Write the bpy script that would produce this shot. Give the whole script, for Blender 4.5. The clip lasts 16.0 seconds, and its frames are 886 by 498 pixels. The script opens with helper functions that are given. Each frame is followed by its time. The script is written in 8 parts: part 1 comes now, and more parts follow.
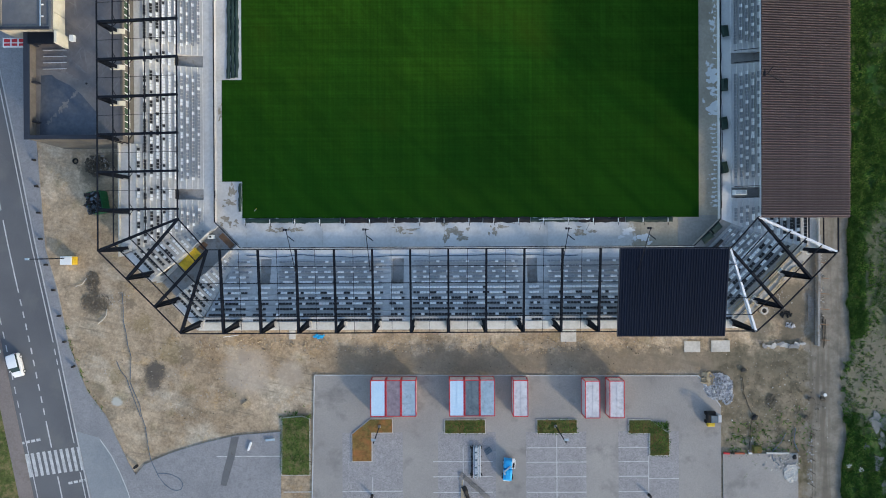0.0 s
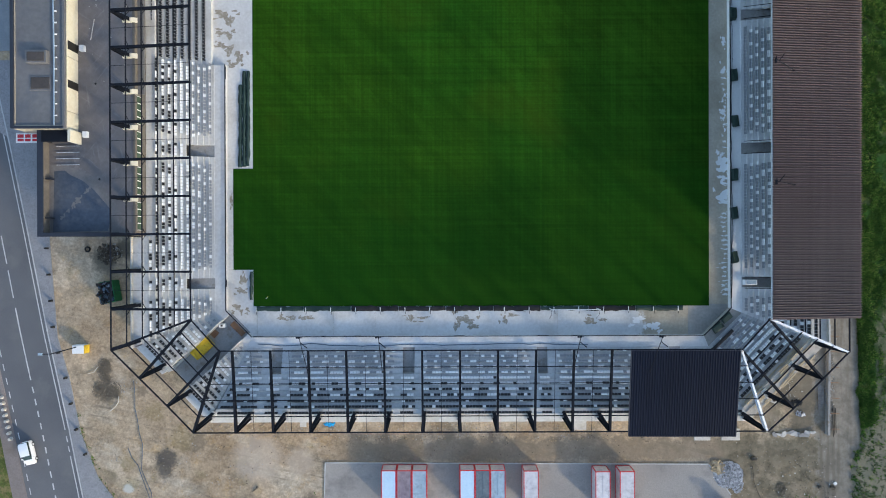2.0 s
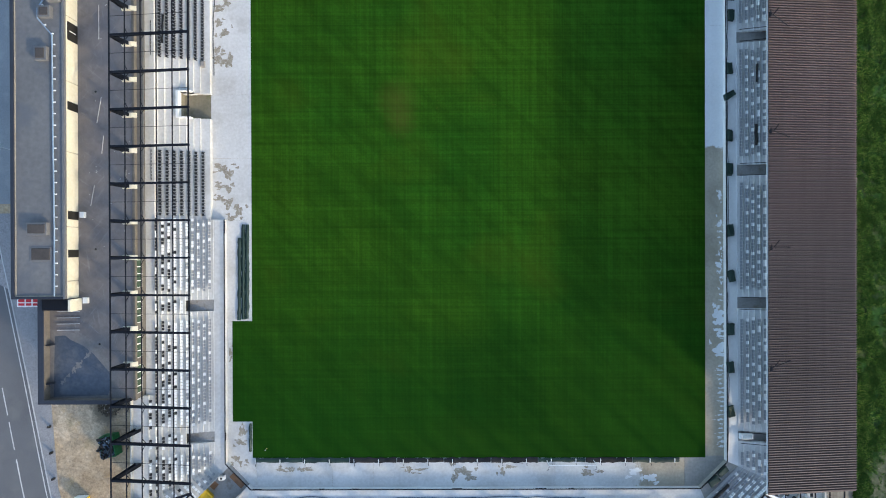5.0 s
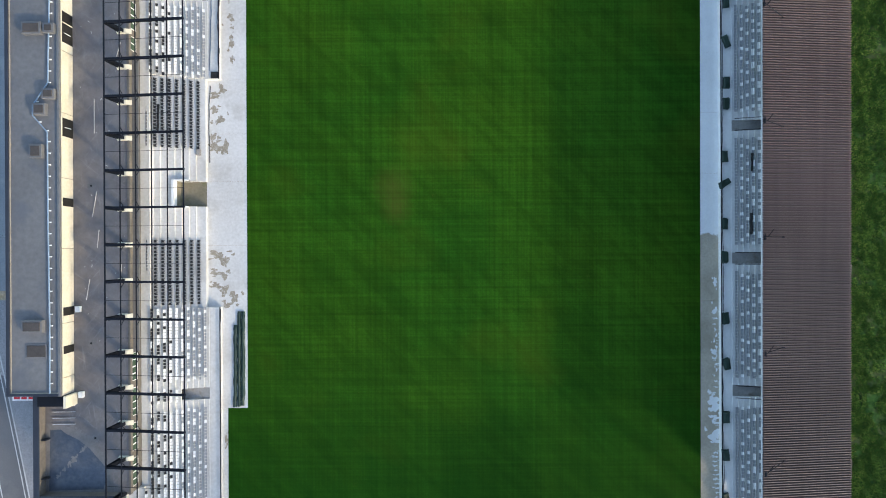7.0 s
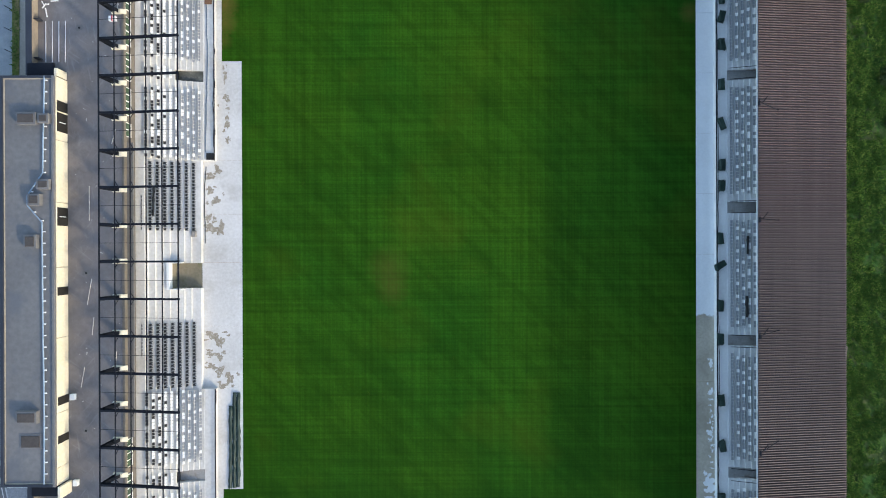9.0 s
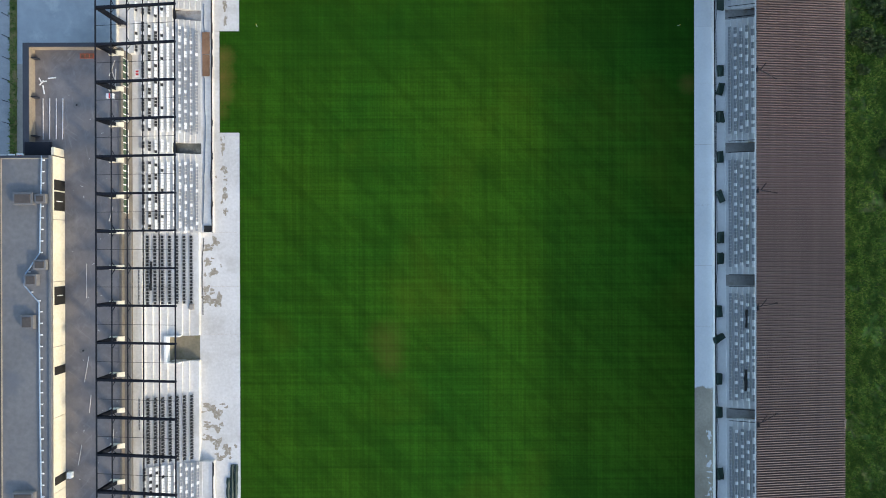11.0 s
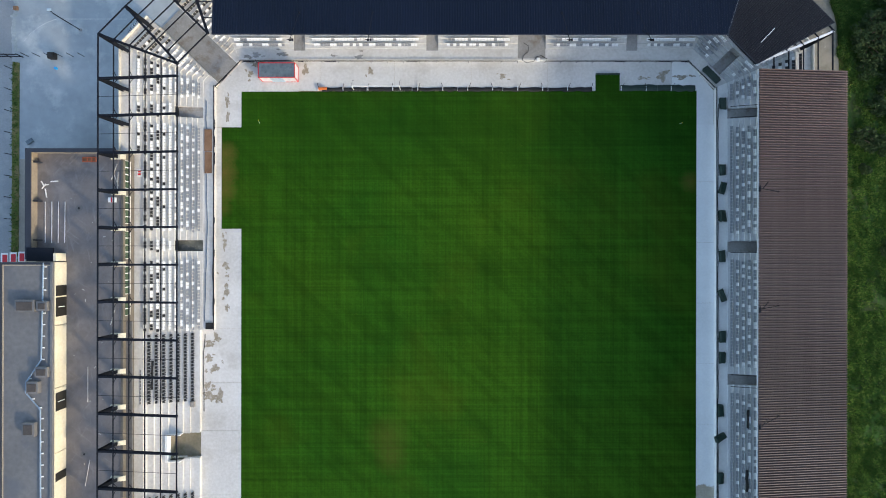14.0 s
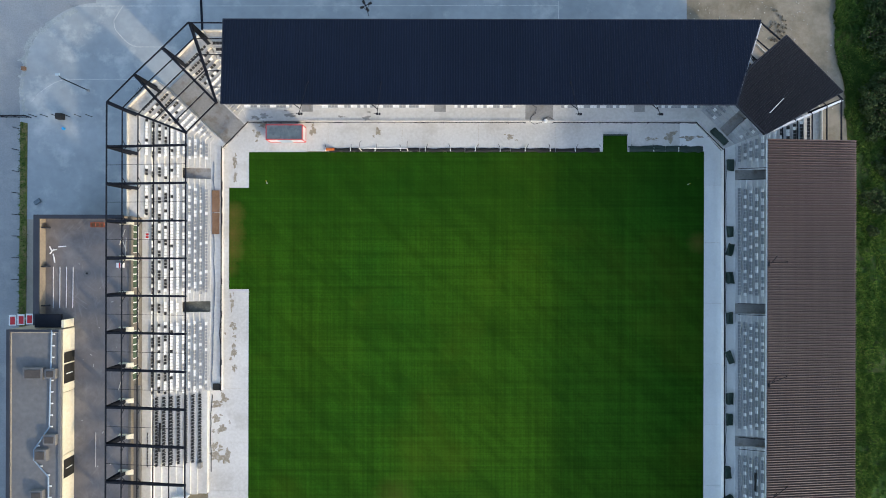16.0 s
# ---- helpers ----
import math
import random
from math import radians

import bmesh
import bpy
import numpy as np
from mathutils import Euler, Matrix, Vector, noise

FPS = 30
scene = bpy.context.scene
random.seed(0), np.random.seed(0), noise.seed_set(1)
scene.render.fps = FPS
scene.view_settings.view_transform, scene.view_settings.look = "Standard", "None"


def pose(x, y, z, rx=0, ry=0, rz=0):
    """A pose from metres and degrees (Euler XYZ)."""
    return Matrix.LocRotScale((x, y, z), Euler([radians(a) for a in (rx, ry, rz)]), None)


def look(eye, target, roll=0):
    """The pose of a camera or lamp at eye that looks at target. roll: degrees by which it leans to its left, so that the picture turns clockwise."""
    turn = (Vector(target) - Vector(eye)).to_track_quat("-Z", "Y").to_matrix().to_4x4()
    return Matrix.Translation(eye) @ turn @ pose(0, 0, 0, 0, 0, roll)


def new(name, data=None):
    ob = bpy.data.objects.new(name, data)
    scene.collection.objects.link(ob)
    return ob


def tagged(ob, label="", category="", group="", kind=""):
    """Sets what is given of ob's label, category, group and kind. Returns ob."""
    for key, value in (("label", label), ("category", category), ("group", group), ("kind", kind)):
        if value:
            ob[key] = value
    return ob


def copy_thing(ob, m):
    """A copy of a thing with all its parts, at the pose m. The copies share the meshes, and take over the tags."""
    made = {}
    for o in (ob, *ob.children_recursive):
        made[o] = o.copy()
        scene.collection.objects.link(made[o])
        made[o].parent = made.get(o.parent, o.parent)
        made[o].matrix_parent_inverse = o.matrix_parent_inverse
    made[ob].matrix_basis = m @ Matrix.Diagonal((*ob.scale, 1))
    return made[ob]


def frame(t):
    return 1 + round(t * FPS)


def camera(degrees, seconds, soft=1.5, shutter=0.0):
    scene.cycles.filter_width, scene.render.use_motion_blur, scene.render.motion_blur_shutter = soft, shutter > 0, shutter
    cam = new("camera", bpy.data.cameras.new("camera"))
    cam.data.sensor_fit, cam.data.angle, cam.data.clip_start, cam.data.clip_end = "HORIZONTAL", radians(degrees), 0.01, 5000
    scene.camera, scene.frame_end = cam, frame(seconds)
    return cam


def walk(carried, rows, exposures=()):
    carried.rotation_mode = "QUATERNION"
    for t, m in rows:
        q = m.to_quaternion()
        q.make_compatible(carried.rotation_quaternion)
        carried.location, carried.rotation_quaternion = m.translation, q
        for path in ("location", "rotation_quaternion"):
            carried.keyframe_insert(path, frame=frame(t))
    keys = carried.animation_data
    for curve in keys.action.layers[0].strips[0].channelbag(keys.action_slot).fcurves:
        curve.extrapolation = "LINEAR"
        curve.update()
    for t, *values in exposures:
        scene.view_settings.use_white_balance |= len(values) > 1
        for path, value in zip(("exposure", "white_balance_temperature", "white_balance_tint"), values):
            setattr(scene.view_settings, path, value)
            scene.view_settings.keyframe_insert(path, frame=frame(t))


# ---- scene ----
# Camera: a drone looking straight down, gliding north over the ground.
cam = camera(72.0, 16.0, soft=1.0)
EXPOSURE = 1.41
ROWS = [
    (0.0, 31.236, -4.897, 94.988, -0.099, 0.004, -0.291),
    (0.5, 30.648, -2.307, 94.994, 0.0, -0.002, -0.283),
    (1.0, 30.225, 0.962, 95.041, -0.002, 0.037, -0.251),
    (1.5, 29.994, 4.684, 95.124, -0.013, 0.098, -0.232),
    (2.0, 29.88, 8.775, 95.226, -0.037, 0.142, -0.237),
    (2.5, 29.875, 13.07, 95.356, -0.062, 0.176, -0.235),
    (3.0, 29.881, 17.318, 95.43, -0.098, 0.187, -0.238),
    (3.5, 29.958, 21.381, 95.538, -0.077, 0.187, -0.265),
    (4.0, 30.073, 25.328, 95.645, -0.092, 0.208, -0.232),
    (4.5, 30.256, 29.158, 95.733, -0.13, 0.213, -0.242),
    (5.0, 30.371, 32.728, 95.791, -0.07, 0.185, -0.247),
    (7.5, 31.074, 49.681, 95.857, -0.071, 0.054, -0.26),
    (8.0, 31.212, 52.898, 95.835, -0.06, 0.022, -0.202),
    (8.5, 31.344, 55.976, 95.809, -0.037, 0.011, -0.2),
    (9.0, 31.498, 58.965, 95.776, 0.008, -0.001, -0.232),
    (11.5, 31.927, 72.797, 95.585, 0.045, 0.019, -0.165),
    (12.0, 31.982, 75.322, 95.581, 0.072, 0.026, -0.111),
    (12.5, 31.944, 77.816, 95.583, 0.084, 0.026, -0.153),
    (13.0, 31.886, 80.289, 95.602, 0.139, 0.016, -0.049),
    (13.5, 31.78, 82.783, 95.592, 0.121, 0.012, -0.02),
    (14.0, 31.618, 85.214, 95.589, 0.137, 0.013, 0.021),
    (14.5, 31.424, 87.614, 95.581, 0.141, 0.038, 0.047),
    (15.0, 31.182, 90.01, 95.58, 0.146, 0.043, 0.056),
    (15.5, 30.882, 92.374, 95.599, 0.132, 0.05, 0.088),
    (16.0, 30.564, 94.689, 95.611, 0.157, 0.073, 0.097),
]
walk(cam, [(t, pose(x, y, z, rx, ry, rz)) for t, x, y, z, rx, ry, rz in ROWS], exposures=[(0.0, EXPOSURE - 0.27, 6450, 8.0), (1.5, EXPOSURE - 0.17, 6420, 8.0), (3.0, EXPOSURE - 0.01, 6400, 8.0), (5.0, EXPOSURE + 0.13, 6500, 8.0), (9.0, EXPOSURE + 0.24, 6620, 8.0), (12.0, EXPOSURE + 0.17, 6700, 8.5), (16.0, EXPOSURE + 0.13, 6880, 9.0)])

# ---- light: a low soft sun from the south-east and a clear sky ----
SUN_TO = Vector((0.725, -0.69, 0.352)).normalized()
world = bpy.data.worlds.new("sky")
scene.world = world
world.use_nodes = True
wn = world.node_tree
wn.nodes.clear()
sky = wn.nodes.new("ShaderNodeTexSky")
sky.sky_type = "NISHITA"
sky.sun_disc = False
sky.dust_density = 0.9
sky.sun_elevation = math.asin(SUN_TO.z)
sky.sun_rotation = math.atan2(SUN_TO.x, SUN_TO.y)
bg = wn.nodes.new("ShaderNodeBackground")
bg.inputs["Strength"].default_value = 0.14
wo = wn.nodes.new("ShaderNodeOutputWorld")
wn.links.new(sky.outputs[0], bg.inputs[0])
wn.links.new(bg.outputs[0], wo.inputs[0])
sun_data = bpy.data.lights.new("sun", "SUN")
sun_data.energy = 1.1
sun_data.angle = radians(3.6)
sun_data.color = (1.0, 0.85, 0.62)
sun = new("sun", sun_data)
sun.matrix_world = look(SUN_TO * 200, (0, 0, 0))


# ---- materials ----
class Nodes:
    """A short way to write node trees that take their coordinates in metres from the world."""

    def __init__(self, name, rough=0.8, metal=0.0, spec=0.4):
        self.mat = bpy.data.materials.new(name)
        self.mat.use_nodes = True
        self.tree = self.mat.node_tree
        self.bsdf = self.tree.nodes["Principled BSDF"]
        self.bsdf.inputs["Roughness"].default_value = rough
        self.bsdf.inputs["Metallic"].default_value = metal
        self.bsdf.inputs["Specular IOR Level"].default_value = spec
        self.pos = self.tree.nodes.new("ShaderNodeNewGeometry").outputs["Position"]

    def link(self, a, b):
        self.tree.links.new(a, b)

    def coords(self, scale=(1, 1, 1), turn=0.0):
        at = self.pos
        for key, value in (("Rotation", (0, 0, radians(turn))), ("Scale", scale)):
            m = self.tree.nodes.new("ShaderNodeMapping")
            m.inputs[key].default_value = value
            self.link(at, m.inputs["Vector"])
            at = m.outputs[0]
        return at

    def noise(self, scale, detail=4.0, stretch=(1, 1, 1), rough=0.55, turn=0.0):
        n = self.tree.nodes.new("ShaderNodeTexNoise")
        n.inputs["Scale"].default_value = scale
        n.inputs["Detail"].default_value = detail
        n.inputs["Roughness"].default_value = rough
        self.link(self.coords(stretch, turn), n.inputs["Vector"])
        return n.outputs["Fac"]

    def ramp(self, fac, stops):
        r = self.tree.nodes.new("ShaderNodeValToRGB")
        e = r.color_ramp.elements
        while len(e) < len(stops):
            e.new(0.5)
        for k, (p, c) in zip(e, stops):
            k.position = p
            k.color = (*c, 1) if len(c) == 3 else c
        self.link(fac, r.inputs[0])
        return r.outputs[0]

    def mix(self, a, b, fac, how="MIX"):
        m = self.tree.nodes.new("ShaderNodeMix")
        m.data_type = "RGBA"
        m.blend_type = how
        for value, socket in ((fac, m.inputs[0]), (a, m.inputs[6]), (b, m.inputs[7])):
            if isinstance(value, (int, float)):
                socket.default_value = value
            elif isinstance(value, tuple):
                socket.default_value = (*value, 1)
            else:
                self.link(value, socket)
        return m.outputs[2]

    def random(self):
        return self.tree.nodes.new("ShaderNodeObjectInfo").outputs["Random"]

    def island(self):
        return self.tree.nodes.new("ShaderNodeNewGeometry").outputs["Random Per Island"]

    def done(self, colour, bump=None, strength=0.3, distance=0.02, rough=None):
        if isinstance(colour, tuple):
            self.bsdf.inputs["Base Color"].default_value = (*colour, 1)
        else:
            self.link(colour, self.bsdf.inputs["Base Color"])
        if bump is not None:
            b = self.tree.nodes.new("ShaderNodeBump")
            b.inputs["Strength"].default_value = strength
            b.inputs["Distance"].default_value = distance
            self.link(bump, b.inputs["Height"])
            self.link(b.outputs[0], self.bsdf.inputs["Normal"])
        if rough is not None:
            self.link(rough, self.bsdf.inputs["Roughness"])
        return self.mat


def grey(v):
    return (v, v, v)


def mottled(name, low, high, large=0.12, small=3.0, rough=0.85, metal=0.0, bump=0.25, stain=None, amount=0.5, spec=0.35, grain=0.45):
    """A surface between two colours at two scales, with optional dark stains."""
    n = Nodes(name, rough, metal, spec)
    a = n.noise(large, 5)
    b = n.noise(small, 4)
    colour = n.mix(low, high, n.ramp(a, ((0.3, grey(0)), (0.7, grey(1)))))
    colour = n.mix(colour, n.ramp(b, ((0.25, grey(0.35 - 0.25 * (grain > 0.5))), (0.75, grey(0.65 + 0.25 * (grain > 0.5))))), grain, "OVERLAY")
    if stain:
        s = n.noise(large * 2.3, 7, (1, 1, 1), 0.65)
        colour = n.mix(colour, stain, n.ramp(s, ((0.52, grey(0)), (0.66, grey(amount)))))
    return n.done(colour, b, bump, 0.03)


def band(n, axis, lo, hi, soft, wobble=None):
    """A mask that is one between two values of a world axis and fades out over soft metres."""
    sep = n.tree.nodes.new("ShaderNodeSeparateXYZ")
    n.link(n.pos, sep.inputs[0])
    value = sep.outputs[axis]
    if wobble is not None:
        add = n.tree.nodes.new("ShaderNodeMath")
        add.operation = "MULTIPLY_ADD"
        n.link(wobble, add.inputs[0])
        add.inputs[1].default_value = 8.0
        n.link(value, add.inputs[2])
        value = add.outputs[0]
        lo, hi = lo + 4.0, hi + 4.0
    out = None
    for edge, sign in ((lo, 1), (hi, -1)):
        m = n.tree.nodes.new("ShaderNodeMapRange")
        m.interpolation_type = "SMOOTHSTEP"
        m.inputs["From Min"].default_value = edge - sign * soft
        m.inputs["From Max"].default_value = edge + sign * soft
        n.link(value, m.inputs["Value"])
        if out is None:
            out = m.outputs[0]
        else:
            k = n.tree.nodes.new("ShaderNodeMath")
            k.operation = "MULTIPLY"
            n.link(out, k.inputs[0])
            n.link(m.outputs[0], k.inputs[1])
            out = k.outputs[0]
    return out


def times(n, a, b):
    k = n.tree.nodes.new("ShaderNodeMath")
    k.operation = "MULTIPLY"
    for value, socket in ((a, k.inputs[0]), (b, k.inputs[1])):
        if isinstance(value, float):
            socket.default_value = value
        else:
            n.link(value, socket)
    return k.outputs[0]


def turf_material():
    n = Nodes("pitch_turf", 0.9, 0.0, 0.04)
    big = n.noise(0.035, 4)
    along = n.noise(1.0, 5, (2.2, 0.02, 1), 0.7)
    across = n.noise(1.0, 5, (0.02, 2.0, 1), 0.7)
    rake = n.noise(1.0, 4, (0.9, 0.06, 1), 0.65)
    rake2 = n.noise(1.0, 4, (0.07, 0.8, 1), 0.65)
    wide = n.noise(1.0, 2, (0.2, 0.008, 1))
    wide2 = n.noise(1.0, 2, (0.008, 0.2, 1))
    slant = n.noise(1.0, 3, (0.05, 0.45, 1), 0.5, 45)
    fine = n.noise(2.5, 6, (1, 1, 1), 0.7)
    c = n.mix((0.0130, 0.060, 0.0046), (0.0275, 0.076, 0.0050), n.ramp(big, ((0.3, grey(0)), (0.7, grey(1)))))
    c = n.mix(c, n.ramp(slant, ((0.36, grey(0.55)), (0.58, grey(1.2)))), 0.32, "MULTIPLY")
    for tex, f in ((along, 0.38), (across, 0.42), (rake, 0.22), (rake2, 0.25), (wide, 0.2), (wide2, 0.2), (fine, 0.3)):
        c = n.mix(c, n.ramp(tex, ((0.3, grey(0.5)), (0.7, grey(1.45)))), f, "MULTIPLY")
    c = n.mix(c, (0.075, 0.098, 0.008), n.ramp(n.noise(0.05, 3, (1, 1, 1), 0.5), ((0.55, grey(0)), (0.78, grey(0.3)))))
    c = n.mix(c, (0.10, 0.11, 0.02), n.ramp(n.noise(0.7, 6, (1, 1, 1), 0.8), ((0.62, grey(0)), (0.74, grey(0.3)))))
    # the turf turns a deeper green towards its southern end
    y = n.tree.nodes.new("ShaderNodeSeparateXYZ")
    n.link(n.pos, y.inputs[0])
    southward = n.tree.nodes.new("ShaderNodeMapRange")
    southward.inputs["From Min"].default_value = 38.0
    southward.inputs["From Max"].default_value = 0.0
    southward.inputs["To Max"].default_value = 0.62
    n.link(y.outputs["Y"], southward.inputs["Value"])
    c = n.mix(c, (0.007, 0.043, 0.004), southward.outputs[0])
    # a darker green band along the north end
    c = n.mix(c, (0.010, 0.046, 0.004), times(n, band(n, "Y", 99.0, 130.0, 4.0, big), 0.34))
    # worn patches: in front of one corner of the turf and at two spots near its middle
    for (x, y, r, amount) in ((-2.6, 97.4, 1.6, 0.7), (-2.5, 100.4, 1.5, 0.65), (-2.5, 94.6, 1.4, 0.6), (-2.8, 91.8, 0.8, 0.4), (23.0, 56.0, 3.2, 0.17), (23.5, 52.5, 2.2, 0.17), (70.4, 96.0, 1.2, 0.5)):
        d = n.tree.nodes.new("ShaderNodeVectorMath")
        d.operation = "DISTANCE"
        n.link(n.pos, d.inputs[0])
        d.inputs[1].default_value = (x, y, 0.03)
        w = n.tree.nodes.new("ShaderNodeMath")
        w.operation = "MULTIPLY_ADD"
        n.link(fine, w.inputs[0])
        w.inputs[1].default_value = 2.0
        n.link(d.outputs["Value"], w.inputs[2])
        m = n.tree.nodes.new("ShaderNodeMapRange")
        m.inputs["From Min"].default_value = r + 1.8
        m.inputs["From Max"].default_value = r * 0.4
        m.inputs["To Max"].default_value = amount
        n.link(w.outputs[0], m.inputs["Value"])
        c = n.mix(c, (0.16, 0.11, 0.03), m.outputs[0])
    return n.done(c, fine, 0.3, 0.04)


def membrane_material():
    """Dark roofing felt, dulled by water marks and scuffed with pale dust."""
    n = Nodes("terrace_membrane", 0.6, 0.0, 0.3)
    wide, small = n.noise(0.09, 5), n.noise(1.1, 6, (1, 1, 1), 0.7)
    c = n.mix((0.135, 0.122, 0.119), (0.195, 0.175, 0.169), n.ramp(wide, ((0.3, grey(0)), (0.7, grey(1)))))
    c = n.mix(c, n.ramp(small, ((0.25, grey(0.35)), (0.75, grey(0.65)))), 0.5, "OVERLAY")
    c = n.mix(c, (0.25, 0.235, 0.228), n.ramp(n.noise(0.22, 8, (1, 1, 1), 0.72), ((0.53, grey(0)), (0.68, grey(0.6)))))
    for turn, stretch in ((35, (0.25, 2.2, 1)), (-50, (0.3, 2.6, 1)), (80, (0.2, 1.8, 1))):
        c = n.mix(c, (0.30, 0.285, 0.275), n.ramp(n.noise(1.0, 5, stretch, 0.65, turn), ((0.60, grey(0)), (0.70, grey(0.38)))))
    return n.done(c, small, 0.06, 0.02)


def sheet_material(name, low, high, rough=0.5):
    """Painted steel sheet with dull streaks and large weathered areas."""
    n = Nodes(name, rough, 0.0, 0.15)
    a = n.noise(0.06, 4)
    s = n.noise(1.0, 3, (1.6, 0.05, 1))
    f = n.noise(5, 3)
    c = n.mix(low, high, n.ramp(a, ((0.3, grey(0)), (0.7, grey(1)))))
    c = n.mix(c, n.ramp(s, ((0.3, grey(0.35)), (0.7, grey(0.65)))), 0.4, "OVERLAY")
    return n.done(c, f, 0.05, 0.01)


def seat_material(name, colour, rough=0.45):
    n = Nodes(name, rough, 0.0, 0.5)
    c = n.mix(colour, tuple(v * 0.92 for v in colour), n.noise(6, 3))
    return n.done(c)


def grass_material(name, a, b, dry):
    n = Nodes(name, 0.9, 0.0, 0.15)
    c = n.mix(a, b, n.ramp(n.noise(0.12, 6, (1, 1, 1), 0.65), ((0.35, grey(0)), (0.65, grey(1)))))
    c = n.mix(c, n.ramp(n.noise(1.7, 6, (1, 1, 1), 0.7), ((0.3, grey(0.2)), (0.7, grey(0.8)))), 0.7, "OVERLAY")
    c = n.mix(c, dry, n.ramp(n.noise(0.22 if name == "wild_grass" else 0.55, 7, (1, 1, 1), 0.75), ((0.47, grey(0)), (0.60, grey(0.9)))))
    if name == "wild_grass":
        w = n.noise(0.16, 6, (1, 1, 1), 0.75)
        bare = times(n, band(n, "Y", -31.5, -19.0, 2.5, w), band(n, "X", 80.0, 200.0, 0.5))
        mud = n.mix((0.15, 0.135, 0.095), (0.25, 0.225, 0.17), n.noise(1.2, 6))
        mud = n.mix(mud, (0.035, 0.045, 0.02), n.ramp(n.noise(1.1, 5, (1, 1, 1), 0.65), ((0.54, grey(0)), (0.60, grey(0.85)))))
        c = n.mix(c, (0.012, 0.028, 0.008), n.ramp(n.noise(0.55, 7, (1, 0.6, 1), 0.75), ((0.48, grey(0)), (0.60, grey(0.75)))))
        c = n.mix(c, (0.10, 0.085, 0.05), n.ramp(n.noise(0.3, 7, (1.6, 0.5, 1), 0.75), ((0.58, grey(0)), (0.68, grey(0.7)))))
        edge = band(n, "X", 80.0, 94.6, 0.5, n.noise(0.4, 5))
        c = n.mix(c, (0.16, 0.15, 0.035), times(n, edge, 0.5))
        pale = times(n, band(n, "Y", -32.0, 2.0, 3.0, w), band(n, "X", 97.2, 300.0, 0.8, n.noise(0.3, 6)))
        c = n.mix(c, n.mix((0.075, 0.085, 0.045), (0.20, 0.19, 0.13), n.ramp(n.noise(1.3, 7, (1, 1, 1), 0.75), ((0.35, grey(0)), (0.65, grey(1))))), times(n, pale, 0.85))
        c = n.mix(c, (0.024, 0.040, 0.013), times(n, band(n, "Y", 104.0, 400.0, 4.0, w), 0.5))
        c = n.mix(c, mud, times(n, bare, 0.9))
    return n.done(c, n.noise(3, 6), 0.8, 0.15)


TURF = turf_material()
CONC = mottled("concrete_light", (0.52, 0.505, 0.485), (0.645, 0.63, 0.61), 0.10, 2.5, 0.8, 0, 0.15, (0.40, 0.375, 0.34), 0.45)
# Several are one concrete, lightened or darkened by side to carry sun and shade.
CONC_STAND = mottled("concrete_stand", (0.41, 0.415, 0.42), (0.54, 0.54, 0.54), 0.25, 3.0, 0.75, 0, 0.15, (0.34, 0.33, 0.32), 0.5)
# Whitened to make up for the shade beside and under the east roof.
CONC_WHITENED = mottled("concrete_whitened", (0.70, 0.70, 0.69), (0.80, 0.80, 0.79), 0.10, 2.5, 0.8, 0, 0.12, (0.56, 0.55, 0.53), 0.3)
CONC_WEST = mottled("concrete_west", (0.49, 0.475, 0.45), (0.61, 0.595, 0.57), 0.12, 3.0, 0.8, 0, 0.15, (0.38, 0.36, 0.33), 0.4)
CONC_SAND = mottled("concrete_sandy", (0.40, 0.355, 0.30), (0.53, 0.48, 0.42), 0.35, 3.5, 0.9, 0, 0.2, (0.30, 0.25, 0.19), 0.5)
CONC_SOUTH = mottled("concrete_south", (0.42, 0.425, 0.43), (0.54, 0.545, 0.55), 0.25, 3.0, 0.75, 0, 0.15, (0.36, 0.36, 0.36), 0.4)
CONC_EAST = mottled("concrete_east", (0.55, 0.55, 0.55), (0.67, 0.67, 0.67), 0.2, 3.0, 0.8, 0, 0.15, (0.48, 0.47, 0.46), 0.4)
# Lighter, warmer copy that carries the sun on the south walkway.
CONC_CREAM = mottled("concrete_cream", (0.60, 0.56, 0.49), (0.73, 0.69, 0.62), 0.3, 3.0, 0.85, 0, 0.15, (0.46, 0.42, 0.36), 0.4)
CONC_WET = mottled("concrete_wet_dirt", (0.06, 0.062, 0.052), (0.13, 0.13, 0.11), 0.6, 3.0, 0.6, 0, 0.15, (0.22, 0.21, 0.19), 0.5)
CONC_REAR = mottled("concrete_dusty", (0.46, 0.435, 0.40), (0.59, 0.565, 0.525), 0.3, 3.0, 0.85, 0, 0.15, (0.36, 0.33, 0.29), 0.5)
CONC_OLD = mottled("concrete_damp", (0.26, 0.25, 0.225), (0.36, 0.345, 0.315), 0.2, 2.5, 0.7, 0, 0.15)
CONC_FLOOR = mottled("concrete_floor_grey", (0.24, 0.235, 0.23), (0.33, 0.32, 0.31), 0.3, 4.0, 0.8, 0, 0.1, (0.17, 0.13, 0.09), 0.6)


def damp_material():
    """Soaked dirt that has dried in specks on pale concrete."""
    n = Nodes("damp_stain", 0.75, 0.0, 0.3)
    dirt = n.mix((0.20, 0.165, 0.115), (0.37, 0.325, 0.26), n.noise(0.9, 5))
    return n.done(n.mix(dirt, (0.56, 0.55, 0.53), n.ramp(n.noise(2.4, 7, (1, 1, 1), 0.75), ((0.50, grey(0)), (0.66, grey(0.85))))))


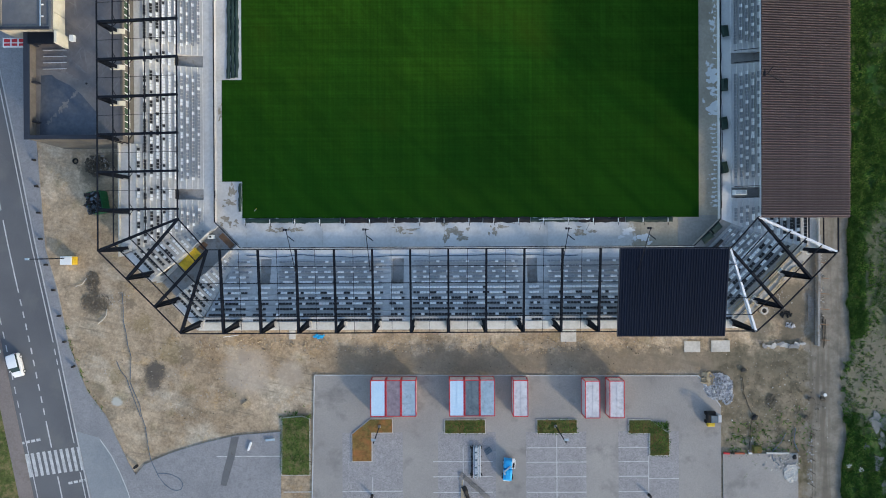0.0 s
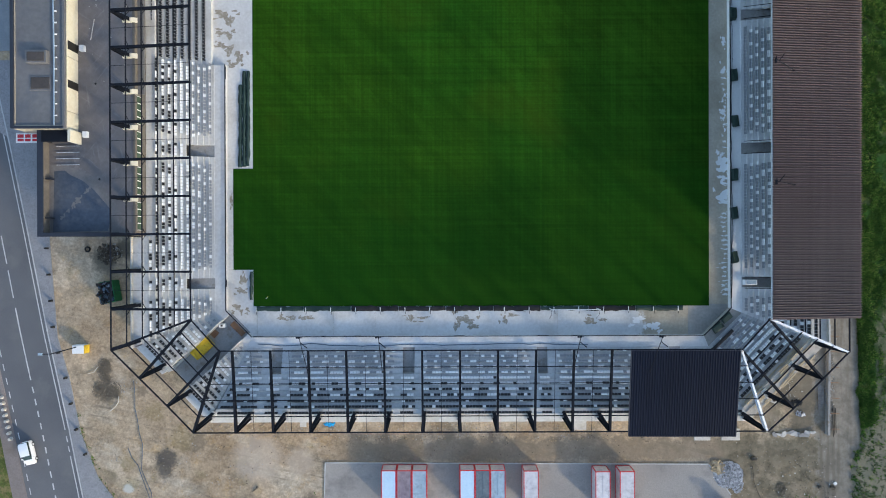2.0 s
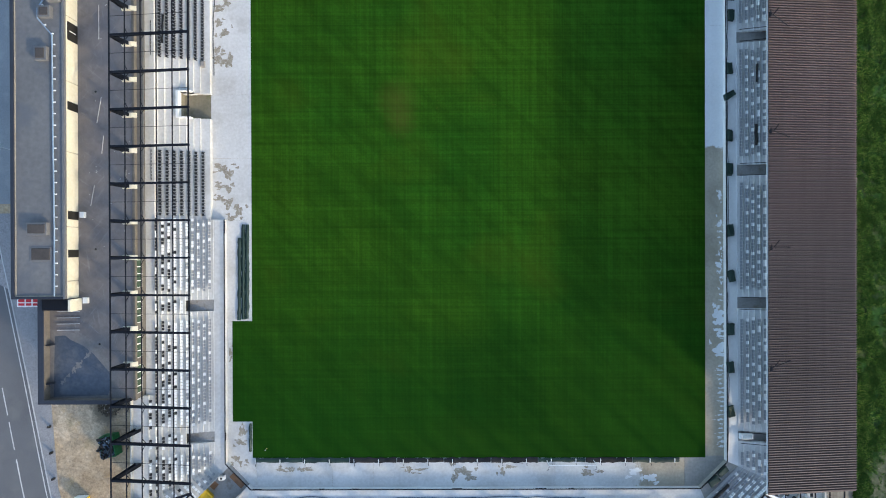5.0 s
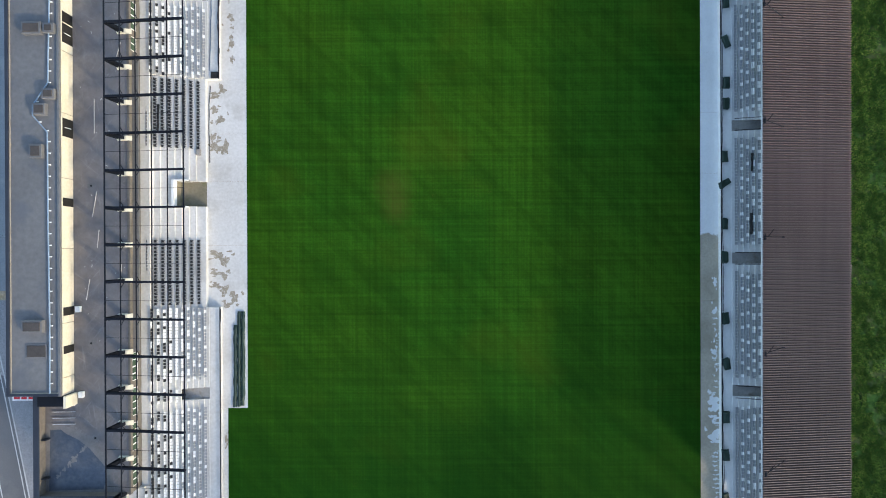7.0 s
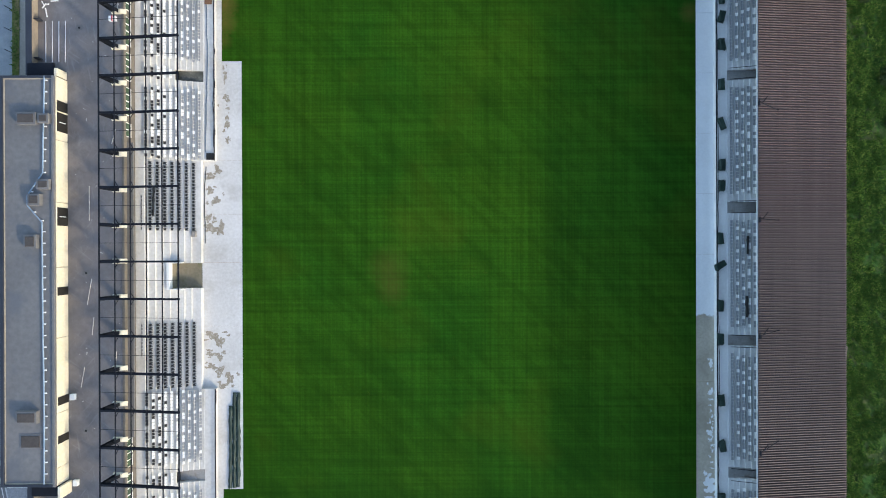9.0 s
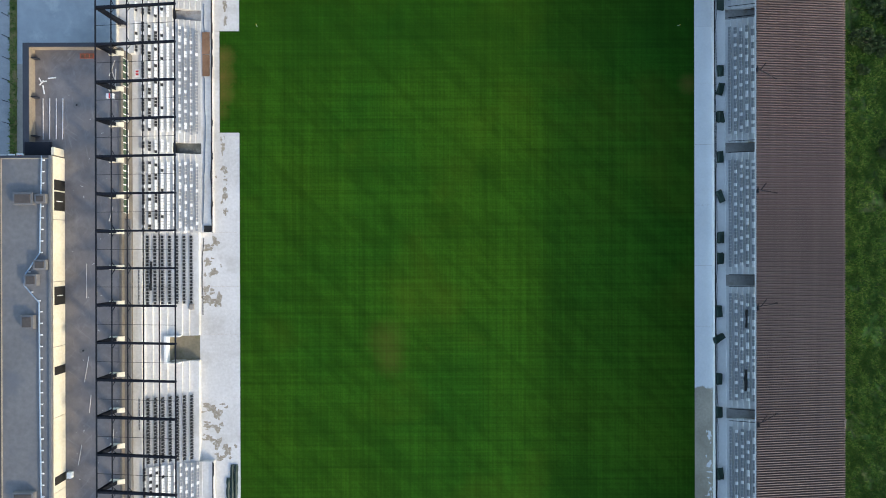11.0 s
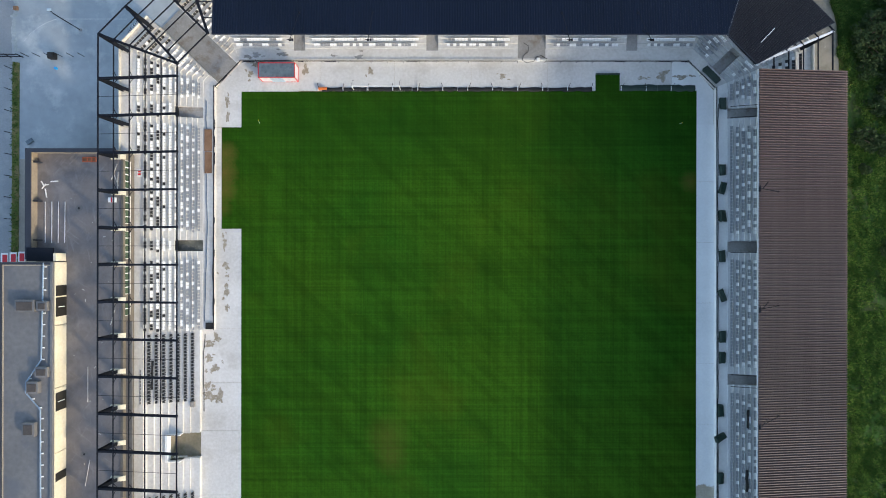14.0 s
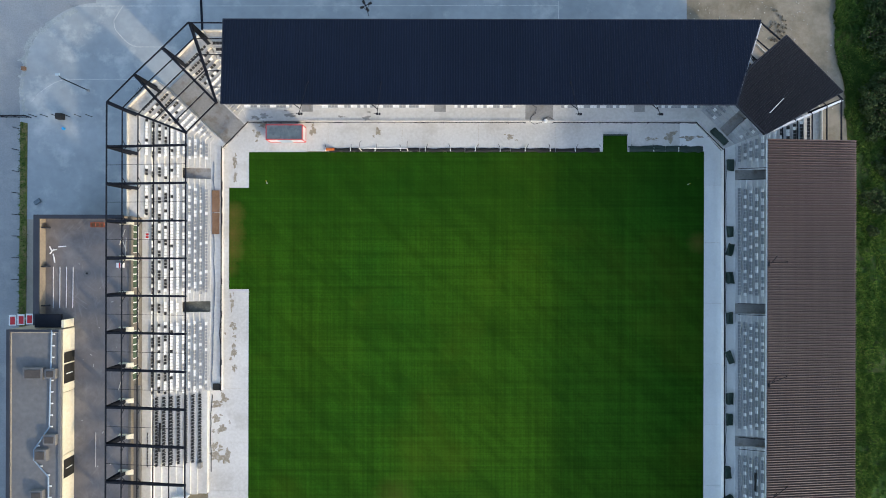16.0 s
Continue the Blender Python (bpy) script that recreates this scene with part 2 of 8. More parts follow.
def worn_slab(name, axis, lo, hi, dry_low, dry_high):
    """Pale concrete that turns brown-grey and damp beyond a ragged line."""
    n = Nodes(name, 0.78, 0.0, 0.3)
    a, b, w = n.noise(0.2, 5), n.noise(2.5, 5, (1, 1, 1), 0.7), n.noise(0.35, 7, (1, 1, 1), 0.7)
    dry = n.mix(dry_low, dry_high, n.ramp(a, ((0.3, grey(0)), (0.7, grey(1)))))
    wet = n.mix((0.33, 0.288, 0.218), (0.45, 0.398, 0.312), n.ramp(a, ((0.35, grey(0)), (0.65, grey(1)))))
    col = n.mix(dry, wet, band(n, axis, lo, hi, 0.35, w))
    col = n.mix(col, n.ramp(b, ((0.25, grey(0.3)), (0.75, grey(0.7)))), 0.45, "OVERLAY")
    return n.done(col, b, 0.12, 0.02)


def paver_material(name, low, high, size, stain, amount):
    """Small paving stones, each its own shade, with sand in the joints and large stains."""
    n = Nodes(name, 0.85, 0.0, 0.3)
    v = n.tree.nodes.new("ShaderNodeTexVoronoi")
    v.inputs["Scale"].default_value = 1.0 / size
    n.link(n.coords(), v.inputs["Vector"])
    sep = n.tree.nodes.new("ShaderNodeSeparateColor")
    n.link(v.outputs["Color"], sep.inputs[0])
    col = n.mix(low, high, sep.outputs[0])
    col = n.mix(col, n.ramp(n.noise(0.8, 6, (1, 1, 1), 0.75), ((0.3, grey(0.3)), (0.7, grey(0.7)))), 0.4, "OVERLAY")
    col = n.mix(col, stain, n.ramp(n.noise(0.2, 7, (1, 1, 1), 0.68), ((0.50, grey(0)), (0.66, grey(amount)))))
    return n.done(col, v.outputs["Distance"], 0.3, 0.02)


DAMP = damp_material()
SLAB_SOUTH = worn_slab("apron_south_east", "X", 61.0, 300.0, (0.52, 0.51, 0.49), (0.66, 0.65, 0.63))
# The dry tone is whitened as well, against the east roof's shade.
SLAB_EAST = worn_slab("apron_east", "Y", -200.0, 48.2, (0.72, 0.72, 0.71), (0.80, 0.80, 0.79))
SPLASH = mottled("dried_lime_splash", (0.70, 0.70, 0.69), (0.80, 0.80, 0.79), 0.6, 5.0, 0.8)
ASPHALT = mottled("asphalt_road", (0.104, 0.105, 0.114), (0.148, 0.148, 0.155), 0.08, 8.0, 0.85, 0, 0.3, (0.175, 0.17, 0.165), 0.5)
ASPHALT_LOT = mottled("asphalt_lot", (0.265, 0.248, 0.236), (0.345, 0.322, 0.300), 0.10, 6.0, 0.85, 0, 0.2, (0.195, 0.185, 0.18), 0.8)
LIME = mottled("lime_marks", (0.27, 0.30, 0.30), (0.37, 0.39, 0.39), 0.5, 4.0, 0.85)
STREET = mottled("asphalt_street", (0.205, 0.222, 0.24), (0.275, 0.29, 0.305), 0.1, 5.0, 0.8, 0, 0.2, (0.36, 0.37, 0.37), 0.45)
COURT = mottled("asphalt_court_pale", (0.255, 0.285, 0.303), (0.36, 0.388, 0.407), 0.10, 0.7, 0.55, 0, 0.05, (0.52, 0.53, 0.52), 0.6, 0.35, 0.3)
WALKWAY = paver_material("footway_paving", (0.222, 0.22, 0.23), (0.298, 0.294, 0.305), 0.13, (0.18, 0.18, 0.188), 0.4)
PAVER = paver_material("paver_grey", (0.235, 0.225, 0.23), (0.365, 0.35, 0.355), 0.13, (0.23, 0.215, 0.21), 0.35)
FOOTWAY = mottled("footway_brown", (0.20, 0.165, 0.15), (0.27, 0.23, 0.21), 0.12, 4.0, 0.9, 0, 0.3, (0.14, 0.11, 0.09), 0.5)
PATH = mottled("gravel_track", (0.25, 0.225, 0.19), (0.34, 0.31, 0.27), 0.12, 3.5, 0.95, 0, 0.5, (0.17, 0.15, 0.12), 0.5)


def spots(n, colour, places, other, wobble, spread=2.0):
    """Round uneven patches of another colour at given places: x, y, radius, amount."""
    for x, y, r, amount in places:
        d = n.tree.nodes.new("ShaderNodeVectorMath")
        d.operation = "DISTANCE"
        n.link(n.pos, d.inputs[0])
        d.inputs[1].default_value = (x, y, 0.0)
        w = n.tree.nodes.new("ShaderNodeMath")
        w.operation = "MULTIPLY_ADD"
        n.link(wobble, w.inputs[0])
        w.inputs[1].default_value = spread * 2
        n.link(d.outputs["Value"], w.inputs[2])
        m = n.tree.nodes.new("ShaderNodeMapRange")
        m.inputs["From Min"].default_value = r + spread
        m.inputs["From Max"].default_value = r * 0.6 + spread
        m.inputs["To Max"].default_value = amount
        n.link(w.outputs[0], m.inputs["Value"])
        colour = n.mix(colour, other, m.outputs[0])
    return colour


def soil_material():
    """Dry trampled soil: pale dust, brown clods, darker damp spots, a trace of moss."""
    n = Nodes("bare_soil", 0.95, 0.0, 0.2)
    a, b, c, d = n.noise(0.07, 6, (1, 1, 1), 0.6), n.noise(0.5, 7, (1, 1, 1), 0.68), n.noise(2.6, 8, (1, 1, 1), 0.75), n.noise(0.22, 7, (1, 1, 1), 0.7)
    col = n.mix((0.305, 0.222, 0.142), (0.475, 0.372, 0.262), n.ramp(a, ((0.36, grey(0)), (0.62, grey(1)))))
    col = n.mix(col, (0.50, 0.435, 0.345), n.ramp(n.noise(0.11, 6, (0.7, 1, 1), 0.6, 20), ((0.50, grey(0)), (0.64, grey(0.7)))))
    col = n.mix(col, (0.22, 0.185, 0.135), n.ramp(d, ((0.52, grey(0)), (0.66, grey(0.7)))))
    col = n.mix(col, (0.45, 0.29, 0.13), n.ramp(n.noise(0.30, 7, (1, 1, 1), 0.75), ((0.55, grey(0)), (0.70, grey(0.65)))))
    col = n.mix(col, (0.19, 0.175, 0.085), n.ramp(n.noise(0.24, 6), ((0.58, grey(0)), (0.70, grey(0.4)))))
    col = n.mix(col, n.ramp(b, ((0.36, grey(0.3)), (0.64, grey(0.7)))), 0.45, "OVERLAY")
    col = n.mix(col, n.ramp(c, ((0.35, grey(0.25)), (0.65, grey(0.75)))), 0.45, "OVERLAY")
    col = n.mix(col, (0.11, 0.088, 0.062), n.ramp(n.noise(4.0, 5, (1, 1, 1), 0.75), ((0.62, grey(0)), (0.70, grey(0.6)))))
    col = n.mix(col, (0.52, 0.46, 0.38), n.ramp(n.noise(3.7, 5, (1, 1, 1), 0.7), ((0.63, grey(0)), (0.71, grey(0.6)))))
    col = n.mix(col, n.ramp(n.noise(1.6, 8, (1, 1, 1), 0.82), ((0.32, grey(0.25)), (0.68, grey(0.75)))), 0.55, "OVERLAY")
    # scraped arcs left by wheels
    ruts = n.noise(1.0, 4, (0.06, 1.3, 1), 0.6, 12)
    col = n.mix(col, (0.20, 0.16, 0.115), times(n, n.ramp(ruts, ((0.56, grey(0)), (0.66, grey(0.7)))), n.ramp(d, ((0.40, grey(0)), (0.55, grey(1))))))
    col = spots(n, col, ((-23.4, -9.6, 1.3, 0.9), (-23.3, -11.2, 1.0, 0.8), (-24.0, -13.0, 1.5, 0.85), (-22.2, -13.6, 1.7, 0.9), (-17.3, -13.4, 1.2, 0.55), (-8.8, -21.4, 1.6, 0.5), (-0.2, -21.8, 1.3, 0.5), (-22.5, -27.0, 1.3, 0.4), (77.5, -26.0, 1.6, 0.5), (80.5, -25.8, 1.2, 0.6), (82.2, -29.0, 1.5, 0.7), (90.2, -28.8, 0.9, 0.7), (86.0, -26.5, 1.0, 0.6), (87.3, -32.4, 1.4, 0.6), (84.0, -34.5, 1.4, 0.5), (76.6, -33.2, 1.3, 0.5), (30.0, -19.3, 2.0, 0.5), (8.3, -31.3, 2.0, 0.6), (81.0, 132.0, 2.0, 0.6)), (0.14, 0.115, 0.085), b)
    col = spots(n, col, ((-13.6, -23.6, 1.9, 0.9), (-14.0, -25.5, 1.6, 0.85)), (0.125, 0.108, 0.092), b, 1.4)
    col = spots(n, col, ((77.3, -33.6, 1.3, 0.6), (80.2, -34.0, 1.4, 0.5), (86.9, -40.6, 1.3, 0.6), (-15.5, -16.6, 1.8, 0.35), (-11.5, -21.0, 2.2, 0.35), (-20.0, -24.5, 1.6, 0.35)), (0.21, 0.16, 0.06), b)
    col = spots(n, col, ((-19.7, -28.6, 0.9, 0.85),), (0.50, 0.50, 0.46), b, 0.8)
    col = spots(n, col, ((0.5, -24.0, 4.5, 0.6), (7.0, -24.5, 2.5, 0.5)), (0.47, 0.40, 0.33), b)
    col = spots(n, col, ((84.5, -13.5, 4.6, 0.8), (86.0, -18.0, 3.0, 0.8), (80.5, -17.5, 2.6, 0.7), (-23.4, 7.5, 2.6, 0.8), (-20.0, 8.8, 2.0, 0.8)), (0.135, 0.118, 0.088), b)
    # a trodden haul track behind the south stand, its mud darkened for the cabins' shade too; rough mossy earth at its
    # eastern end
    track = times(n, band(n, "Y", -24.6, -20.6, 0.9, b), band(n, "X", 14.0, 90.0, 3.0, d))
    col = n.mix(col, n.mix((0.15, 0.125, 0.095), (0.25, 0.21, 0.16), b), times(n, track, 0.75))
    rough = times(n, band(n, "Y", -70.0, -20.0, 2.0, b), band(n, "X", 73.0, 200.0, 1.5, d))
    col = n.mix(col, n.mix((0.075, 0.070, 0.045), (0.215, 0.182, 0.128), n.ramp(b, ((0.38, grey(0)), (0.62, grey(1))))), times(n, rough, 0.75))
    # the pale dusty track along the east side, and dust in the north-east corner
    dust = n.mix((0.165, 0.148, 0.122), (0.265, 0.24, 0.20), n.ramp(b, ((0.38, grey(0)), (0.62, grey(1)))))
    dust = n.mix(dust, (0.14, 0.12, 0.095), n.ramp(n.noise(1.0, 5, (0.8, 0.05, 1)), ((0.50, grey(0)), (0.60, grey(0.75)))))
    col = n.mix(col, dust, times(n, band(n, "X", 88.0, 110.0, 0.8, b), 0.9))
    corner = times(n, band(n, "Y", 108.0, 400.0, 1.5, b), band(n, "X", 66.0, 120.0, 1.0))
    col = n.mix(col, n.mix((0.15, 0.136, 0.105), (0.27, 0.245, 0.20), n.ramp(d, ((0.38, grey(0)), (0.62, grey(1))))), times(n, corner, 0.85))
    return n.done(col, c, 0.7, 0.06)


SOIL = soil_material()
EARTH = mottled("damp_earth", (0.125, 0.105, 0.082), (0.215, 0.18, 0.14), 0.9, 4.0, 0.9, 0, 0.5)
MUD = mottled("dark_soil", (0.06, 0.05, 0.04), (0.12, 0.10, 0.075), 0.5, 3.0, 0.9, 0, 0.6)
GRASS = grass_material("wild_grass", (0.024, 0.070, 0.014), (0.050, 0.125, 0.022), (0.085, 0.10, 0.04))
GRASS_DRY = grass_material("island_grass", (0.085, 0.095, 0.028), (0.125, 0.115, 0.038), (0.20, 0.12, 0.05))
GRASS_ROUGH = grass_material("rough_grass", (0.065, 0.085, 0.024), (0.13, 0.15, 0.04), (0.24, 0.18, 0.09))
GRASS_BURNT = grass_material("burnt_grass", (0.24, 0.125, 0.045), (0.13, 0.11, 0.035), (0.30, 0.13, 0.05))


def blade_material():
    """Grass blades from dark to bright and yellowish, each its own shade."""
    n = Nodes("grass_blades", 0.9, 0.0, 0.1)
    c = n.ramp(n.island(), ((0.0, (0.014, 0.042, 0.010)), (0.4, (0.045, 0.125, 0.018)), (0.75, (0.115, 0.205, 0.032)), (1.0, (0.22, 0.25, 0.07))))
    c = n.mix(c, (0.025, 0.07, 0.012), n.ramp(n.noise(0.6, 5, (1, 0.7, 1), 0.65), ((0.42, grey(0.85)), (0.56, grey(0)))))
    c = n.mix(c, (0.022, 0.050, 0.012), times(n, band(n, "Y", 104.0, 400.0, 4.0, n.noise(0.2, 5)), 0.35))
    return n.done(c)


BLADE = blade_material()
LEAF = mottled("shrub_leaves", (0.012, 0.03, 0.008), (0.03, 0.065, 0.014), 0.6, 3.0, 0.8)
BARK = mottled("bark", (0.07, 0.05, 0.035), (0.13, 0.10, 0.07), 1.0, 6.0)
STEEL = mottled("black_painted_steel", (0.006, 0.008, 0.013), (0.012, 0.0145, 0.022), 0.3, 4.0, 0.7, 0, 0.05, None, 0, 0.12)
GALV = mottled("galvanised_steel", (0.62, 0.63, 0.66), (0.75, 0.76, 0.78), 0.5, 4.0, 0.45, 0.2, 0.05)
ROOF_NAVY = sheet_material("roof_sheet_anthracite", (0.0040, 0.0082, 0.020), (0.0066, 0.0118, 0.027))
ROOF_CORNER = sheet_material("roof_sheet_corner", (0.016, 0.016, 0.021), (0.030, 0.028, 0.031))
ROOF_BROWN = sheet_material("roof_sheet_brown_grey", (0.124, 0.092, 0.086), (0.163, 0.123, 0.115))
MEMBRANE = membrane_material()
ROOF_GREY = mottled("flat_roof_grey", (0.122, 0.120, 0.122), (0.165, 0.160, 0.160), 0.08, 1.5, 0.7, 0, 0.06, (0.095, 0.105, 0.125), 0.6)
COPING = mottled("dark_coping", (0.018, 0.022, 0.034), (0.03, 0.035, 0.048), 0.3, 4.0, 0.5)
MEADOW_WATER = mottled("muddy_water", (0.13, 0.135, 0.125), (0.20, 0.20, 0.19), 0.5, 2.0, 0.25, 0, 0.02)
# The blue of the reflected sky is put into the puddle's base colour.
PUDDLE = mottled("damp_membrane", (0.062, 0.076, 0.10), (0.10, 0.112, 0.135), 0.25, 2.0, 0.12, 0, 0.02, (0.15, 0.15, 0.155), 0.5)
PUDDLE_RIM = mottled("dried_membrane", (0.135, 0.128, 0.125), (0.205, 0.19, 0.18), 0.5, 3.0, 0.8)
RENDER_BEIGE = mottled("beige_render", (0.34, 0.29, 0.225), (0.42, 0.37, 0.29), 0.4, 3.0, 0.9)
WALL_DARK = mottled("dark_brown_sheet", (0.05, 0.043, 0.04), (0.075, 0.063, 0.058), 0.5, 3.0, 0.8)
PIPE_GREY = mottled("pipe_blue_grey", (0.20, 0.27, 0.35), (0.27, 0.34, 0.42), 0.4, 4.0, 0.6)
WALL_BROWN = mottled("brown_grey_cladding", (0.12, 0.105, 0.09), (0.17, 0.15, 0.13), 0.4, 3.0, 0.9)
PARAPET = mottled("parapet_render", (0.22, 0.185, 0.145), (0.30, 0.255, 0.20), 0.4, 3.0, 0.9)
CREAM = mottled("cream_panel", (0.66, 0.60, 0.46), (0.75, 0.69, 0.55), 0.2, 3.0, 0.7)
WHITE = mottled("white_paint", (0.74, 0.74, 0.73), (0.82, 0.82, 0.81), 0.6, 5.0, 0.6)
LINE = mottled("road_marking", (0.40, 0.40, 0.40), (0.62, 0.62, 0.61), 1.2, 9.0, 0.8)
GLASS = Nodes("dark_window_glass", 0.08, 0.0, 0.6).done((0.02, 0.035, 0.03))
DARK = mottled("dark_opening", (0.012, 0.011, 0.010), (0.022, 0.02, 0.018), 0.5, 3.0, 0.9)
RED = mottled("red_paint", (0.48, 0.02, 0.03), (0.58, 0.035, 0.045), 0.6, 4.0, 0.5)
CABIN_PALE = mottled("cabin_roof_pale_blue", (0.46, 0.64, 0.80), (0.54, 0.70, 0.84), 0.4, 4.0, 0.6)
CABIN_GREY = mottled("cabin_roof_blue_grey", (0.27, 0.37, 0.46), (0.38, 0.48, 0.57), 0.6, 2.0, 0.6, 0, 0.1, (0.20, 0.24, 0.28), 0.6)
CABIN_MAUVE = mottled("cabin_roof_mauve", (0.20, 0.16, 0.20), (0.28, 0.23, 0.26), 0.5, 2.0, 0.6, 0, 0.1, (0.13, 0.11, 0.13), 0.6)
CABIN_WHITE = mottled("cabin_roof_white", (0.50, 0.49, 0.52), (0.64, 0.62, 0.64), 0.6, 2.0, 0.6, 0, 0.1, (0.36, 0.34, 0.36), 0.6)
CABIN_DARK = mottled("cabin_roof_slate", (0.09, 0.125, 0.155), (0.15, 0.19, 0.22), 0.9, 2.0, 0.6, 0, 0.1, (0.05, 0.07, 0.09), 0.6)
YELLOW = mottled("yellow_paint", (0.55, 0.38, 0.02), (0.68, 0.48, 0.04), 0.8, 4.0, 0.55, 0, 0.1, (0.30, 0.18, 0.03), 0.5)
GREEN = mottled("green_paint", (0.01, 0.12, 0.04), (0.02, 0.17, 0.06), 0.6, 4.0, 0.5)
BLUE = mottled("blue_paint", (0.01, 0.30, 0.66), (0.03, 0.40, 0.76), 0.6, 4.0, 0.45)
BLUE_PIPE = mottled("blue_hose", (0.055, 0.09, 0.14), (0.10, 0.145, 0.20), 0.8, 4.0, 0.6)
BLACK = mottled("black_rubber", (0.012, 0.012, 0.013), (0.025, 0.025, 0.026), 0.8, 4.0, 0.8)
ROUGH_EARTH = mottled("rough_mossy_earth", (0.16, 0.145, 0.10), (0.25, 0.22, 0.165), 0.3, 2.2, 0.95, 0, 0.6, (0.11, 0.12, 0.05), 0.6)
TARP = mottled("dark_green_sheeting", (0.012, 0.03, 0.024), (0.03, 0.055, 0.045), 0.5, 3.0, 0.5)
FORMWORK = mottled("formwork_red", (0.30, 0.075, 0.04), (0.42, 0.13, 0.07), 0.8, 5.0, 0.8)
GREY_WOOD = mottled("weathered_timber", (0.16, 0.145, 0.13), (0.30, 0.275, 0.25), 1.2, 6.0, 0.9)
GLASS_GREEN = mottled("green_glass", (0.040, 0.072, 0.042), (0.075, 0.115, 0.072), 0.6, 3.0, 0.15, 0, 0.0, None, 0, 0.5)
RUST = mottled("rusty_board", (0.17, 0.09, 0.05), (0.26, 0.15, 0.09), 0.6, 4.0, 0.85)
WOOD = mottled("raw_timber", (0.38, 0.29, 0.18), (0.52, 0.42, 0.28), 0.8, 5.0, 0.8)
FOIL = mottled("crumpled_scrap", (0.10, 0.105, 0.12), (0.74, 0.75, 0.78), 2.6, 5.0, 0.5, 0.0, 0.3, (0.10, 0.09, 0.085), 0.6)
STRAW = mottled("dry_straw", (0.30, 0.215, 0.12), (0.52, 0.40, 0.26), 1.5, 6.0, 0.95)
RUBBLE = mottled("broken_concrete", (0.30, 0.28, 0.25), (0.48, 0.45, 0.41), 0.8, 3.0, 0.9)
ORANGE = mottled("orange_plastic", (0.60, 0.14, 0.03), (0.70, 0.19, 0.05), 0.8, 4.0, 0.5)
CARPAINT = mottled("white_car_paint", (0.76, 0.77, 0.78), (0.82, 0.82, 0.83), 0.8, 4.0, 0.25)
SEAT_WHITE = seat_material("seat_white", (0.84, 0.84, 0.84))
SEAT_BLACK = seat_material("seat_black", (0.020, 0.020, 0.022))
SEAT_GREY = seat_material("seat_grey", (0.29, 0.30, 0.32))


# ---- mesh helpers ----
def prism(bm, pts, z0, z1):
    """A flat-topped solid over a plan outline (counter-clockwise)."""
    low = [bm.verts.new((x, y, z0)) for x, y in pts]
    top = [bm.verts.new((x, y, z1)) for x, y in pts]
    bm.faces.new(top)
    bm.faces.new(low[::-1])
    for i in range(len(pts)):
        j = (i + 1) % len(pts)
        bm.faces.new((low[i], low[j], top[j], top[i]))


def box(bm, x0, x1, y0, y1, z0, z1):
    prism(bm, ((x0, y0), (x1, y0), (x1, y1), (x0, y1)), z0, z1)


def chamfer_box(bm, x0, x1, y0, y1, z0, z1, c=0.03):
    """A box with its upper edges taken off."""
    box(bm, x0, x1, y0, y1, z0, z1 - c)
    a = [bm.verts.new(p) for p in ((x0, y0, z1 - c), (x1, y0, z1 - c), (x1, y1, z1 - c), (x0, y1, z1 - c))]
    b = [bm.verts.new(p) for p in ((x0 + c, y0 + c, z1), (x1 - c, y0 + c, z1), (x1 - c, y1 - c, z1), (x0 + c, y1 - c, z1))]
    bm.faces.new(b)
    for i in range(4):
        j = (i + 1) % 4
        bm.faces.new((a[i], a[j], b[j], b[i]))


def beam(bm, a, b, w, h, w2=None, h2=None):
    """A straight member of width w and depth h from a to b, upright in section; it may taper."""
    a, b = Vector(a), Vector(b)
    way = (b - a).normalized()
    side = way.cross(Vector((0, 0, 1)))
    if side.length < 1e-3:
        side = Vector((1, 0, 0))
    side.normalize()
    up = side.cross(way).normalized()
    w2, h2 = w2 or w, h2 or h
    ring = []
    for p, ww, hh in ((a, w, h), (b, w2, h2)):
        ring.append([bm.verts.new(p + side * sx * ww / 2 + up * sz * hh / 2) for sx, sz in ((-1, -1), (1, -1), (1, 1), (-1, 1))])
    p, q = ring
    bm.faces.new(p[::-1])
    bm.faces.new(q)
    for i in range(4):
        j = (i + 1) % 4
        bm.faces.new((p[i], p[j], q[j], q[i]))


def i_beam(bm, a, b, w, h, h2=None):
    """An I-section: two flanges and a web."""
    a, b = Vector(a), Vector(b)
    h2 = h2 or h
    up = Vector((0, 0, 1))
    beam(bm, a + up * h / 2, b + up * h2 / 2, w, 0.04)
    beam(bm, a - up * h / 2, b - up * h2 / 2, w, 0.04)
    beam(bm, a, b, 0.05, h - 0.04, 0.05, h2 - 0.04)


def tube(bm, pts, r, sides=6):
    """A round tube along points."""
    pts = [Vector(p) for p in pts]
    rings = []
    for i, p in enumerate(pts):
        way = (pts[min(i + 1, len(pts) - 1)] - pts[max(i - 1, 0)]).normalized()
        side = way.cross(Vector((0, 0, 1)))
        if side.length < 1e-3:
            side = Vector((1, 0, 0))
        side.normalize()
        up = side.cross(way)
        rings.append([bm.verts.new(p + (side * math.cos(k * math.tau / sides) + up * math.sin(k * math.tau / sides)) * r) for k in range(sides)])
    for p, q in zip(rings, rings[1:]):
        for i in range(sides):
            j = (i + 1) % sides
            bm.faces.new((p[i], p[j], q[j], q[i]))
    bm.faces.new(rings[0][::-1])
    bm.faces.new(rings[-1])


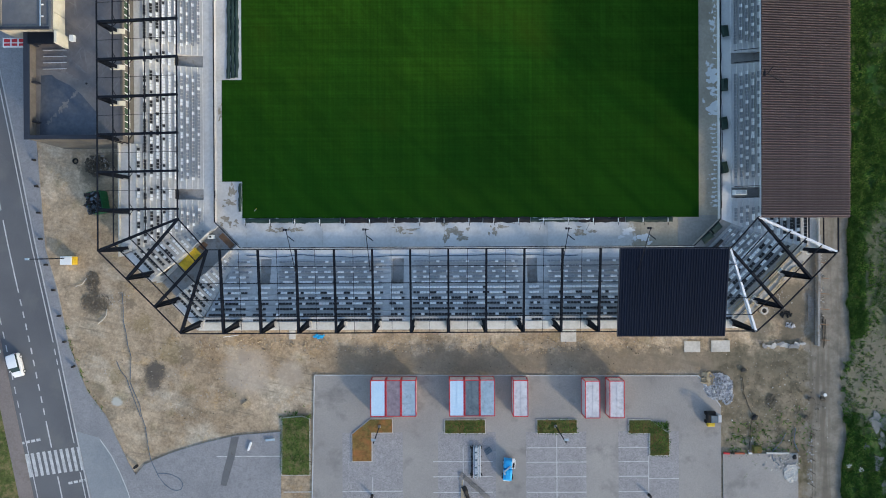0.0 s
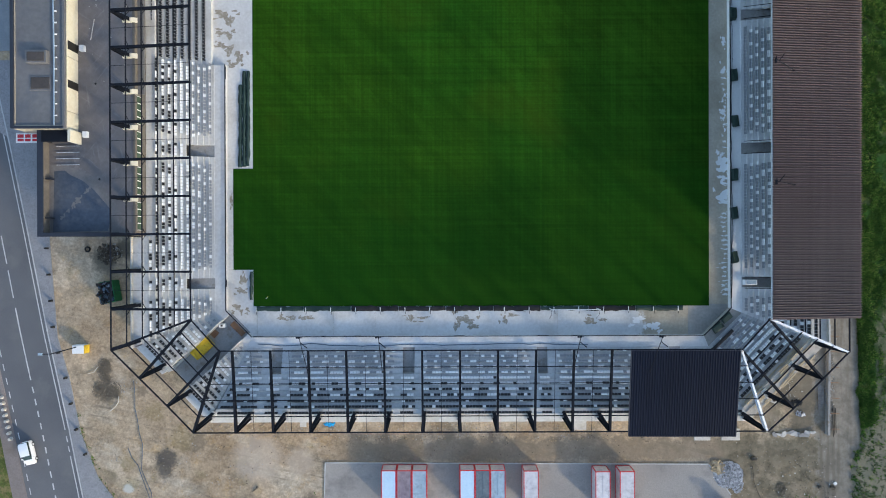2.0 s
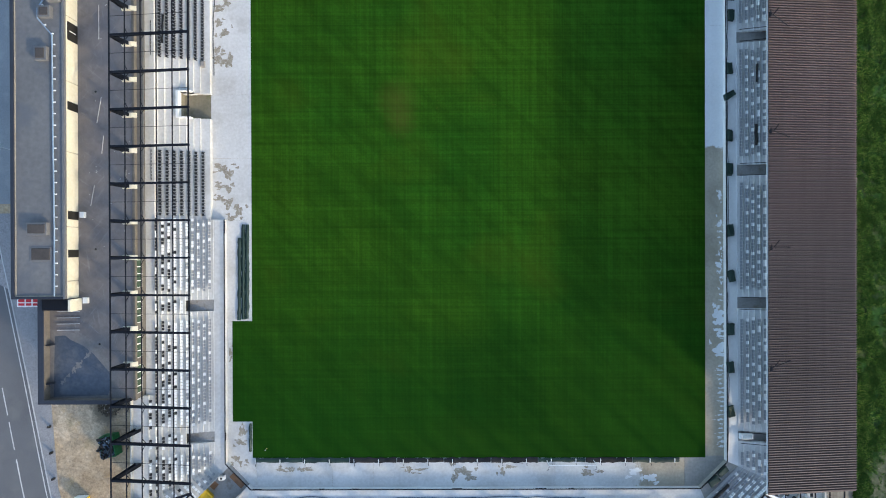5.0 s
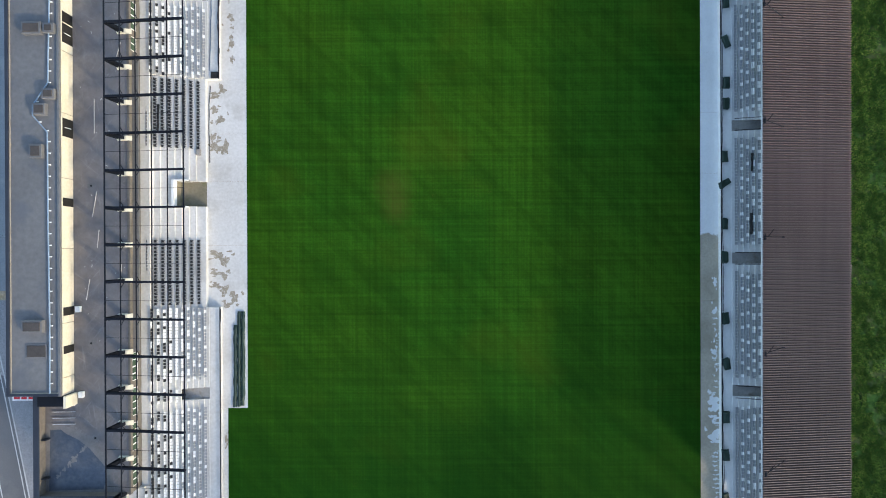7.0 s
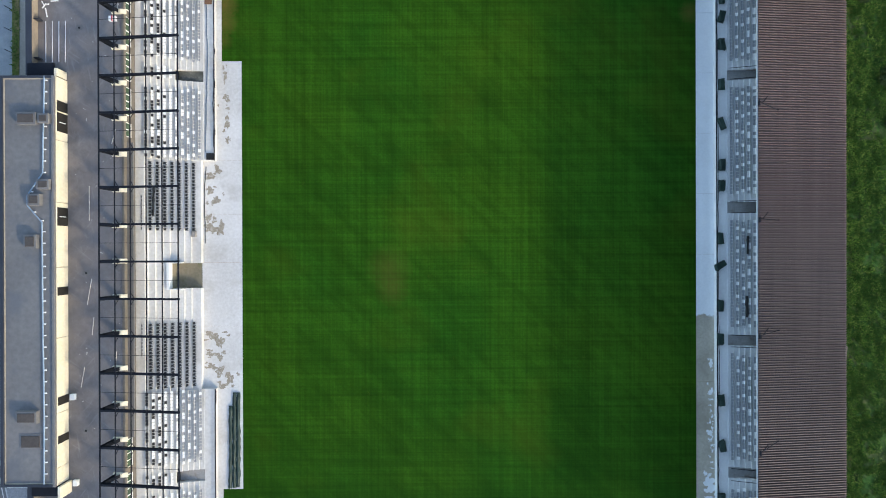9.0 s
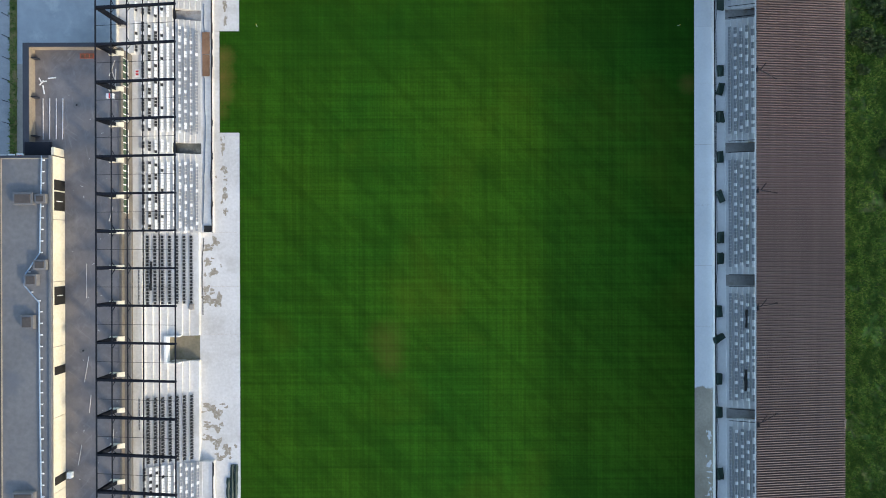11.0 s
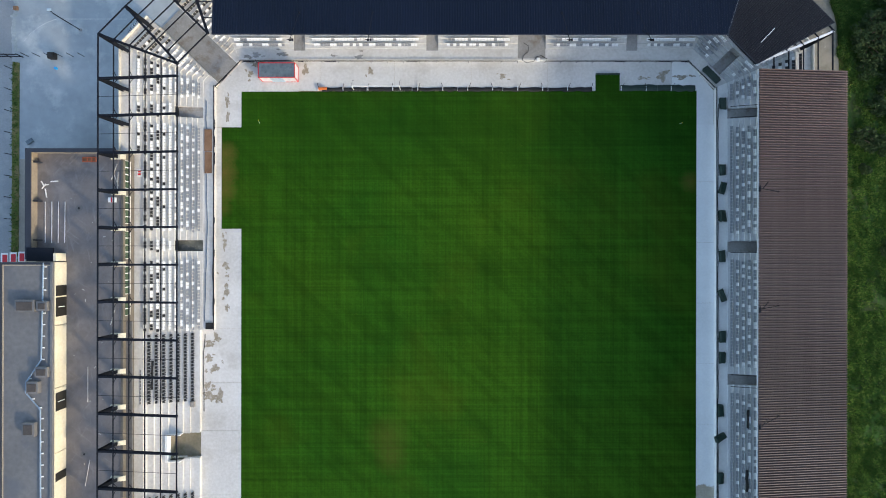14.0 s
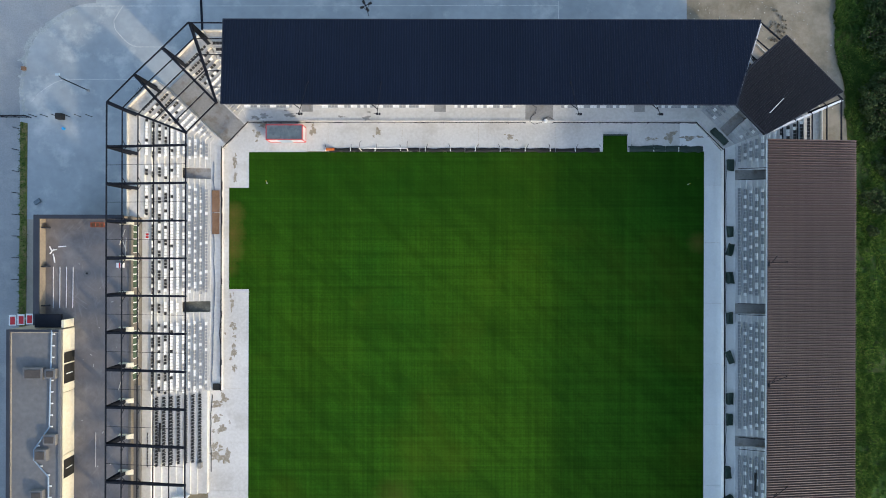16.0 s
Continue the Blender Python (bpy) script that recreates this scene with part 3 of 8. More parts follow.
def blob(x, y, rx, ry, seed, n=22, rough=0.35):
    """An uneven closed outline round (x, y)."""
    rng = random.Random(seed)
    ph = [rng.uniform(0, math.tau) for _ in range(4)]
    out = []
    for i in range(n):
        a = i * math.tau / n
        r = 1 + rough * (0.5 * math.sin(2 * a + ph[0]) + 0.4 * math.sin(3 * a + ph[1]) + 0.35 * math.sin(5 * a + ph[2]) + 0.25 * math.sin(8 * a + ph[3]))
        out.append((x + rx * r * math.cos(a), y + ry * r * math.sin(a)))
    return out


def origin(ob):
    p = Vector((0, 0, 0))
    while ob is not None:
        p += Vector(ob.location)
        ob = ob.parent
    return p


def part(name, bm, material, parent=None, label=""):
    """One mesh object, in world coordinates, under a thing or a part."""
    if parent is not None:
        bmesh.ops.translate(bm, verts=bm.verts, vec=-origin(parent))
    bmesh.ops.recalc_face_normals(bm, faces=bm.faces)
    me = bpy.data.meshes.new(name)
    bm.to_mesh(me)
    bm.free()
    me.materials.append(material)
    ob = new(name, me)
    ob.parent = parent
    return tagged(ob, label) if label else ob


def thing(name, at, label, category, group="", kind=""):
    ob = new(name)
    ob.location = at
    ob.empty_display_size = 0.3
    return tagged(ob, label, category, group, kind)


def flat(name, pts, z0, z1, material, label, category="ground", kind="structure"):
    bm = bmesh.new()
    prism(bm, pts, z0, z1)
    return tagged(part(name, bm, material), label, category, "", kind)


# ---- ground ----
def ground_sheet():
    """One sheet of soil to the horizon, gently uneven near the stadium but for the paved parts."""
    bm = bmesh.new()
    xs = [-1500, -600, -250] + [-120 + 6 * i for i in range(46)] + [300, 700, 1500]
    ys = [-1500, -600, -250] + [-120 + 6 * i for i in range(62)] + [400, 800, 1500]
    grid = [[bm.verts.new((x, y, -0.06 + 0.05 * noise.noise((x * 0.11, y * 0.11, 3)))) for x in xs] for y in ys]
    for j in range(len(ys) - 1):
        for i in range(len(xs) - 1):
            bm.faces.new((grid[j][i], grid[j][i + 1], grid[j + 1][i + 1], grid[j + 1][i]))
    return tagged(part("ground", bm, SOIL), "bare brown soil of the building site", "ground", "", "structure")


ground_sheet()

ROAD_R = [(-46.0, 60.0), (-41.5, 38.5), (-38.7, 25.4), (-36.1, 12.6), (-32.9, -4.0), (-29.6, -19.2), (-28.8, -23.3), (-26.4, -35.1), (-24.7, -43.4), (-21.5, -58.0), (-13.0, -95.0)]
ROAD_C = [(x - 3.55, y - 0.5) for x, y in ROAD_R]
ROAD_L = [(x - 7.2, y - 1.2) for x, y in ROAD_R]


def shifted(line, dx):
    return [(x + dx, y) for x, y in line]


def along(line, s):
    """The point at s metres along a polyline, and its direction."""
    for (ax, ay), (bx, by) in zip(line, line[1:]):
        l = math.hypot(bx - ax, by - ay)
        if s <= l:
            return Vector((ax + (bx - ax) * s / l, ay + (by - ay) * s / l)), Vector(((bx - ax) / l, (by - ay) / l))
        s -= l
    return Vector(line[-1]), Vector(((bx - ax) / l, (by - ay) / l))


def strip(bm, line, s0, s1, w, z0, z1):
    """A painted or paved strip between two distances along a line."""
    n = max(1, int((s1 - s0) / 3))
    for i in range(n):
        p, u = along(line, s0 + (s1 - s0) * i / n)
        q, v = along(line, s0 + (s1 - s0) * (i + 1) / n)
        nu, nv = Vector((-u.y, u.x)) * w / 2, Vector((-v.y, v.x)) * w / 2
        prism(bm, [tuple(p - nu), tuple(q - nv), tuple(q + nv), tuple(p + nu)], z0, z1)


road = flat("road", shifted(ROAD_R, 0.55)[::-1] + shifted(ROAD_L, -0.7), -0.1, 0.02, ASPHALT, "grey asphalt street with worn white markings", "road")

# lane lines: a solid edge line, a long-dashed centre and a short-dashed outer line
length = sum(math.hypot(b[0] - a[0], b[1] - a[1]) for a, b in zip(ROAD_R, ROAD_R[1:]))
bm = bmesh.new()
strip(bm, ROAD_R, 2, 81, 0.16, 0.02, 0.026)
for s in (82.0, 83.6):
    strip(bm, ROAD_R, s, s + 0.95, 0.16, 0.02, 0.026)
strip(bm, ROAD_R, 85.2, 97, 0.16, 0.02, 0.026)
strip(bm, ROAD_R, 101.6, 150, 0.16, 0.02, 0.026)
part("edge_line", bm, LINE, road, "solid white edge line")
bm = bmesh.new()
strip(bm, ROAD_C, 20, 34, 0.16, 0.02, 0.026)
for s in (37, 43, 49.5, 55):
    strip(bm, ROAD_C, s, s + 4.4, 0.16, 0.02, 0.026)
strip(bm, ROAD_C, 61, 72.5, 0.18, 0.02, 0.026)
for k in range(10):
    strip(bm, ROAD_C, 73.6 + 1.93 * k, 74.6 + 1.93 * k, 0.2, 0.02, 0.026)
strip(bm, ROAD_C, 93.0, 97.2, 0.2, 0.02, 0.026)
strip(bm, ROAD_C, 101.8, 150, 0.2, 0.02, 0.026)
part("centre_line", bm, LINE, road, "dashed white centre line")
bm = bmesh.new()
for k in range(16):
    strip(bm, ROAD_L, 56 + 2.2 * k, 57.1 + 2.2 * k, 0.14, 0.02, 0.026)
strip(bm, ROAD_L, 91, 150, 0.14, 0.02, 0.026)
part("lane_line", bm, LINE, road, "short-dashed white line")
CROSSING = 99.5
for k in range(11):
    bm = bmesh.new()
    c, u = along(ROAD_C, CROSSING)
    n = Vector((-u.y, u.x))
    o = c + n * (4.05 - 0.9 * k) - u * 0.06 * (k - 4.5)
    a, b = o - u * 1.85, o + u * 1.85
    prism(bm, [tuple(a - n * 0.24), tuple(b - n * 0.24), tuple(b + n * 0.24), tuple(a + n * 0.24)], 0.028, 0.034)
    part("crossing_bar", bm, LINE, road)
for off, first in ((-3.9, -1.75), (3.7, 4.3)):
    for k in range(4):
        bm = bmesh.new()
        c, u = along(ROAD_C, CROSSING + off)
        n = Vector((-u.y, u.x))
        o = c + n * (first - 0.85 * k)
        a, b = o - n * 0.32, o + n * 0.32
        prism(bm, [tuple(a - u * 0.2), tuple(b - u * 0.2), tuple(b + u * 0.2), tuple(a + u * 0.2)], 0.028, 0.034)
        part("yield_dash", bm, LINE, road)

PAV_EDGE = [(-33.5, 30.0), (-31.9, 11.2), (-30.7, -4.7), (-28.85, -11.2), (-27.1, -19.7), (-24.4, -26.8), (-21.4, -30.8), (-17.9, -38.2)]
flat("pavement", shifted(ROAD_R[1:10], 0.75)[::-1] + [(-41, 38.5), (-33.5, 38.5)] + PAV_EDGE + [(-16.8, -40.0), (-13.0, -58.0)], -0.1, 0.08, WALKWAY, "grey paved footway beside the street", "pavement")
bm = bmesh.new()
strip(bm, shifted(ROAD_R, 0.65), 18, 150, 0.16, -0.05, 0.11)
tagged(part("kerb", bm, CONC_STAND), "pale concrete kerb along the street", "kerb", "", "structure")
flat("pavement", [(-16.8, -40.0), (-15.5, -38.4), (-11.6, -36.7), (-6.0, -35.0), (-1.0, -33.9), (5.8, -33.4), (5.8, -58), (-13, -58)], -0.1, 0.075, WALKWAY, "grey paved forecourt", "pavement")
CYCLE = [(-25.2, -34.4), (-22.5, -34.2), (-20.3, -37.4), (-18.4, -41.5), (-17.0, -46.0), (-15.2, -55.0)]
flat("cycle_path", [(-26.0, -33.2)] + CYCLE[1:] + [(-20.6, -58.0), (-23.8, -43.0)], 0.0, 0.086, STREET, "smooth grey asphalt cycle path crossing the footway", "cycle path")
bm = bmesh.new()
strip(bm, CYCLE[1:], 0.3, 22, 0.12, 0.08, 0.0925)
tagged(part("path_line", bm, LINE), "thin white line along the cycle path", "marking", "", "structure")
flat("footway_far", shifted(ROAD_L[3:10], -0.62)[::-1] + shifted(ROAD_L[3:10], -2.9), -0.1, 0.08, FOOTWAY, "brownish footway on the far side of the street", "pavement")
flat("verge", shifted(ROAD_L[3:10], -2.9)[::-1] + shifted(ROAD_L[3:10], -40), -0.1, 0.06, GRASS_ROUGH, "rough green and brown verge beyond the street", "grass")

# parking ground south of the stadium
lot = flat("parking_lot", [(11.1, -24.6), (10.5, -58), (74.4, -58), (74.4, -29.8), (70.9, -25.0)], -0.1, 0.05, ASPHALT_LOT, "worn grey asphalt parking ground", "parking lot")
for x0, x1 in ((15.4, 24.8), (30.3, 39.3), (44.0, 53.4), (58.4, 67.8)):
    bm = bmesh.new()
    box(bm, x0, x1, -58, -33.6, -0.05, 0.056)
    part("paved_bay", bm, PAVER, lot, "pale paved parking bays")
bm = bmesh.new()
for x, ys in ((48.8, (-36.1, -38.35, -40.65, -43.05, -45.4, -47.8)), (20.1, (-42.75, -45.1, -47.5)), (34.2, (-38.2, -40.55, -43.0, -45.4))):
    box(bm, x - 0.06, x + 0.06, -58, max(ys) + 2.2, 0.05, 0.062)
    for y in ys:
        box(bm, x - 4.7, x + 4.6, y - 0.06, y + 0.06, 0.05, 0.0622)
for y in (-36.1, -38.3, -40.6, -43.0, -45.4):
    box(bm, 58.4, 63.1, y - 0.06, y + 0.06, 0.05, 0.0622)
for y in (-41.0, -44.4):
    box(bm, 63.1, 67.8, y - 0.06, y + 0.06, 0.05, 0.0622)
box(bm, 63.05, 63.17, -58, -37.5, 0.05, 0.0625)
part("bay_line", bm, LINE, lot, "white parking bay lines")
bm = bmesh.new()
for a, b in (((11.1, -24.6), (70.9, -25.0)), ((70.9, -25.0), (74.4, -29.8)), ((11.1, -24.6), (10.5, -50))):
    beam(bm, (*a, 0.04), (*b, 0.04), 0.14, 0.14)
part("kerb", bm, CONC_STAND, lot, "pale concrete kerb")


def island(pts, grass, label):
    t = thing("planting_island", (pts[0][0], pts[0][1], 0.05), label, "planting island", "planting islands of the parking ground")
    bm = bmesh.new()
    prism(bm, pts, 0.05, 0.16)
    part("kerb", bm, CONC_REAR, t)
    bm = bmesh.new()
    inner = []
    n = len(pts)
    for i in range(n):
        p, q, r = Vector(pts[i - 1]), Vector(pts[i]), Vector(pts[(i + 1) % n])
        u, v = (q - p).normalized(), (r - q).normalized()
        m = Vector((-u.y, u.x)) + Vector((-v.y, v.x))
        m = m / max(0.3, m.dot(Vector((-u.y, u.x))))
        inner.append(tuple(q + m * 0.12))
    prism(bm, inner, 0.10, 0.2)
    part("grass", bm, grass, t)
    return t


island([(16.85, -33.75), (16.85, -38.15), (20.07, -38.15), (20.07, -33.7), (23.3, -33.7), (23.3, -31.4), (19.75, -31.4)], GRASS_BURNT, "kerbed island of burnt orange-brown grass")
island([(31.3, -33.85), (37.75, -33.85), (37.75, -31.6), (31.3, -31.6)], GRASS_DRY, "kerbed island of green and brown grass")
island([(45.65, -33.9), (52.0, -33.9), (52.0, -31.65), (45.65, -31.65)], GRASS_DRY, "kerbed island of green and brown grass")
island([(59.95, -33.97), (63.2, -33.97), (63.2, -37.45), (66.35, -37.45), (66.35, -33.9), (63.35, -31.73), (59.95, -31.73)], GRASS_DRY, "kerbed island of mossy grass")
island([(5.9, -40.2), (10.4, -40.2), (10.4, -31.4), (9.2, -30.9), (6.0, -31.2)], GRASS_ROUGH, "kerbed strip of overgrown green grass")
flat("paved_yard", [(74.7, -37.2), (74.7, -58), (86.4, -58), (86.4, -37.2)], -0.1, 0.06, ASPHALT_LOT, "grey asphalt yard behind a low edge", "yard")

# north side: pale asphalt yard and old ball court, soil in the far corner
flat("asphalt_yard", [(-36.0, 99.0), (-34.6, 99.0), (-16.0, 99.0), (-4.0, 120.0), (68.6, 120.0), (68.6, 170.0), (-60.0, 170.0), (-36.5, 119.0)], -0.1, 0.03, COURT, "pale weathered asphalt yard with water marks", "yard")
flat("side_street", [(-70, 40), (-36.0, 40), (-36.0, 116)] + [(-36.1 + 12.0 * (1 - math.cos(radians(a))), 119.5 + 14.0 * math.sin(radians(a))) for a in range(0, 91, 6)] + [(-24, 170), (-70, 170)], -0.1, 0.036, STREET, "smooth grey asphalt street beside the yard", "road")
yard_lines = bmesh.new()
arc = [(-19.8, 133.15), (-20.75, 131.65), (-21.3, 130.7), (-21.2, 129.7), (-20.9, 129.1), (-20.4, 128.55), (-19.8, 127.85), (-19.2, 127.3), (-18.5, 126.85), (-17.65, 126.6), (-13.8, 126.6)]
for line, w in ((arc, 0.09), ([(-34.2, 118.0), (-33.05, 119.3), (-31.7, 120.3), (-30.6, 120.95), (-29.0, 121.5), (-18.0, 121.5)], 0.09), ([(-28.4, 133.0), (48.5, 133.2)], 0.10), ([(48.5, 133.9), (48.5, 126)], 0.14)):
    for a, b in zip(line, line[1:]):
        beam(yard_lines, (*a, 0.03), (*b, 0.03), w, 0.012)
chalk = thing("lime_wash", (-35.8, 122, 0.03), "whitish uneven lime marks along the yard's rounded edge", "marking", "", "structure")
wash_rng = random.Random(77)
for (ax, ay), (bx, by) in zip([(-27.5, 132.4), (-29.5, 131.4), (-32.6, 129.6), (-34.9, 127.1), (-35.8, 124.4), (-36.0, 120.3)], [(-29.5, 131.4), (-32.6, 129.6), (-34.9, 127.1), (-35.8, 124.4), (-36.0, 120.3), (-35.8, 116.2)]):
    for k in range(7):
        s = (k + wash_rng.random()) / 7
        bm = bmesh.new()
        prism(bm, blob(ax + (bx - ax) * s + wash_rng.uniform(-0.2, 0.5), ay + (by - ay) * s, wash_rng.uniform(0.15, 0.5), wash_rng.uniform(0.2, 0.6), wash_rng.randint(1, 9999), 26, 0.5), 0.03, 0.0405 + 0.0006 * k)
        part("wash_mark", bm, LIME, chalk)
tagged(part("court_lines", yard_lines, LINE), "thin white painted court lines", "marking", "", "structure")
flat("verge_west", [(-36.0, 82.0), (-34.9, 82.0), (-34.8, 114.6), (-35.9, 114.8)], -0.1, 0.12, GRASS_ROUGH, "narrow strip of rough grass beside the yard", "grass")
flat("footpath_west", [(-34.9, 82.0), (-28.0, 82.0), (-28.0, 99.5), (-34.8, 99.5)], -0.1, 0.07, PATH, "pale gravel strip beside the terrace wall", "path")
flat("service_yard", [(-41.0, 28.0), (-30.0, 22.0), (-30.0, 84.0), (-36.0, 84.0), (-36.0, 40.0)], -0.1, 0.045, PAVER, "grey paved strip behind the club building", "pavement")

# east side: wild meadow

def meadow_west(y):
    """Where the wild grass begins, going east."""
    return 94.3 + 0.9 * noise.noise((0, y * 0.13, 0)) + 0.5 * noise.noise((4, y * 0.4, 0)) - (1.0 if y < -23 else 0.0) - max(0, y - 108) * 0.11


def meadow():
    bm = bmesh.new()
    xs = [0, 1, 2.5, 4, 6, 9, 13, 18, 26, 40, 80, 200, 600]
    rows = []
    for j in range(140):
        y = -110 + j * 2.5
        west = meadow_west(y)
        rows.append([bm.verts.new((west + x, y, 0.03 + (0.16 * (0.5 + noise.noise((x * 0.5, y * 0.5, 1))) if i else -0.12))) for i, x in enumerate(xs)])
    for a, b in zip(rows, rows[1:]):
        for i in range(len(xs) - 1):
            bm.faces.new((a[i], a[i + 1], b[i + 1], b[i]))
    tagged(part("meadow", bm, GRASS), "wild green meadow with worn brown patches", "meadow", "", "structure")


meadow()


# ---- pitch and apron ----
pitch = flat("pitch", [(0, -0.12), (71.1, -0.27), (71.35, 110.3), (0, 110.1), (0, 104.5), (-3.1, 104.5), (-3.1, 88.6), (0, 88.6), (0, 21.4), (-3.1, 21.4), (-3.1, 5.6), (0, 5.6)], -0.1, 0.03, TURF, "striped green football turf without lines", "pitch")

WX, EX, SY, NY = -3.95, 74.05, -4.75, 114.85
apron = thing("apron", (WX, SY, 0), "pale concrete apron slabs round the turf", "apron", "", "structure")


def slab(x0, x1, y0, y1, m, cut=()):
    bm = bmesh.new()
    pts = [(x0 + 0.015, y0 + 0.015), (x1 - 0.015, y0 + 0.015), (x1 - 0.015, y1 - 0.015), (x0 + 0.015, y1 - 0.015)]
    prism(bm, cut or pts, -0.12, 0.012)
    part("slab", bm, m, apron)


xs = [0.6, 12.5, 19.0, 31.5, 47.5, 62.0]
for a, b in zip(xs, xs[1:]):
    slab(a, b, SY, -0.1, CONC if b < 50 else SLAB_SOUTH)
slab(62.0, 67.8, SY, -0.2, SLAB_SOUTH)
slab(67.8, 71.1, 0, 0, CONC_OLD, [(67.82, SY), (69.9, SY), (74.0, -0.6), (74.0, 0.0), (71.12, 0.0), (71.12, -0.26), (67.82, -0.26)])
slab(0, 0, 0, 0, CONC, [(WX, -0.6), (0.0, SY), (0.58, SY), (0.58, 0.0), (0.0, 0.0), (0.0, 5.58), (WX, 5.58)])
for y0, y1, x1 in ((5.6, 21.4, -3.1), (21.4, 37.3, 0.0), (37.3, 47.0, 0.0), (47.0, 57.0, 0.0), (57.0, 64.5, 0.0), (64.5, 73.0, 0.0), (73.0, 88.6, 0.0), (88.6, 104.5, -3.1)):
    slab(-6.3 if 37 < y0 < 72 else WX, x1, y0, y1, CONC)
slab(0, 0, 0, 0, CONC, [(WX, 104.52), (-0.02, 104.52), (-0.02, 110.12), (9.0, 110.12), (9.0, NY), (0.0, NY), (WX, 110.7)])
for a, b in zip((9.0, 12.4, 24.0, 36.0, 48.0, 60.0), (12.4, 24.0, 36.0, 48.0, 60.0, 67.5)):
    slab(a, b, 110.25, NY, CONC)
slab(0, 0, 0, 0, CONC_WHITENED, [(67.52, 110.3), (71.1, 110.3), (71.1, 105), (74.0, 105), (74.0, 110.4), (70.0, NY), (67.52, NY)])
ys = [0.0, 9.5, 19.0, 28.5, 38.0, 48.3]
for a, b in zip(ys, ys[1:]):
    slab(71.1, EX, a, b, SLAB_EAST)
ys = [48.3, 58, 67.5, 77, 86.5, 96, 105]
for a, b in zip(ys, ys[1:]):
    slab(71.1, EX, a, b, SLAB_EAST)


def stains(rows, m, name, label, z=0.012):
    """Flat uneven marks lying on the slabs."""
    r = random.Random(len(rows))
    pieces = []
    for x, y, rx, ry in rows:
        pieces.append((x, y, rx * 0.85, ry * 0.85))
        for _ in range(3):
            pieces.append((x + r.gauss(0, rx), y + r.gauss(0, ry), rx * r.uniform(0.2, 0.45), ry * r.uniform(0.2, 0.45)))
    for i, (x, y, rx, ry) in enumerate(pieces):
        bm = bmesh.new()
        prism(bm, blob(x, y, rx, ry, i * 7 + int(x * 10), 30, 0.5), z - 0.01, z + 0.004 + 0.0004 * (i % 23))
        part(name, bm, m, apron, label)


stains([(4.4, -2.0, 0.7, 0.35), (6.0, -2.0, 0.55, 0.4), (7.2, -1.9, 0.3, 0.2), (8.5, -1.9, 1.0, 0.4), (24.6, -2.0, 0.6, 0.5), (26.5, -2.0, 1.0, 0.25), (33.0, -2.3, 1.5, 0.7), (31.7, -3.3, 0.6, 0.7), (34.3, -3.4, 0.9, 0.5), (31.5, -0.9, 0.5, 0.7), (39.3, -2.4, 0.4, 0.7), (40.5, -1.6, 0.8, 0.3), (52.5, -2.6, 1.0, 0.5), (54.5, -2.4, 0.6, 0.3),
        (-1.7, 4.0, 0.5, 1.0), (-1.9, 2.3, 0.8, 0.5), (-2.6, -0.2, 0.6, 0.6), (-1.9, -0.9, 0.35, 0.35), (-1.0, -0.6, 0.3, 0.3), (-3.4, 16.5, 0.3, 1.0)], DAMP, "damp_stain", "brown damp stain on the concrete")
stains([(-4.8, 45.6, 1.2, 0.6), (-3.6, 44.5, 0.7, 1.1), (-4.9, 42.6, 0.9, 0.4), (-3.6, 42.2, 0.5, 0.6), (-4.8, 40.6, 0.8, 0.5), (-3.6, 39.9, 0.7, 0.9), (-2.1, 38.9, 0.8, 0.9), (-3.1, 37.6, 0.7, 0.5), (-5.0, 70.5, 0.9, 0.5), (-3.8, 71.5, 0.6, 0.7), (-5.0, 68.3, 0.7, 0.6), (-4.1, 66.8, 0.6, 0.8), (-4.9, 62.4, 1.3, 0.7), (-3.4, 62.3, 0.7, 1.2), (-5.3, 64.0, 0.5, 0.8), (-2.6, 86.2, 0.3, 1.0), (-2.4, 82.8, 0.6, 0.6), (-2.2, 81.2, 0.3, 0.3), (-2.3, 79.0, 0.5, 1.0), (-2.3, 76.2, 0.35, 0.5),
        (-2.3, 108.6, 0.35, 0.9), (-2.2, 106.0, 0.3, 0.7), (2.3, 114.3, 0.9, 0.4), (40.9, 112.5, 0.6, 0.4), (62.8, 112.3, 0.7, 0.3), (66.0, 112.6, 0.9, 0.8), (69.0, 112.4, 1.1, 0.35)], DAMP, "damp_stain", "brown damp stain on the concrete")
stains([(2.6, 115.6, 0.8, 0.4), (1.1, 115.4, 0.45, 0.3), (6.6, 115.7, 1.0, 0.3), (18.5, 115.3, 0.6, 0.4), (14.5, 115.5, 0.4, 0.2)], CONC_FLOOR, "oil_stain", "dark grey wet stain on the platform", 0.9)
stains([(10.0, 113.4, 0.5, 0.8), (20.2, 113.4, 0.5, 0.5), (1.4, 112.9, 0.5, 0.5)], DAMP, "damp_stain", "brown damp stain on the concrete")
rng = random.Random(5)
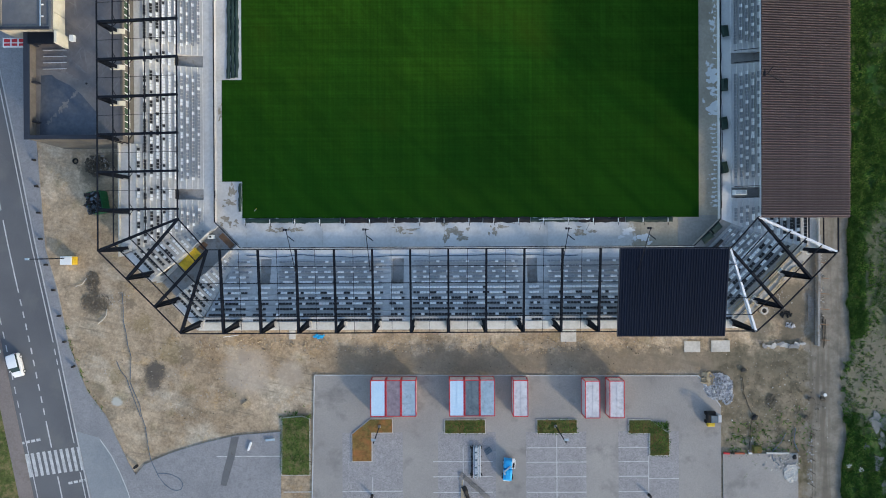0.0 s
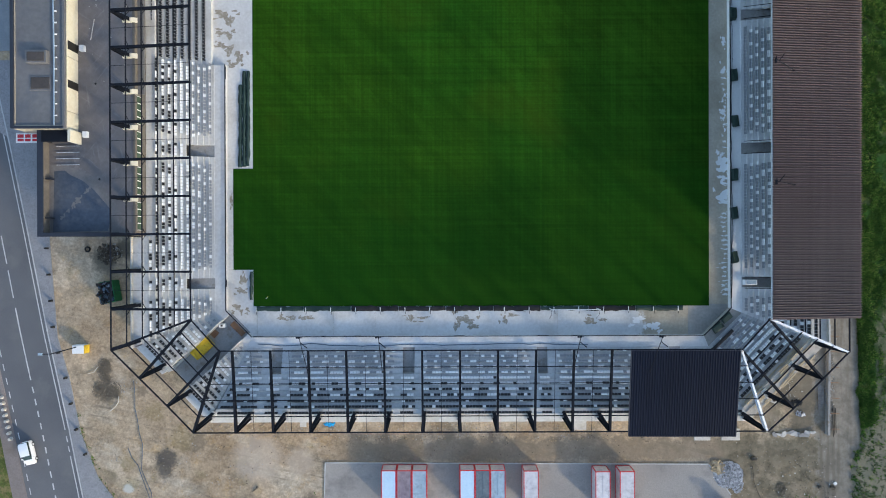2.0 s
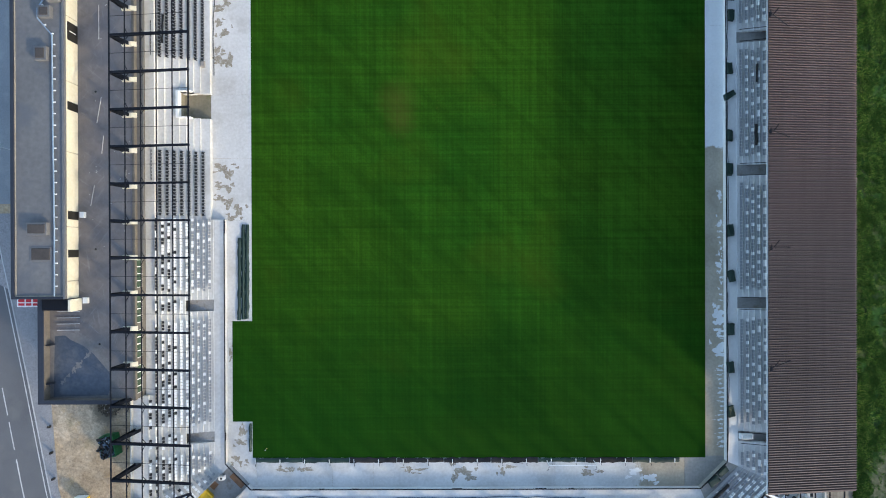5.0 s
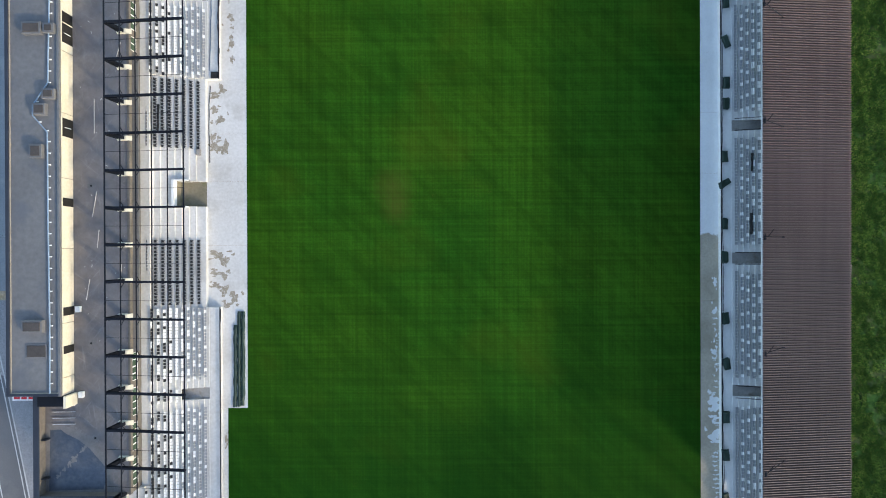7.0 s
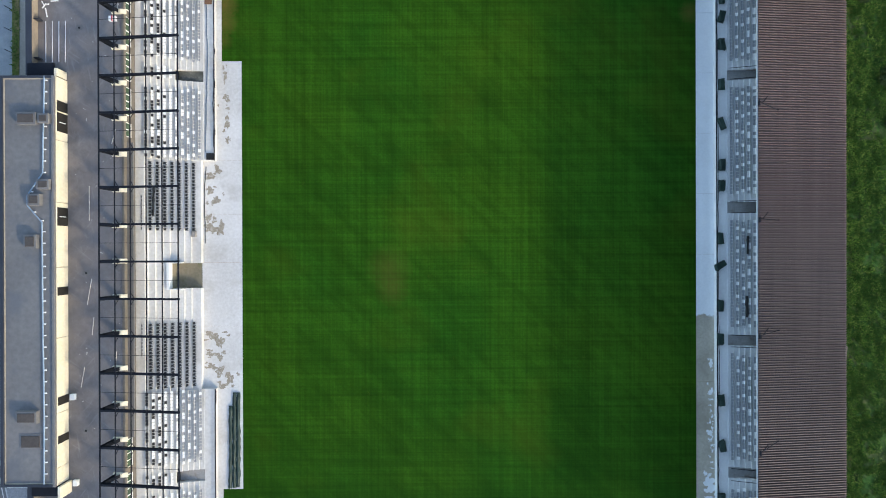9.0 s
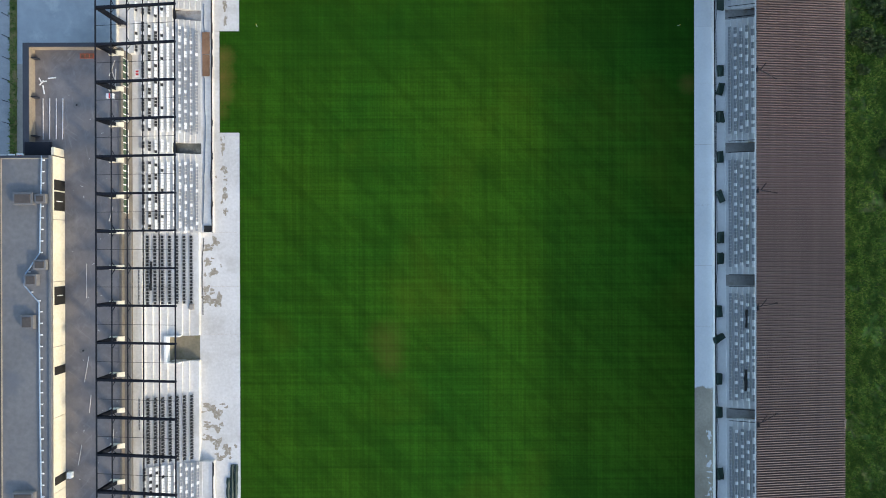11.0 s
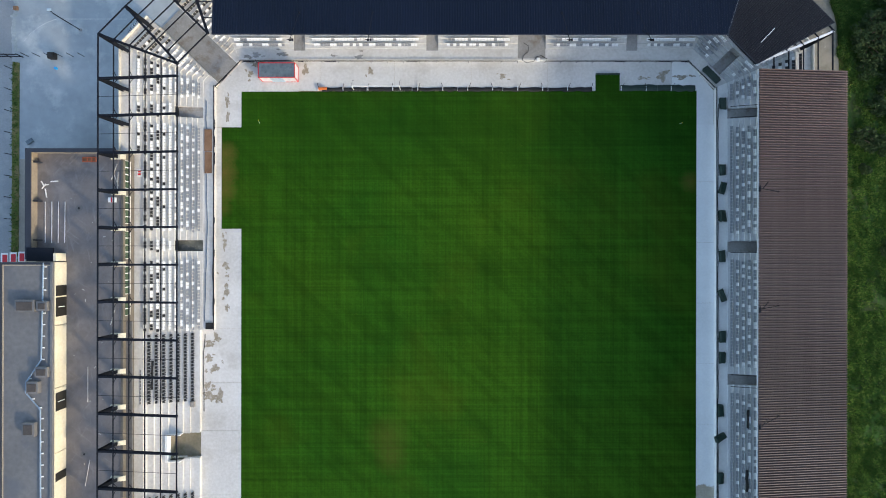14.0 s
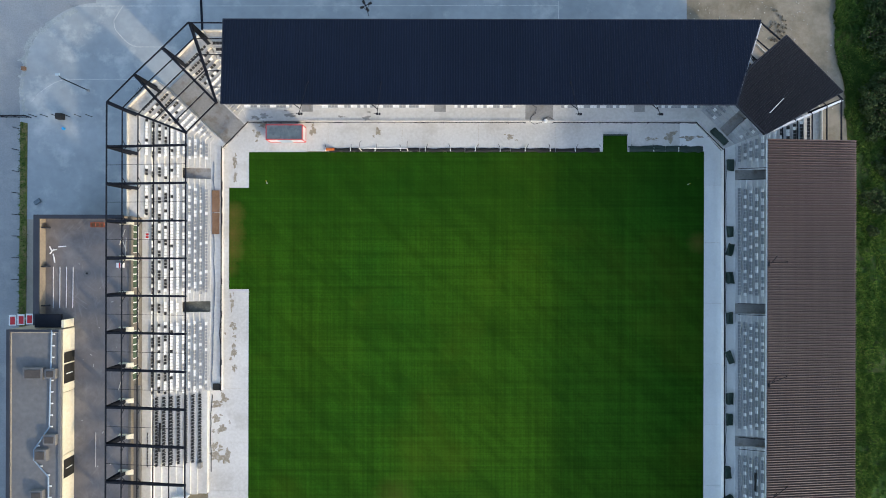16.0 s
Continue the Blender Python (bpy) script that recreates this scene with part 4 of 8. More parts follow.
stains([(73.25, 21.9, 1.15, 1.1), (73.25, 20.9, 0.9, 0.5), (73.3, 19.7, 0.8, 0.35), (73.4, 18.8, 0.6, 0.3), (73.3, 16.8, 0.85, 1.0), (73.4, 16.0, 0.7, 0.5), (73.5, 36.5, 0.4, 0.5), (73.5, 41.0, 0.4, 0.6), (73.3, 30.0, 0.5, 0.5), (62.5, -3.4, 0.9, 0.8), (60.0, -2.4, 1.0, 0.6)] + [(73.6 + rng.uniform(-0.25, 0.15), 1.5 + i * 0.7, rng.uniform(0.25, 0.5), rng.uniform(0.1, 0.22)) for i in range(19)] + [(73.5 + rng.uniform(-0.2, 0.2), 23.5 + i * 0.9, rng.uniform(0.15, 0.4), rng.uniform(0.1, 0.3)) for i in range(15)], SPLASH, "lime_splash", "dried whitish splash on damp concrete")


# ---- stands: eight mitred runs of concrete steps round the pitch ----
CORNERS = [(0.0, SY), (69.9, SY), (EX, -0.6), (EX, 110.6), (69.8, NY), (0.0, NY), (WX, 110.8), (WX, -0.7)]
T = math.tan(radians(22.5))
STEP, FIRST = 0.775, 1.72
ROW_Z = [1.0]
for j in range(11):
    ROW_Z.append(ROW_Z[-1] + 0.20 + 0.025 * j)
TOP = ROW_Z[-1] + 0.12


class Run:
    """One straight run of the ring: u metres along its front, d metres outward from it."""

    def __init__(self, i):
        self.a, b = Vector(CORNERS[i]), Vector(CORNERS[(i + 1) % 8])
        self.length = (b - self.a).length
        self.u = (b - self.a).normalized()
        self.n = Vector((self.u.y, -self.u.x))

    def at(self, u, d):
        return tuple(self.a + self.u * u + self.n * d)

    def block(self, bm, u0, u1, d0, d1, z0, z1):
        """A block from d0 to d1; ends given as None run to the mitre."""
        e = self.length
        p = [self.at(-T * d0 if u0 is None else u0, d0), self.at(-T * d1 if u0 is None else u0, d1), self.at(e + T * d1 if u1 is None else u1, d1), self.at(e + T * d0 if u1 is None else u1, d0)]
        prism(bm, p, z0, z1)


rng = random.Random(11)
# lengths of the white and of the dark runs in each row, front row first
WHITE_RUN = [(1, 1), (1, 1), (1, 2), (1, 2), (2, 4), (30, 60), (2, 5), (1, 4), (1, 3), (1, 1), (1, 1), (0, 0)]
DARK_RUN = [(4, 9), (2, 5), (2, 3), (1, 3), (1, 2), (0, 1), (1, 2), (1, 3), (2, 4), (4, 9), (5, 9), (30, 60)]
EAST_WHITE = [(0, 0), (1, 1), (1, 1), (1, 2), (1, 2)] + WHITE_RUN[5:]
EAST_DARK = [(20, 40), (2, 3), (2, 4), (2, 3), (1, 3)] + DARK_RUN[5:]


WEST_WHITE = WHITE_RUN[:6] + [(3, 7), (2, 4), (1, 3), (1, 2), (1, 3), (0, 0)]
WEST_DARK = DARK_RUN[:6] + [(1, 1), (1, 3), (1, 3), (2, 5), (2, 4), (30, 60)]


def row_colours(k, count, side):
    """White seats in short runs among grey ones in front and black ones behind."""
    white, dark = (EAST_WHITE, EAST_DARK) if side == "east" else (WEST_WHITE, WEST_DARK) if side == "west" else (WHITE_RUN, DARK_RUN)
    if side == "north":
        white, dark = [(1, 2), (4, 9), (4, 9)] + WHITE_RUN[3:], [(1, 3), (1, 2), (1, 2)] + DARK_RUN[3:]
    out = []
    out += ["grey" if k < 5 else "black"] * rng.randint(0, dark[k][0])
    while len(out) < count:
        out += ["white"] * rng.randint(*white[k])
        out += ["grey" if k < 5 else "black"] * rng.randint(*dark[k])
    return out[:count]


def seat_mesh(bm, x, y, z, u, n, half=0.205, fore=-0.2):
    """A short plastic shell seat: a pan and a low leaning back. u along the row, n to the rear."""
    def quad_box(a0, a1, b0, b1, z0, z1, lean=0.0):
        v = []
        for zz, sh in ((z0, 0.0), (z1, lean)):
            for a, b in ((a0, b0), (a1, b0), (a1, b1), (a0, b1)):
                v.append(bm.verts.new((x + u.x * a + n.x * (b + sh), y + u.y * a + n.y * (b + sh), z + zz)))
        for f in ((3, 2, 1, 0), (4, 5, 6, 7), (0, 1, 5, 4), (1, 2, 6, 5), (2, 3, 7, 6), (3, 0, 4, 7)):
            bm.faces.new([v[i] for i in f])
    quad_box(-half, half, fore, 0.12, 0.34, 0.41)
    quad_box(-half, half, 0.10, 0.16, 0.41, 0.58, 0.04)


SIDES = {"south": 0, "south_east": 1, "east": 2, "north_east": 3, "north": 4, "north_west": 5, "west": 6, "south_west": 7}
VOM = {
    "south": [(3.15, 4.8), (23.4, 25.2), (44.1, 45.7), (64.5, 66.2)],
    "north": [(69.8 - 61.75, 69.8 - 60.05), (69.8 - 47.5, 69.8 - 43.2), (69.8 - 30.85, 69.8 - 29.0), (69.8 - 10.2, 69.8 - 8.4)],
    "east": [(y0 + 0.6, y1 + 0.6) for y0, y1 in ((2.6, 4.2), (23.2, 24.95), (43.8, 45.5), (64.4, 66.1), (85.0, 86.6), (105.7, 107.3))],
    "west": [(110.8 - y1, 110.8 - y0) for y0, y1 in ((105.75, 107.45), (85.1, 86.8), (23.1, 24.9), (2.7, 4.35))],
    "north_east": [(1.0, 2.7)],
}
VIP = (110.8 - 72.9, 110.8 - 37.35)
TERRACE = (110.8 - 99.6, 110.8 - 10.8)


def spans(cuts):
    """The stretches of a run between its cuts."""
    out, u = [], None
    for a, b in cuts:
        out.append((u, a))
        u = b
    out.append((u, None))
    return out


seat_group = []
for side, i in SIDES.items():
    run = Run(i)
    ramp = side in ("south_west", "north_west")
    mid = run.length / 2
    deep = 6 if side == "east" else 5
    t = thing("grandstand", (*run.at(mid, 0), 0), "pale concrete grandstand steps of the %s side" % side.replace("_", "-"), "grandstand", "stands round the pitch")
    voms = VOM.get(side, [])
    cuts = sorted([(a, b) for a, b in voms] + ([VIP] if side == "west" else []) + ([(mid - 2.1, mid + 2.1)] if ramp else []))
    through_cuts = [c for c in cuts if ramp or c == VIP]
    # front platform
    for u0, u1 in spans(through_cuts):
        bm = bmesh.new()
        run.block(bm, u0, u1, 0.0, FIRST, -0.1, 0.9)
        part("platform", bm, CONC_WHITENED if side == "east" else CONC_OLD if side == "south_east" else CONC_EAST if side == "south" else CONC, t)
    if ramp:
        bm = bmesh.new()
        run.block(bm, mid - 2.1, mid + 2.1, 0.0, 12.6, -0.1, 0.14)
        part("gateway_floor", bm, CONC_FLOOR, t, "grey concrete gateway floor")
        for e in (mid - 2.2, mid + 2.1):
            bm = bmesh.new()
            run.block(bm, e, e + 0.1, 1.2, 12.6, 0.0, 2.0)
            part("gateway_wall", bm, CONC_STAND, t)
    for k in range(12):
        d0, z = FIRST + STEP * k, ROW_Z[k]
        for u0, u1 in spans(cuts if k < deep else through_cuts):
            stretches = [(u0, u1)]
            if side == "west" and k > 9:
                stretches = []
                if u0 is None:
                    stretches = [(None, TERRACE[0])]
                elif u1 is None:
                    stretches = [(TERRACE[1], None)]
            for s0, s1 in stretches:
                bm = bmesh.new()
                run.block(bm, s0, s1, d0, d0 + STEP, max(0.0, z - 0.9), z)
                part("step", bm, CONC_SAND if side == "south_east" and k > 9 else CONC_WEST if side in ("west", "north_west", "south_west") else CONC_EAST if side == "east" else CONC if side == "north" else CONC_SOUTH if side == "south" else CONC_STAND, t)
        # seats of this row
        d = d0 + 0.4
        lo, hi = -T * d + 0.5, run.length + T * d - 0.5
        clear = []
        for a, b in voms:
            clear.append((a - 1.35, b + 1.35) if k < deep else (a - 1.35, a - 0.1))
            if k >= deep:
                clear.append((b + 0.1, b + 1.35))
        if ramp:
            clear.append((mid - 2.5, mid + 2.5))
        if side == "west":
            clear.append(VIP)
            if k > 9:
                clear.append((TERRACE[0] - 0.4, TERRACE[1] + 0.4))
        n_seats = int((hi - lo) / 0.5)
        colours = row_colours(k, n_seats, side)
        for s in range(n_seats):
            u = lo + 0.25 + s * (hi - lo) / n_seats
            if any(a < u < b for a, b in clear):
                continue
            colour = colours[s]
            if side == "south_east" and k > 9 or side == "west" and k > 10:
                continue
            if side == "west" and k == 10 and colour == "black" and rng.random() < 0.4:
                colour = "white"
            seat_group.append((k, colour, side, run, u, d, z))
    # rear walkway and outer wall
    if side == "west":
        backs = [(None, TERRACE[0], FIRST + 12 * STEP, 12.6, TOP), (TERRACE[1], None, FIRST + 12 * STEP, 12.6, TOP), (TERRACE[0], TERRACE[1], FIRST + 10 * STEP, 10.85, ROW_Z[9] + 0.25)]
    else:
        backs = [(u0, u1, FIRST + 12 * STEP, 12.2 if side.startswith("south") else 12.6, TOP) for u0, u1 in spans(through_cuts)]
    for u0, u1, d0, d1, z in backs:
        bm = bmesh.new()
        run.block(bm, u0, u1, d0, d1, 0.0, z)
        part("rear_walkway", bm, CONC_CREAM if side == "south" else CONC if side in ("west", "south_west") else CONC_SAND if side in ("south_east", "north_east") else CONC_REAR, t)
        if z == TOP and not side.startswith("south"):
            bm = bmesh.new()
            run.block(bm, u0, u1, 12.48, 12.62, TOP - 0.3, TOP + 0.55)
            part("rear_parapet", bm, CONC_REAR, t, "low dusty concrete parapet")
    # vomitories: grey floors and side walls
    for a, b in voms:
        bm = bmesh.new()
        run.block(bm, a + 0.01, b - 0.01, 0.2 if b - a > 3 else FIRST - (0.3 if side == "north" else 0.0), FIRST + deep * STEP, -0.1, 0.906 if side == "north" else 0.86)
        dirty = side == "west" and 23.5 < a < 27
        part("entrance_floor", bm, CONC_WET if dirty else CONC_FLOOR, t, "dark wet entrance floor" if dirty else "grey entrance floor between the steps")
        if side == "east":
            for e in (a - 0.06, b + 0.06):
                bm = bmesh.new()
                tube(bm, [(*run.at(e, FIRST), 1.9), (*run.at(e, FIRST + deep * STEP), ROW_Z[deep] + 0.9)], 0.05)
                part("handrail", bm, STEEL, t, "dark handrail beside the entrance")
        # A near-black sheet paints the passage's shade on the west; grey elsewhere.
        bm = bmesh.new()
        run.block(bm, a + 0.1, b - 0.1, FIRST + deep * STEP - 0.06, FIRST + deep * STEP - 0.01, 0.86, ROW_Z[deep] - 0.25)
        part("entrance_opening", bm, DARK if side == "west" else CONC_FLOOR, t, "sheet closing the passage, painted dark on the west stand for its shade")
    if side == "west":
        # directors' block: broader steps and a players' tunnel
        tun = (110.8 - 56.95, 110.8 - 53.05)
        for k in range(8):
            z = 0.95 + 0.36 * k
            d0 = 2.15 + 0.45 + 0.95 * k
            for a, b in ((VIP[0], tun[0]), (tun[1], VIP[1])) if k < 4 else ((VIP[0], VIP[1]),):
                bm = bmesh.new()
                run.block(bm, a, b, 2.15 if k == 0 else d0, d0 + 0.95, max(0.0, z - 0.9), z)
                part("step", bm, CONC, t)
        bm = bmesh.new()
        run.block(bm, tun[0], tun[1], 2.1, 2.6 + 4 * 0.95, -0.12, -0.02)
        part("tunnel_floor", bm, ROUGH_EARTH, t, "stained brown tunnel floor")
        bm = bmesh.new()
        run.block(bm, tun[0], tun[1], 6.42, 6.75, 0.0, 1.6)
        part("tunnel_mouth", bm, ROUGH_EARTH, t, "dirty brown tunnel mouth")
        for a, b, c, z0 in ((tun[0] - 0.15, tun[0], 4.5, 0.0), (tun[1], tun[1] + 0.15, 4.5, 0.0), (tun[0], tun[1], 6.36, 1.6)):
            bm = bmesh.new()
            run.block(bm, a, b, c, 6.75, z0, 2.75)
            part("tunnel_wall", bm, WHITE, t, "white tunnel wall")
        for (u0, u1), ks in (((VIP[0] + 0.4, VIP[0] + 11.0), range(7)), ((110.8 - 47.9, 110.8 - 37.5), range(7)), ((VIP[0] + 5.6, VIP[0] + 11.0), (7,)), ((110.8 - 47.9, 110.8 - 42.6), (7,))):
            for k in ks:
                for s in range(int((u1 - u0) / 0.53)):
                    seat_group.append((k, "vip", side, run, u0 + 0.26 + 0.53 * s, 3.1 + 0.95 * k, 0.95 + 0.36 * k))

# seats: the directors' seats singly, the thousands of others together by colour and side
singles, bulk = None, {}
for k, colour, side, run, u, d, z in seat_group:
    x, y = run.at(u, d)
    if colour == "vip":
        if singles is None:
            singles = thing("stadium_seat", (0, 0, 0), "black plastic stadium seat in the directors' block", "seat", "directors' seats")
            bm = bmesh.new()
            chamfer_box(bm, -0.19, 0.19, -0.09, 0.12, 0.34, 0.41)
            part("seat_pan", bm, SEAT_BLACK, singles)
            bm = bmesh.new()
            beam(bm, (0, 0.13, 0.41), (0, 0.17, 0.58), 0.38, 0.06)
            part("backrest", bm, SEAT_BLACK, singles)
            for e in (-0.16, 0.12):
                bm = bmesh.new()
                box(bm, e, e + 0.04, -0.1, 0.12, 0.0, 0.36)
                part("bracket", bm, STEEL, singles)
            singles.matrix_world = pose(x, y, z, 0, 0, 90)
        else:
            copy_thing(singles, pose(x, y, z, 0, 0, 90))
        continue
    key = (side, colour)
    if key not in bulk:
        bulk[key] = bmesh.new()
    slim = side in ("west", "south_west", "north_west")
    seat_mesh(bulk[key], x, y, z, run.u, run.n, 0.2 if slim else 0.225, -0.1 if slim else -0.1 if side == "south" else -0.17)
for (side, colour), bm in bulk.items():
    ob = part("stadium_seats", bm, {"white": SEAT_WHITE, "grey": SEAT_GREY, "black": SEAT_BLACK}[colour])
    tagged(ob, "rows of %s plastic seats on the %s stand" % (colour, side.replace("_", "-")), "seats", "stadium seats", "stuff")


# ---- low front railing: a thin dark rail close above the platform's edge ----
rail_rng = random.Random(3)
for side, i in SIDES.items():
    run = Run(i)
    mid = run.length / 2
    t = thing("railing", (*run.at(mid, 0.06), 0.9), "low dark steel railing along the front of the stand", "railing", "front railings")
    fore = -0.25 if side.startswith("north") else 0.0
    gaps = [VIP] if side == "west" else []
    if side == "north":
        gaps = [VOM["north"][1]]
    for u0, u1 in spans(gaps):
        u0, u1 = 0.0 if u0 is None else u0, run.length if u1 is None else u1
        for z, r in ((0.98, 0.04), (1.18, 0.05)):
            bm = bmesh.new()
            tube(bm, [(*run.at(u0, fore), z), (*run.at(u1, fore), z)], r)
            part("rail", bm, STEEL, t)
        n = max(1, round((u1 - u0) / 2.6))
        for k in range(n + 1):
            bm = bmesh.new()
            x, y = run.at(u0 + (u1 - u0) * k / n, fore)
            box(bm, x - 0.02, x + 0.02, y - 0.02, y + 0.02, 0.012 if fore else 0.86, 1.2)
            part("post", bm, STEEL, t)
            if k < n and side != "east" and rail_rng.random() < 0.35:
                bm = bmesh.new()
                a = u0 + (u1 - u0) * (k + 0.1) / n
                run.block(bm, a, a + rail_rng.uniform(0.8, 2.0), fore - 0.09, fore - 0.055, 0.85, 1.0)
                part("toe_board", bm, STEEL, t, "dark board tied to the rails")


# ---- roof steel ----
FRONT_Z, BACK_Z = 12.65, 11.3


def frame_of_roof(front, back, base=TOP, material=STEEL, group="roof frames", label="black steel roof frame over the seats", plinth=None):
    """One cantilever frame: a tapering I-rafter on a tapering column, bolted to a plinth."""
    f, b = Vector((*front, FRONT_Z - 0.25)), Vector((*back, BACK_Z - 0.35))
    out = Vector((back[0] - front[0], back[1] - front[1])).normalized()
    t = thing("roof_frame", (*back, base), label, "steel frame", group)
    bm = bmesh.new()
    i_beam(bm, b, f, 0.27, 0.75, 0.34)
    part("rafter", bm, material, t)
    foot = Vector((back[0] - out.x * 0.55, back[1] - out.y * 0.55, base))
    head = Vector((back[0] - out.x * 0.1, back[1] - out.y * 0.1, BACK_Z - 0.3))
    side = Vector((-out.y, out.x))
    bm = bmesh.new()
    for sgn in (-1, 1):
        w0, w1 = 0.85, 0.32
        # flanges across the column's depth
        v = []
        for p, w in ((foot, w0), (head, w1)):
            for c in (-0.15, 0.15):
                q = p + Vector((out.x, out.y, 0)) * (sgn * w / 2) + Vector((side.x, side.y, 0)) * c
                v.append(q)
        beam(bm, (v[0] + v[1]) / 2, (v[2] + v[3]) / 2, 0.5, 0.05)
    v = [bm.verts.new(p) for p in (foot + Vector((*out, 0)) * 0.42, foot - Vector((*out, 0)) * 0.42, head - Vector((*out, 0)) * 0.16, head + Vector((*out, 0)) * 0.16)]
    w = [bm.verts.new(p.co + Vector((side.x, side.y, 0)) * 0.06) for p in v]
    bm.faces.new(v)
    bm.faces.new(w[::-1])
    for i in range(4):
        j = (i + 1) % 4
        bm.faces.new((v[j], v[i], w[i], w[j]))
    part("column", bm, STEEL, t)
    bm = bmesh.new()
    z0, z1 = (base, base + 0.12) if plinth is None else plinth
    rings = []
    for a0, a1, c, z in ((-1.3, 0.8, 0.36, z0), (-0.6, 0.7, 0.3, z1)) if plinth else ((-0.75, 0.75, 0.45, z0), (-0.7, 0.7, 0.42, z1)):
        rings.append([bm.verts.new((foot.x + out.x * a + side.x * r, foot.y + out.y * a + side.y * r, z)) for a, r in ((a0, -c), (a1, -c), (a1, c), (a0, c))])
    bm.faces.new(rings[1])
    bm.faces.new(rings[0][::-1])
    for i in range(4):
        j = (i + 1) % 4
        bm.faces.new((rings[0][i], rings[0][j], rings[1][j], rings[1][i]))
    part("plinth", bm, CREAM if plinth else CONC_REAR, t, "cream plinth at the column's foot" if plinth else "")
    return t


W_F, W_B, S_F, S_B, E_F, E_B, N_F, N_B = -4.6, -16.15, -5.0, -16.5, 74.6, 85.5, 114.7, 126.2
BAY = 5.165
for k in range(22):
    y = 0.6 + BAY * k
    on_terrace = 11 < y < 99.5
    west = frame_of_roof((W_F, y), (W_B, y), 7.3 if on_terrace else TOP, plinth=(7.3, 7.75) if on_terrace else None)
    for s in (0.6, 0.8):
        x, z = W_F + (W_B - W_F) * s, FRONT_Z + (BACK_Z - FRONT_Z) * s
        for way in (-1, 1):
            bm = bmesh.new()
            beam(bm, (x, y + way * 0.85, z - 0.05), (x + 0.1, y + way * 0.1, z - 0.75), 0.07, 0.07)
            part("fly_brace", bm, STEEL, west)
    frame_of_roof((E_F, y), (E_B, y))
for k in range(14):
    frame_of_roof((0.95 + BAY * k, S_F), (0.95 + BAY * k, S_B))
    frame_of_roof((0.95 + BAY * k, N_F), (0.95 + BAY * k, N_B))
PALE = "pale galvanised steel roof frame at the end of the roofing"
CORNER_FRAMES = {
    "south_west": (((-4.6, -0.72), (-16.2, -5.0)), ((-4.6, -0.72), (-12.3, -8.9)), ((-0.75, -5.0), (-8.45, -12.75)), ((-0.75, -5.0), (-4.9, -16.4))),
    "south_east": (((73.9, -0.9), (85.4, -5.7)), ((73.9, -0.9), (81.9, -9.3)), ((70.1, -5.1), (77.9, -13.3)), ((70.1, -5.1), (74.2, -16.6))),
    "north_west": (((-4.6, 110.7), (-16.15, 115.2)), ((-4.6, 110.7), (-12.4, 119.0)), ((-0.5, 114.8), (-8.5, 122.7)), ((-0.5, 114.8), (-4.8, 126.3))),
    "north_east": (((74.1, 110.6), (85.7, 115.6)), ((74.1, 110.6), (82.0, 119.6)), ((70.2, 114.7), (77.9, 123.2)), ((70.2, 114.7), (74.4, 126.3))),
}
for name, rows in CORNER_FRAMES.items():
    for k, (f, b) in enumerate(rows):
        pale = "east" in name and k in (0, 3)
        ob = frame_of_roof(f, b, material=GALV if pale else STEEL, label=PALE if pale else "black steel roof frame over the corner seats")


def purlins(a_f, b_f, a_b, b_b, label="thin black steel purlins across the roof frames", ts=(0, 0.2, 0.4, 0.6, 0.8, 1)):
    """Purlins from one end frame to another, at even steps from the front to the back."""
    t = thing("roof_bracing", (*a_f, FRONT_Z), label, "roof bracing", "roof bracing")
    for s in ts:
        a = Vector((*a_f, FRONT_Z)).lerp(Vector((*a_b, BACK_Z)), s)
        b = Vector((*b_f, FRONT_Z)).lerp(Vector((*b_b, BACK_Z)), s)
        bm = bmesh.new()
        w = 0.14 if s in (0, 1) else 0.09
        beam(bm, a, b, w, 0.2)
        part("purlin", bm, STEEL, t)


def tie_rods(points):
    """Slim rods half-way between the frames."""
    for f, b in points:
        bm = bmesh.new()
        beam(bm, (*f, FRONT_Z - 0.05), (*b, BACK_Z - 0.05), 0.05, 0.05)
        tagged(part("tie_rod", bm, STEEL), "slim black tie rod between the purlins", "tie rod", "roof tie rods")


purlins((W_F, -0.7), (W_F, 110.7), (W_B, -5.0), (W_B, 115.2))
purlins((-0.75, S_F), (70.1, S_F), (-4.9, S_B), (74.2, S_B))
purlins((E_F, -0.9), (E_F, 110.6), (E_B, -5.7), (E_B, 115.6), ts=(0.2, 0.4, 0.6, 0.8, 1))
purlins((-0.5, N_F), (70.2, N_F), (-4.8, N_B), (74.4, N_B), ts=(0.2, 0.4, 0.6, 0.8, 1))
for rows in CORNER_FRAMES.values():
    (f0, b0), (f1, b1), (f2, b2), (f3, b3) = rows
    purlins(f0, f0, b0, b1, ts=(0.4, 0.6, 0.8, 1))
    purlins(f1, f2, b1, b2)
    purlins(f3, f3, b2, b3, ts=(0.4, 0.6, 0.8, 1))
tie_rods([((W_F, 0.6 + BAY * (k + 0.5)), (W_B, 0.6 + BAY * (k + 0.5))) for k in range(21)])
tie_rods([((0.95 + BAY * (k + 0.5), S_F), (0.95 + BAY * (k + 0.5), S_B)) for k in range(11)])


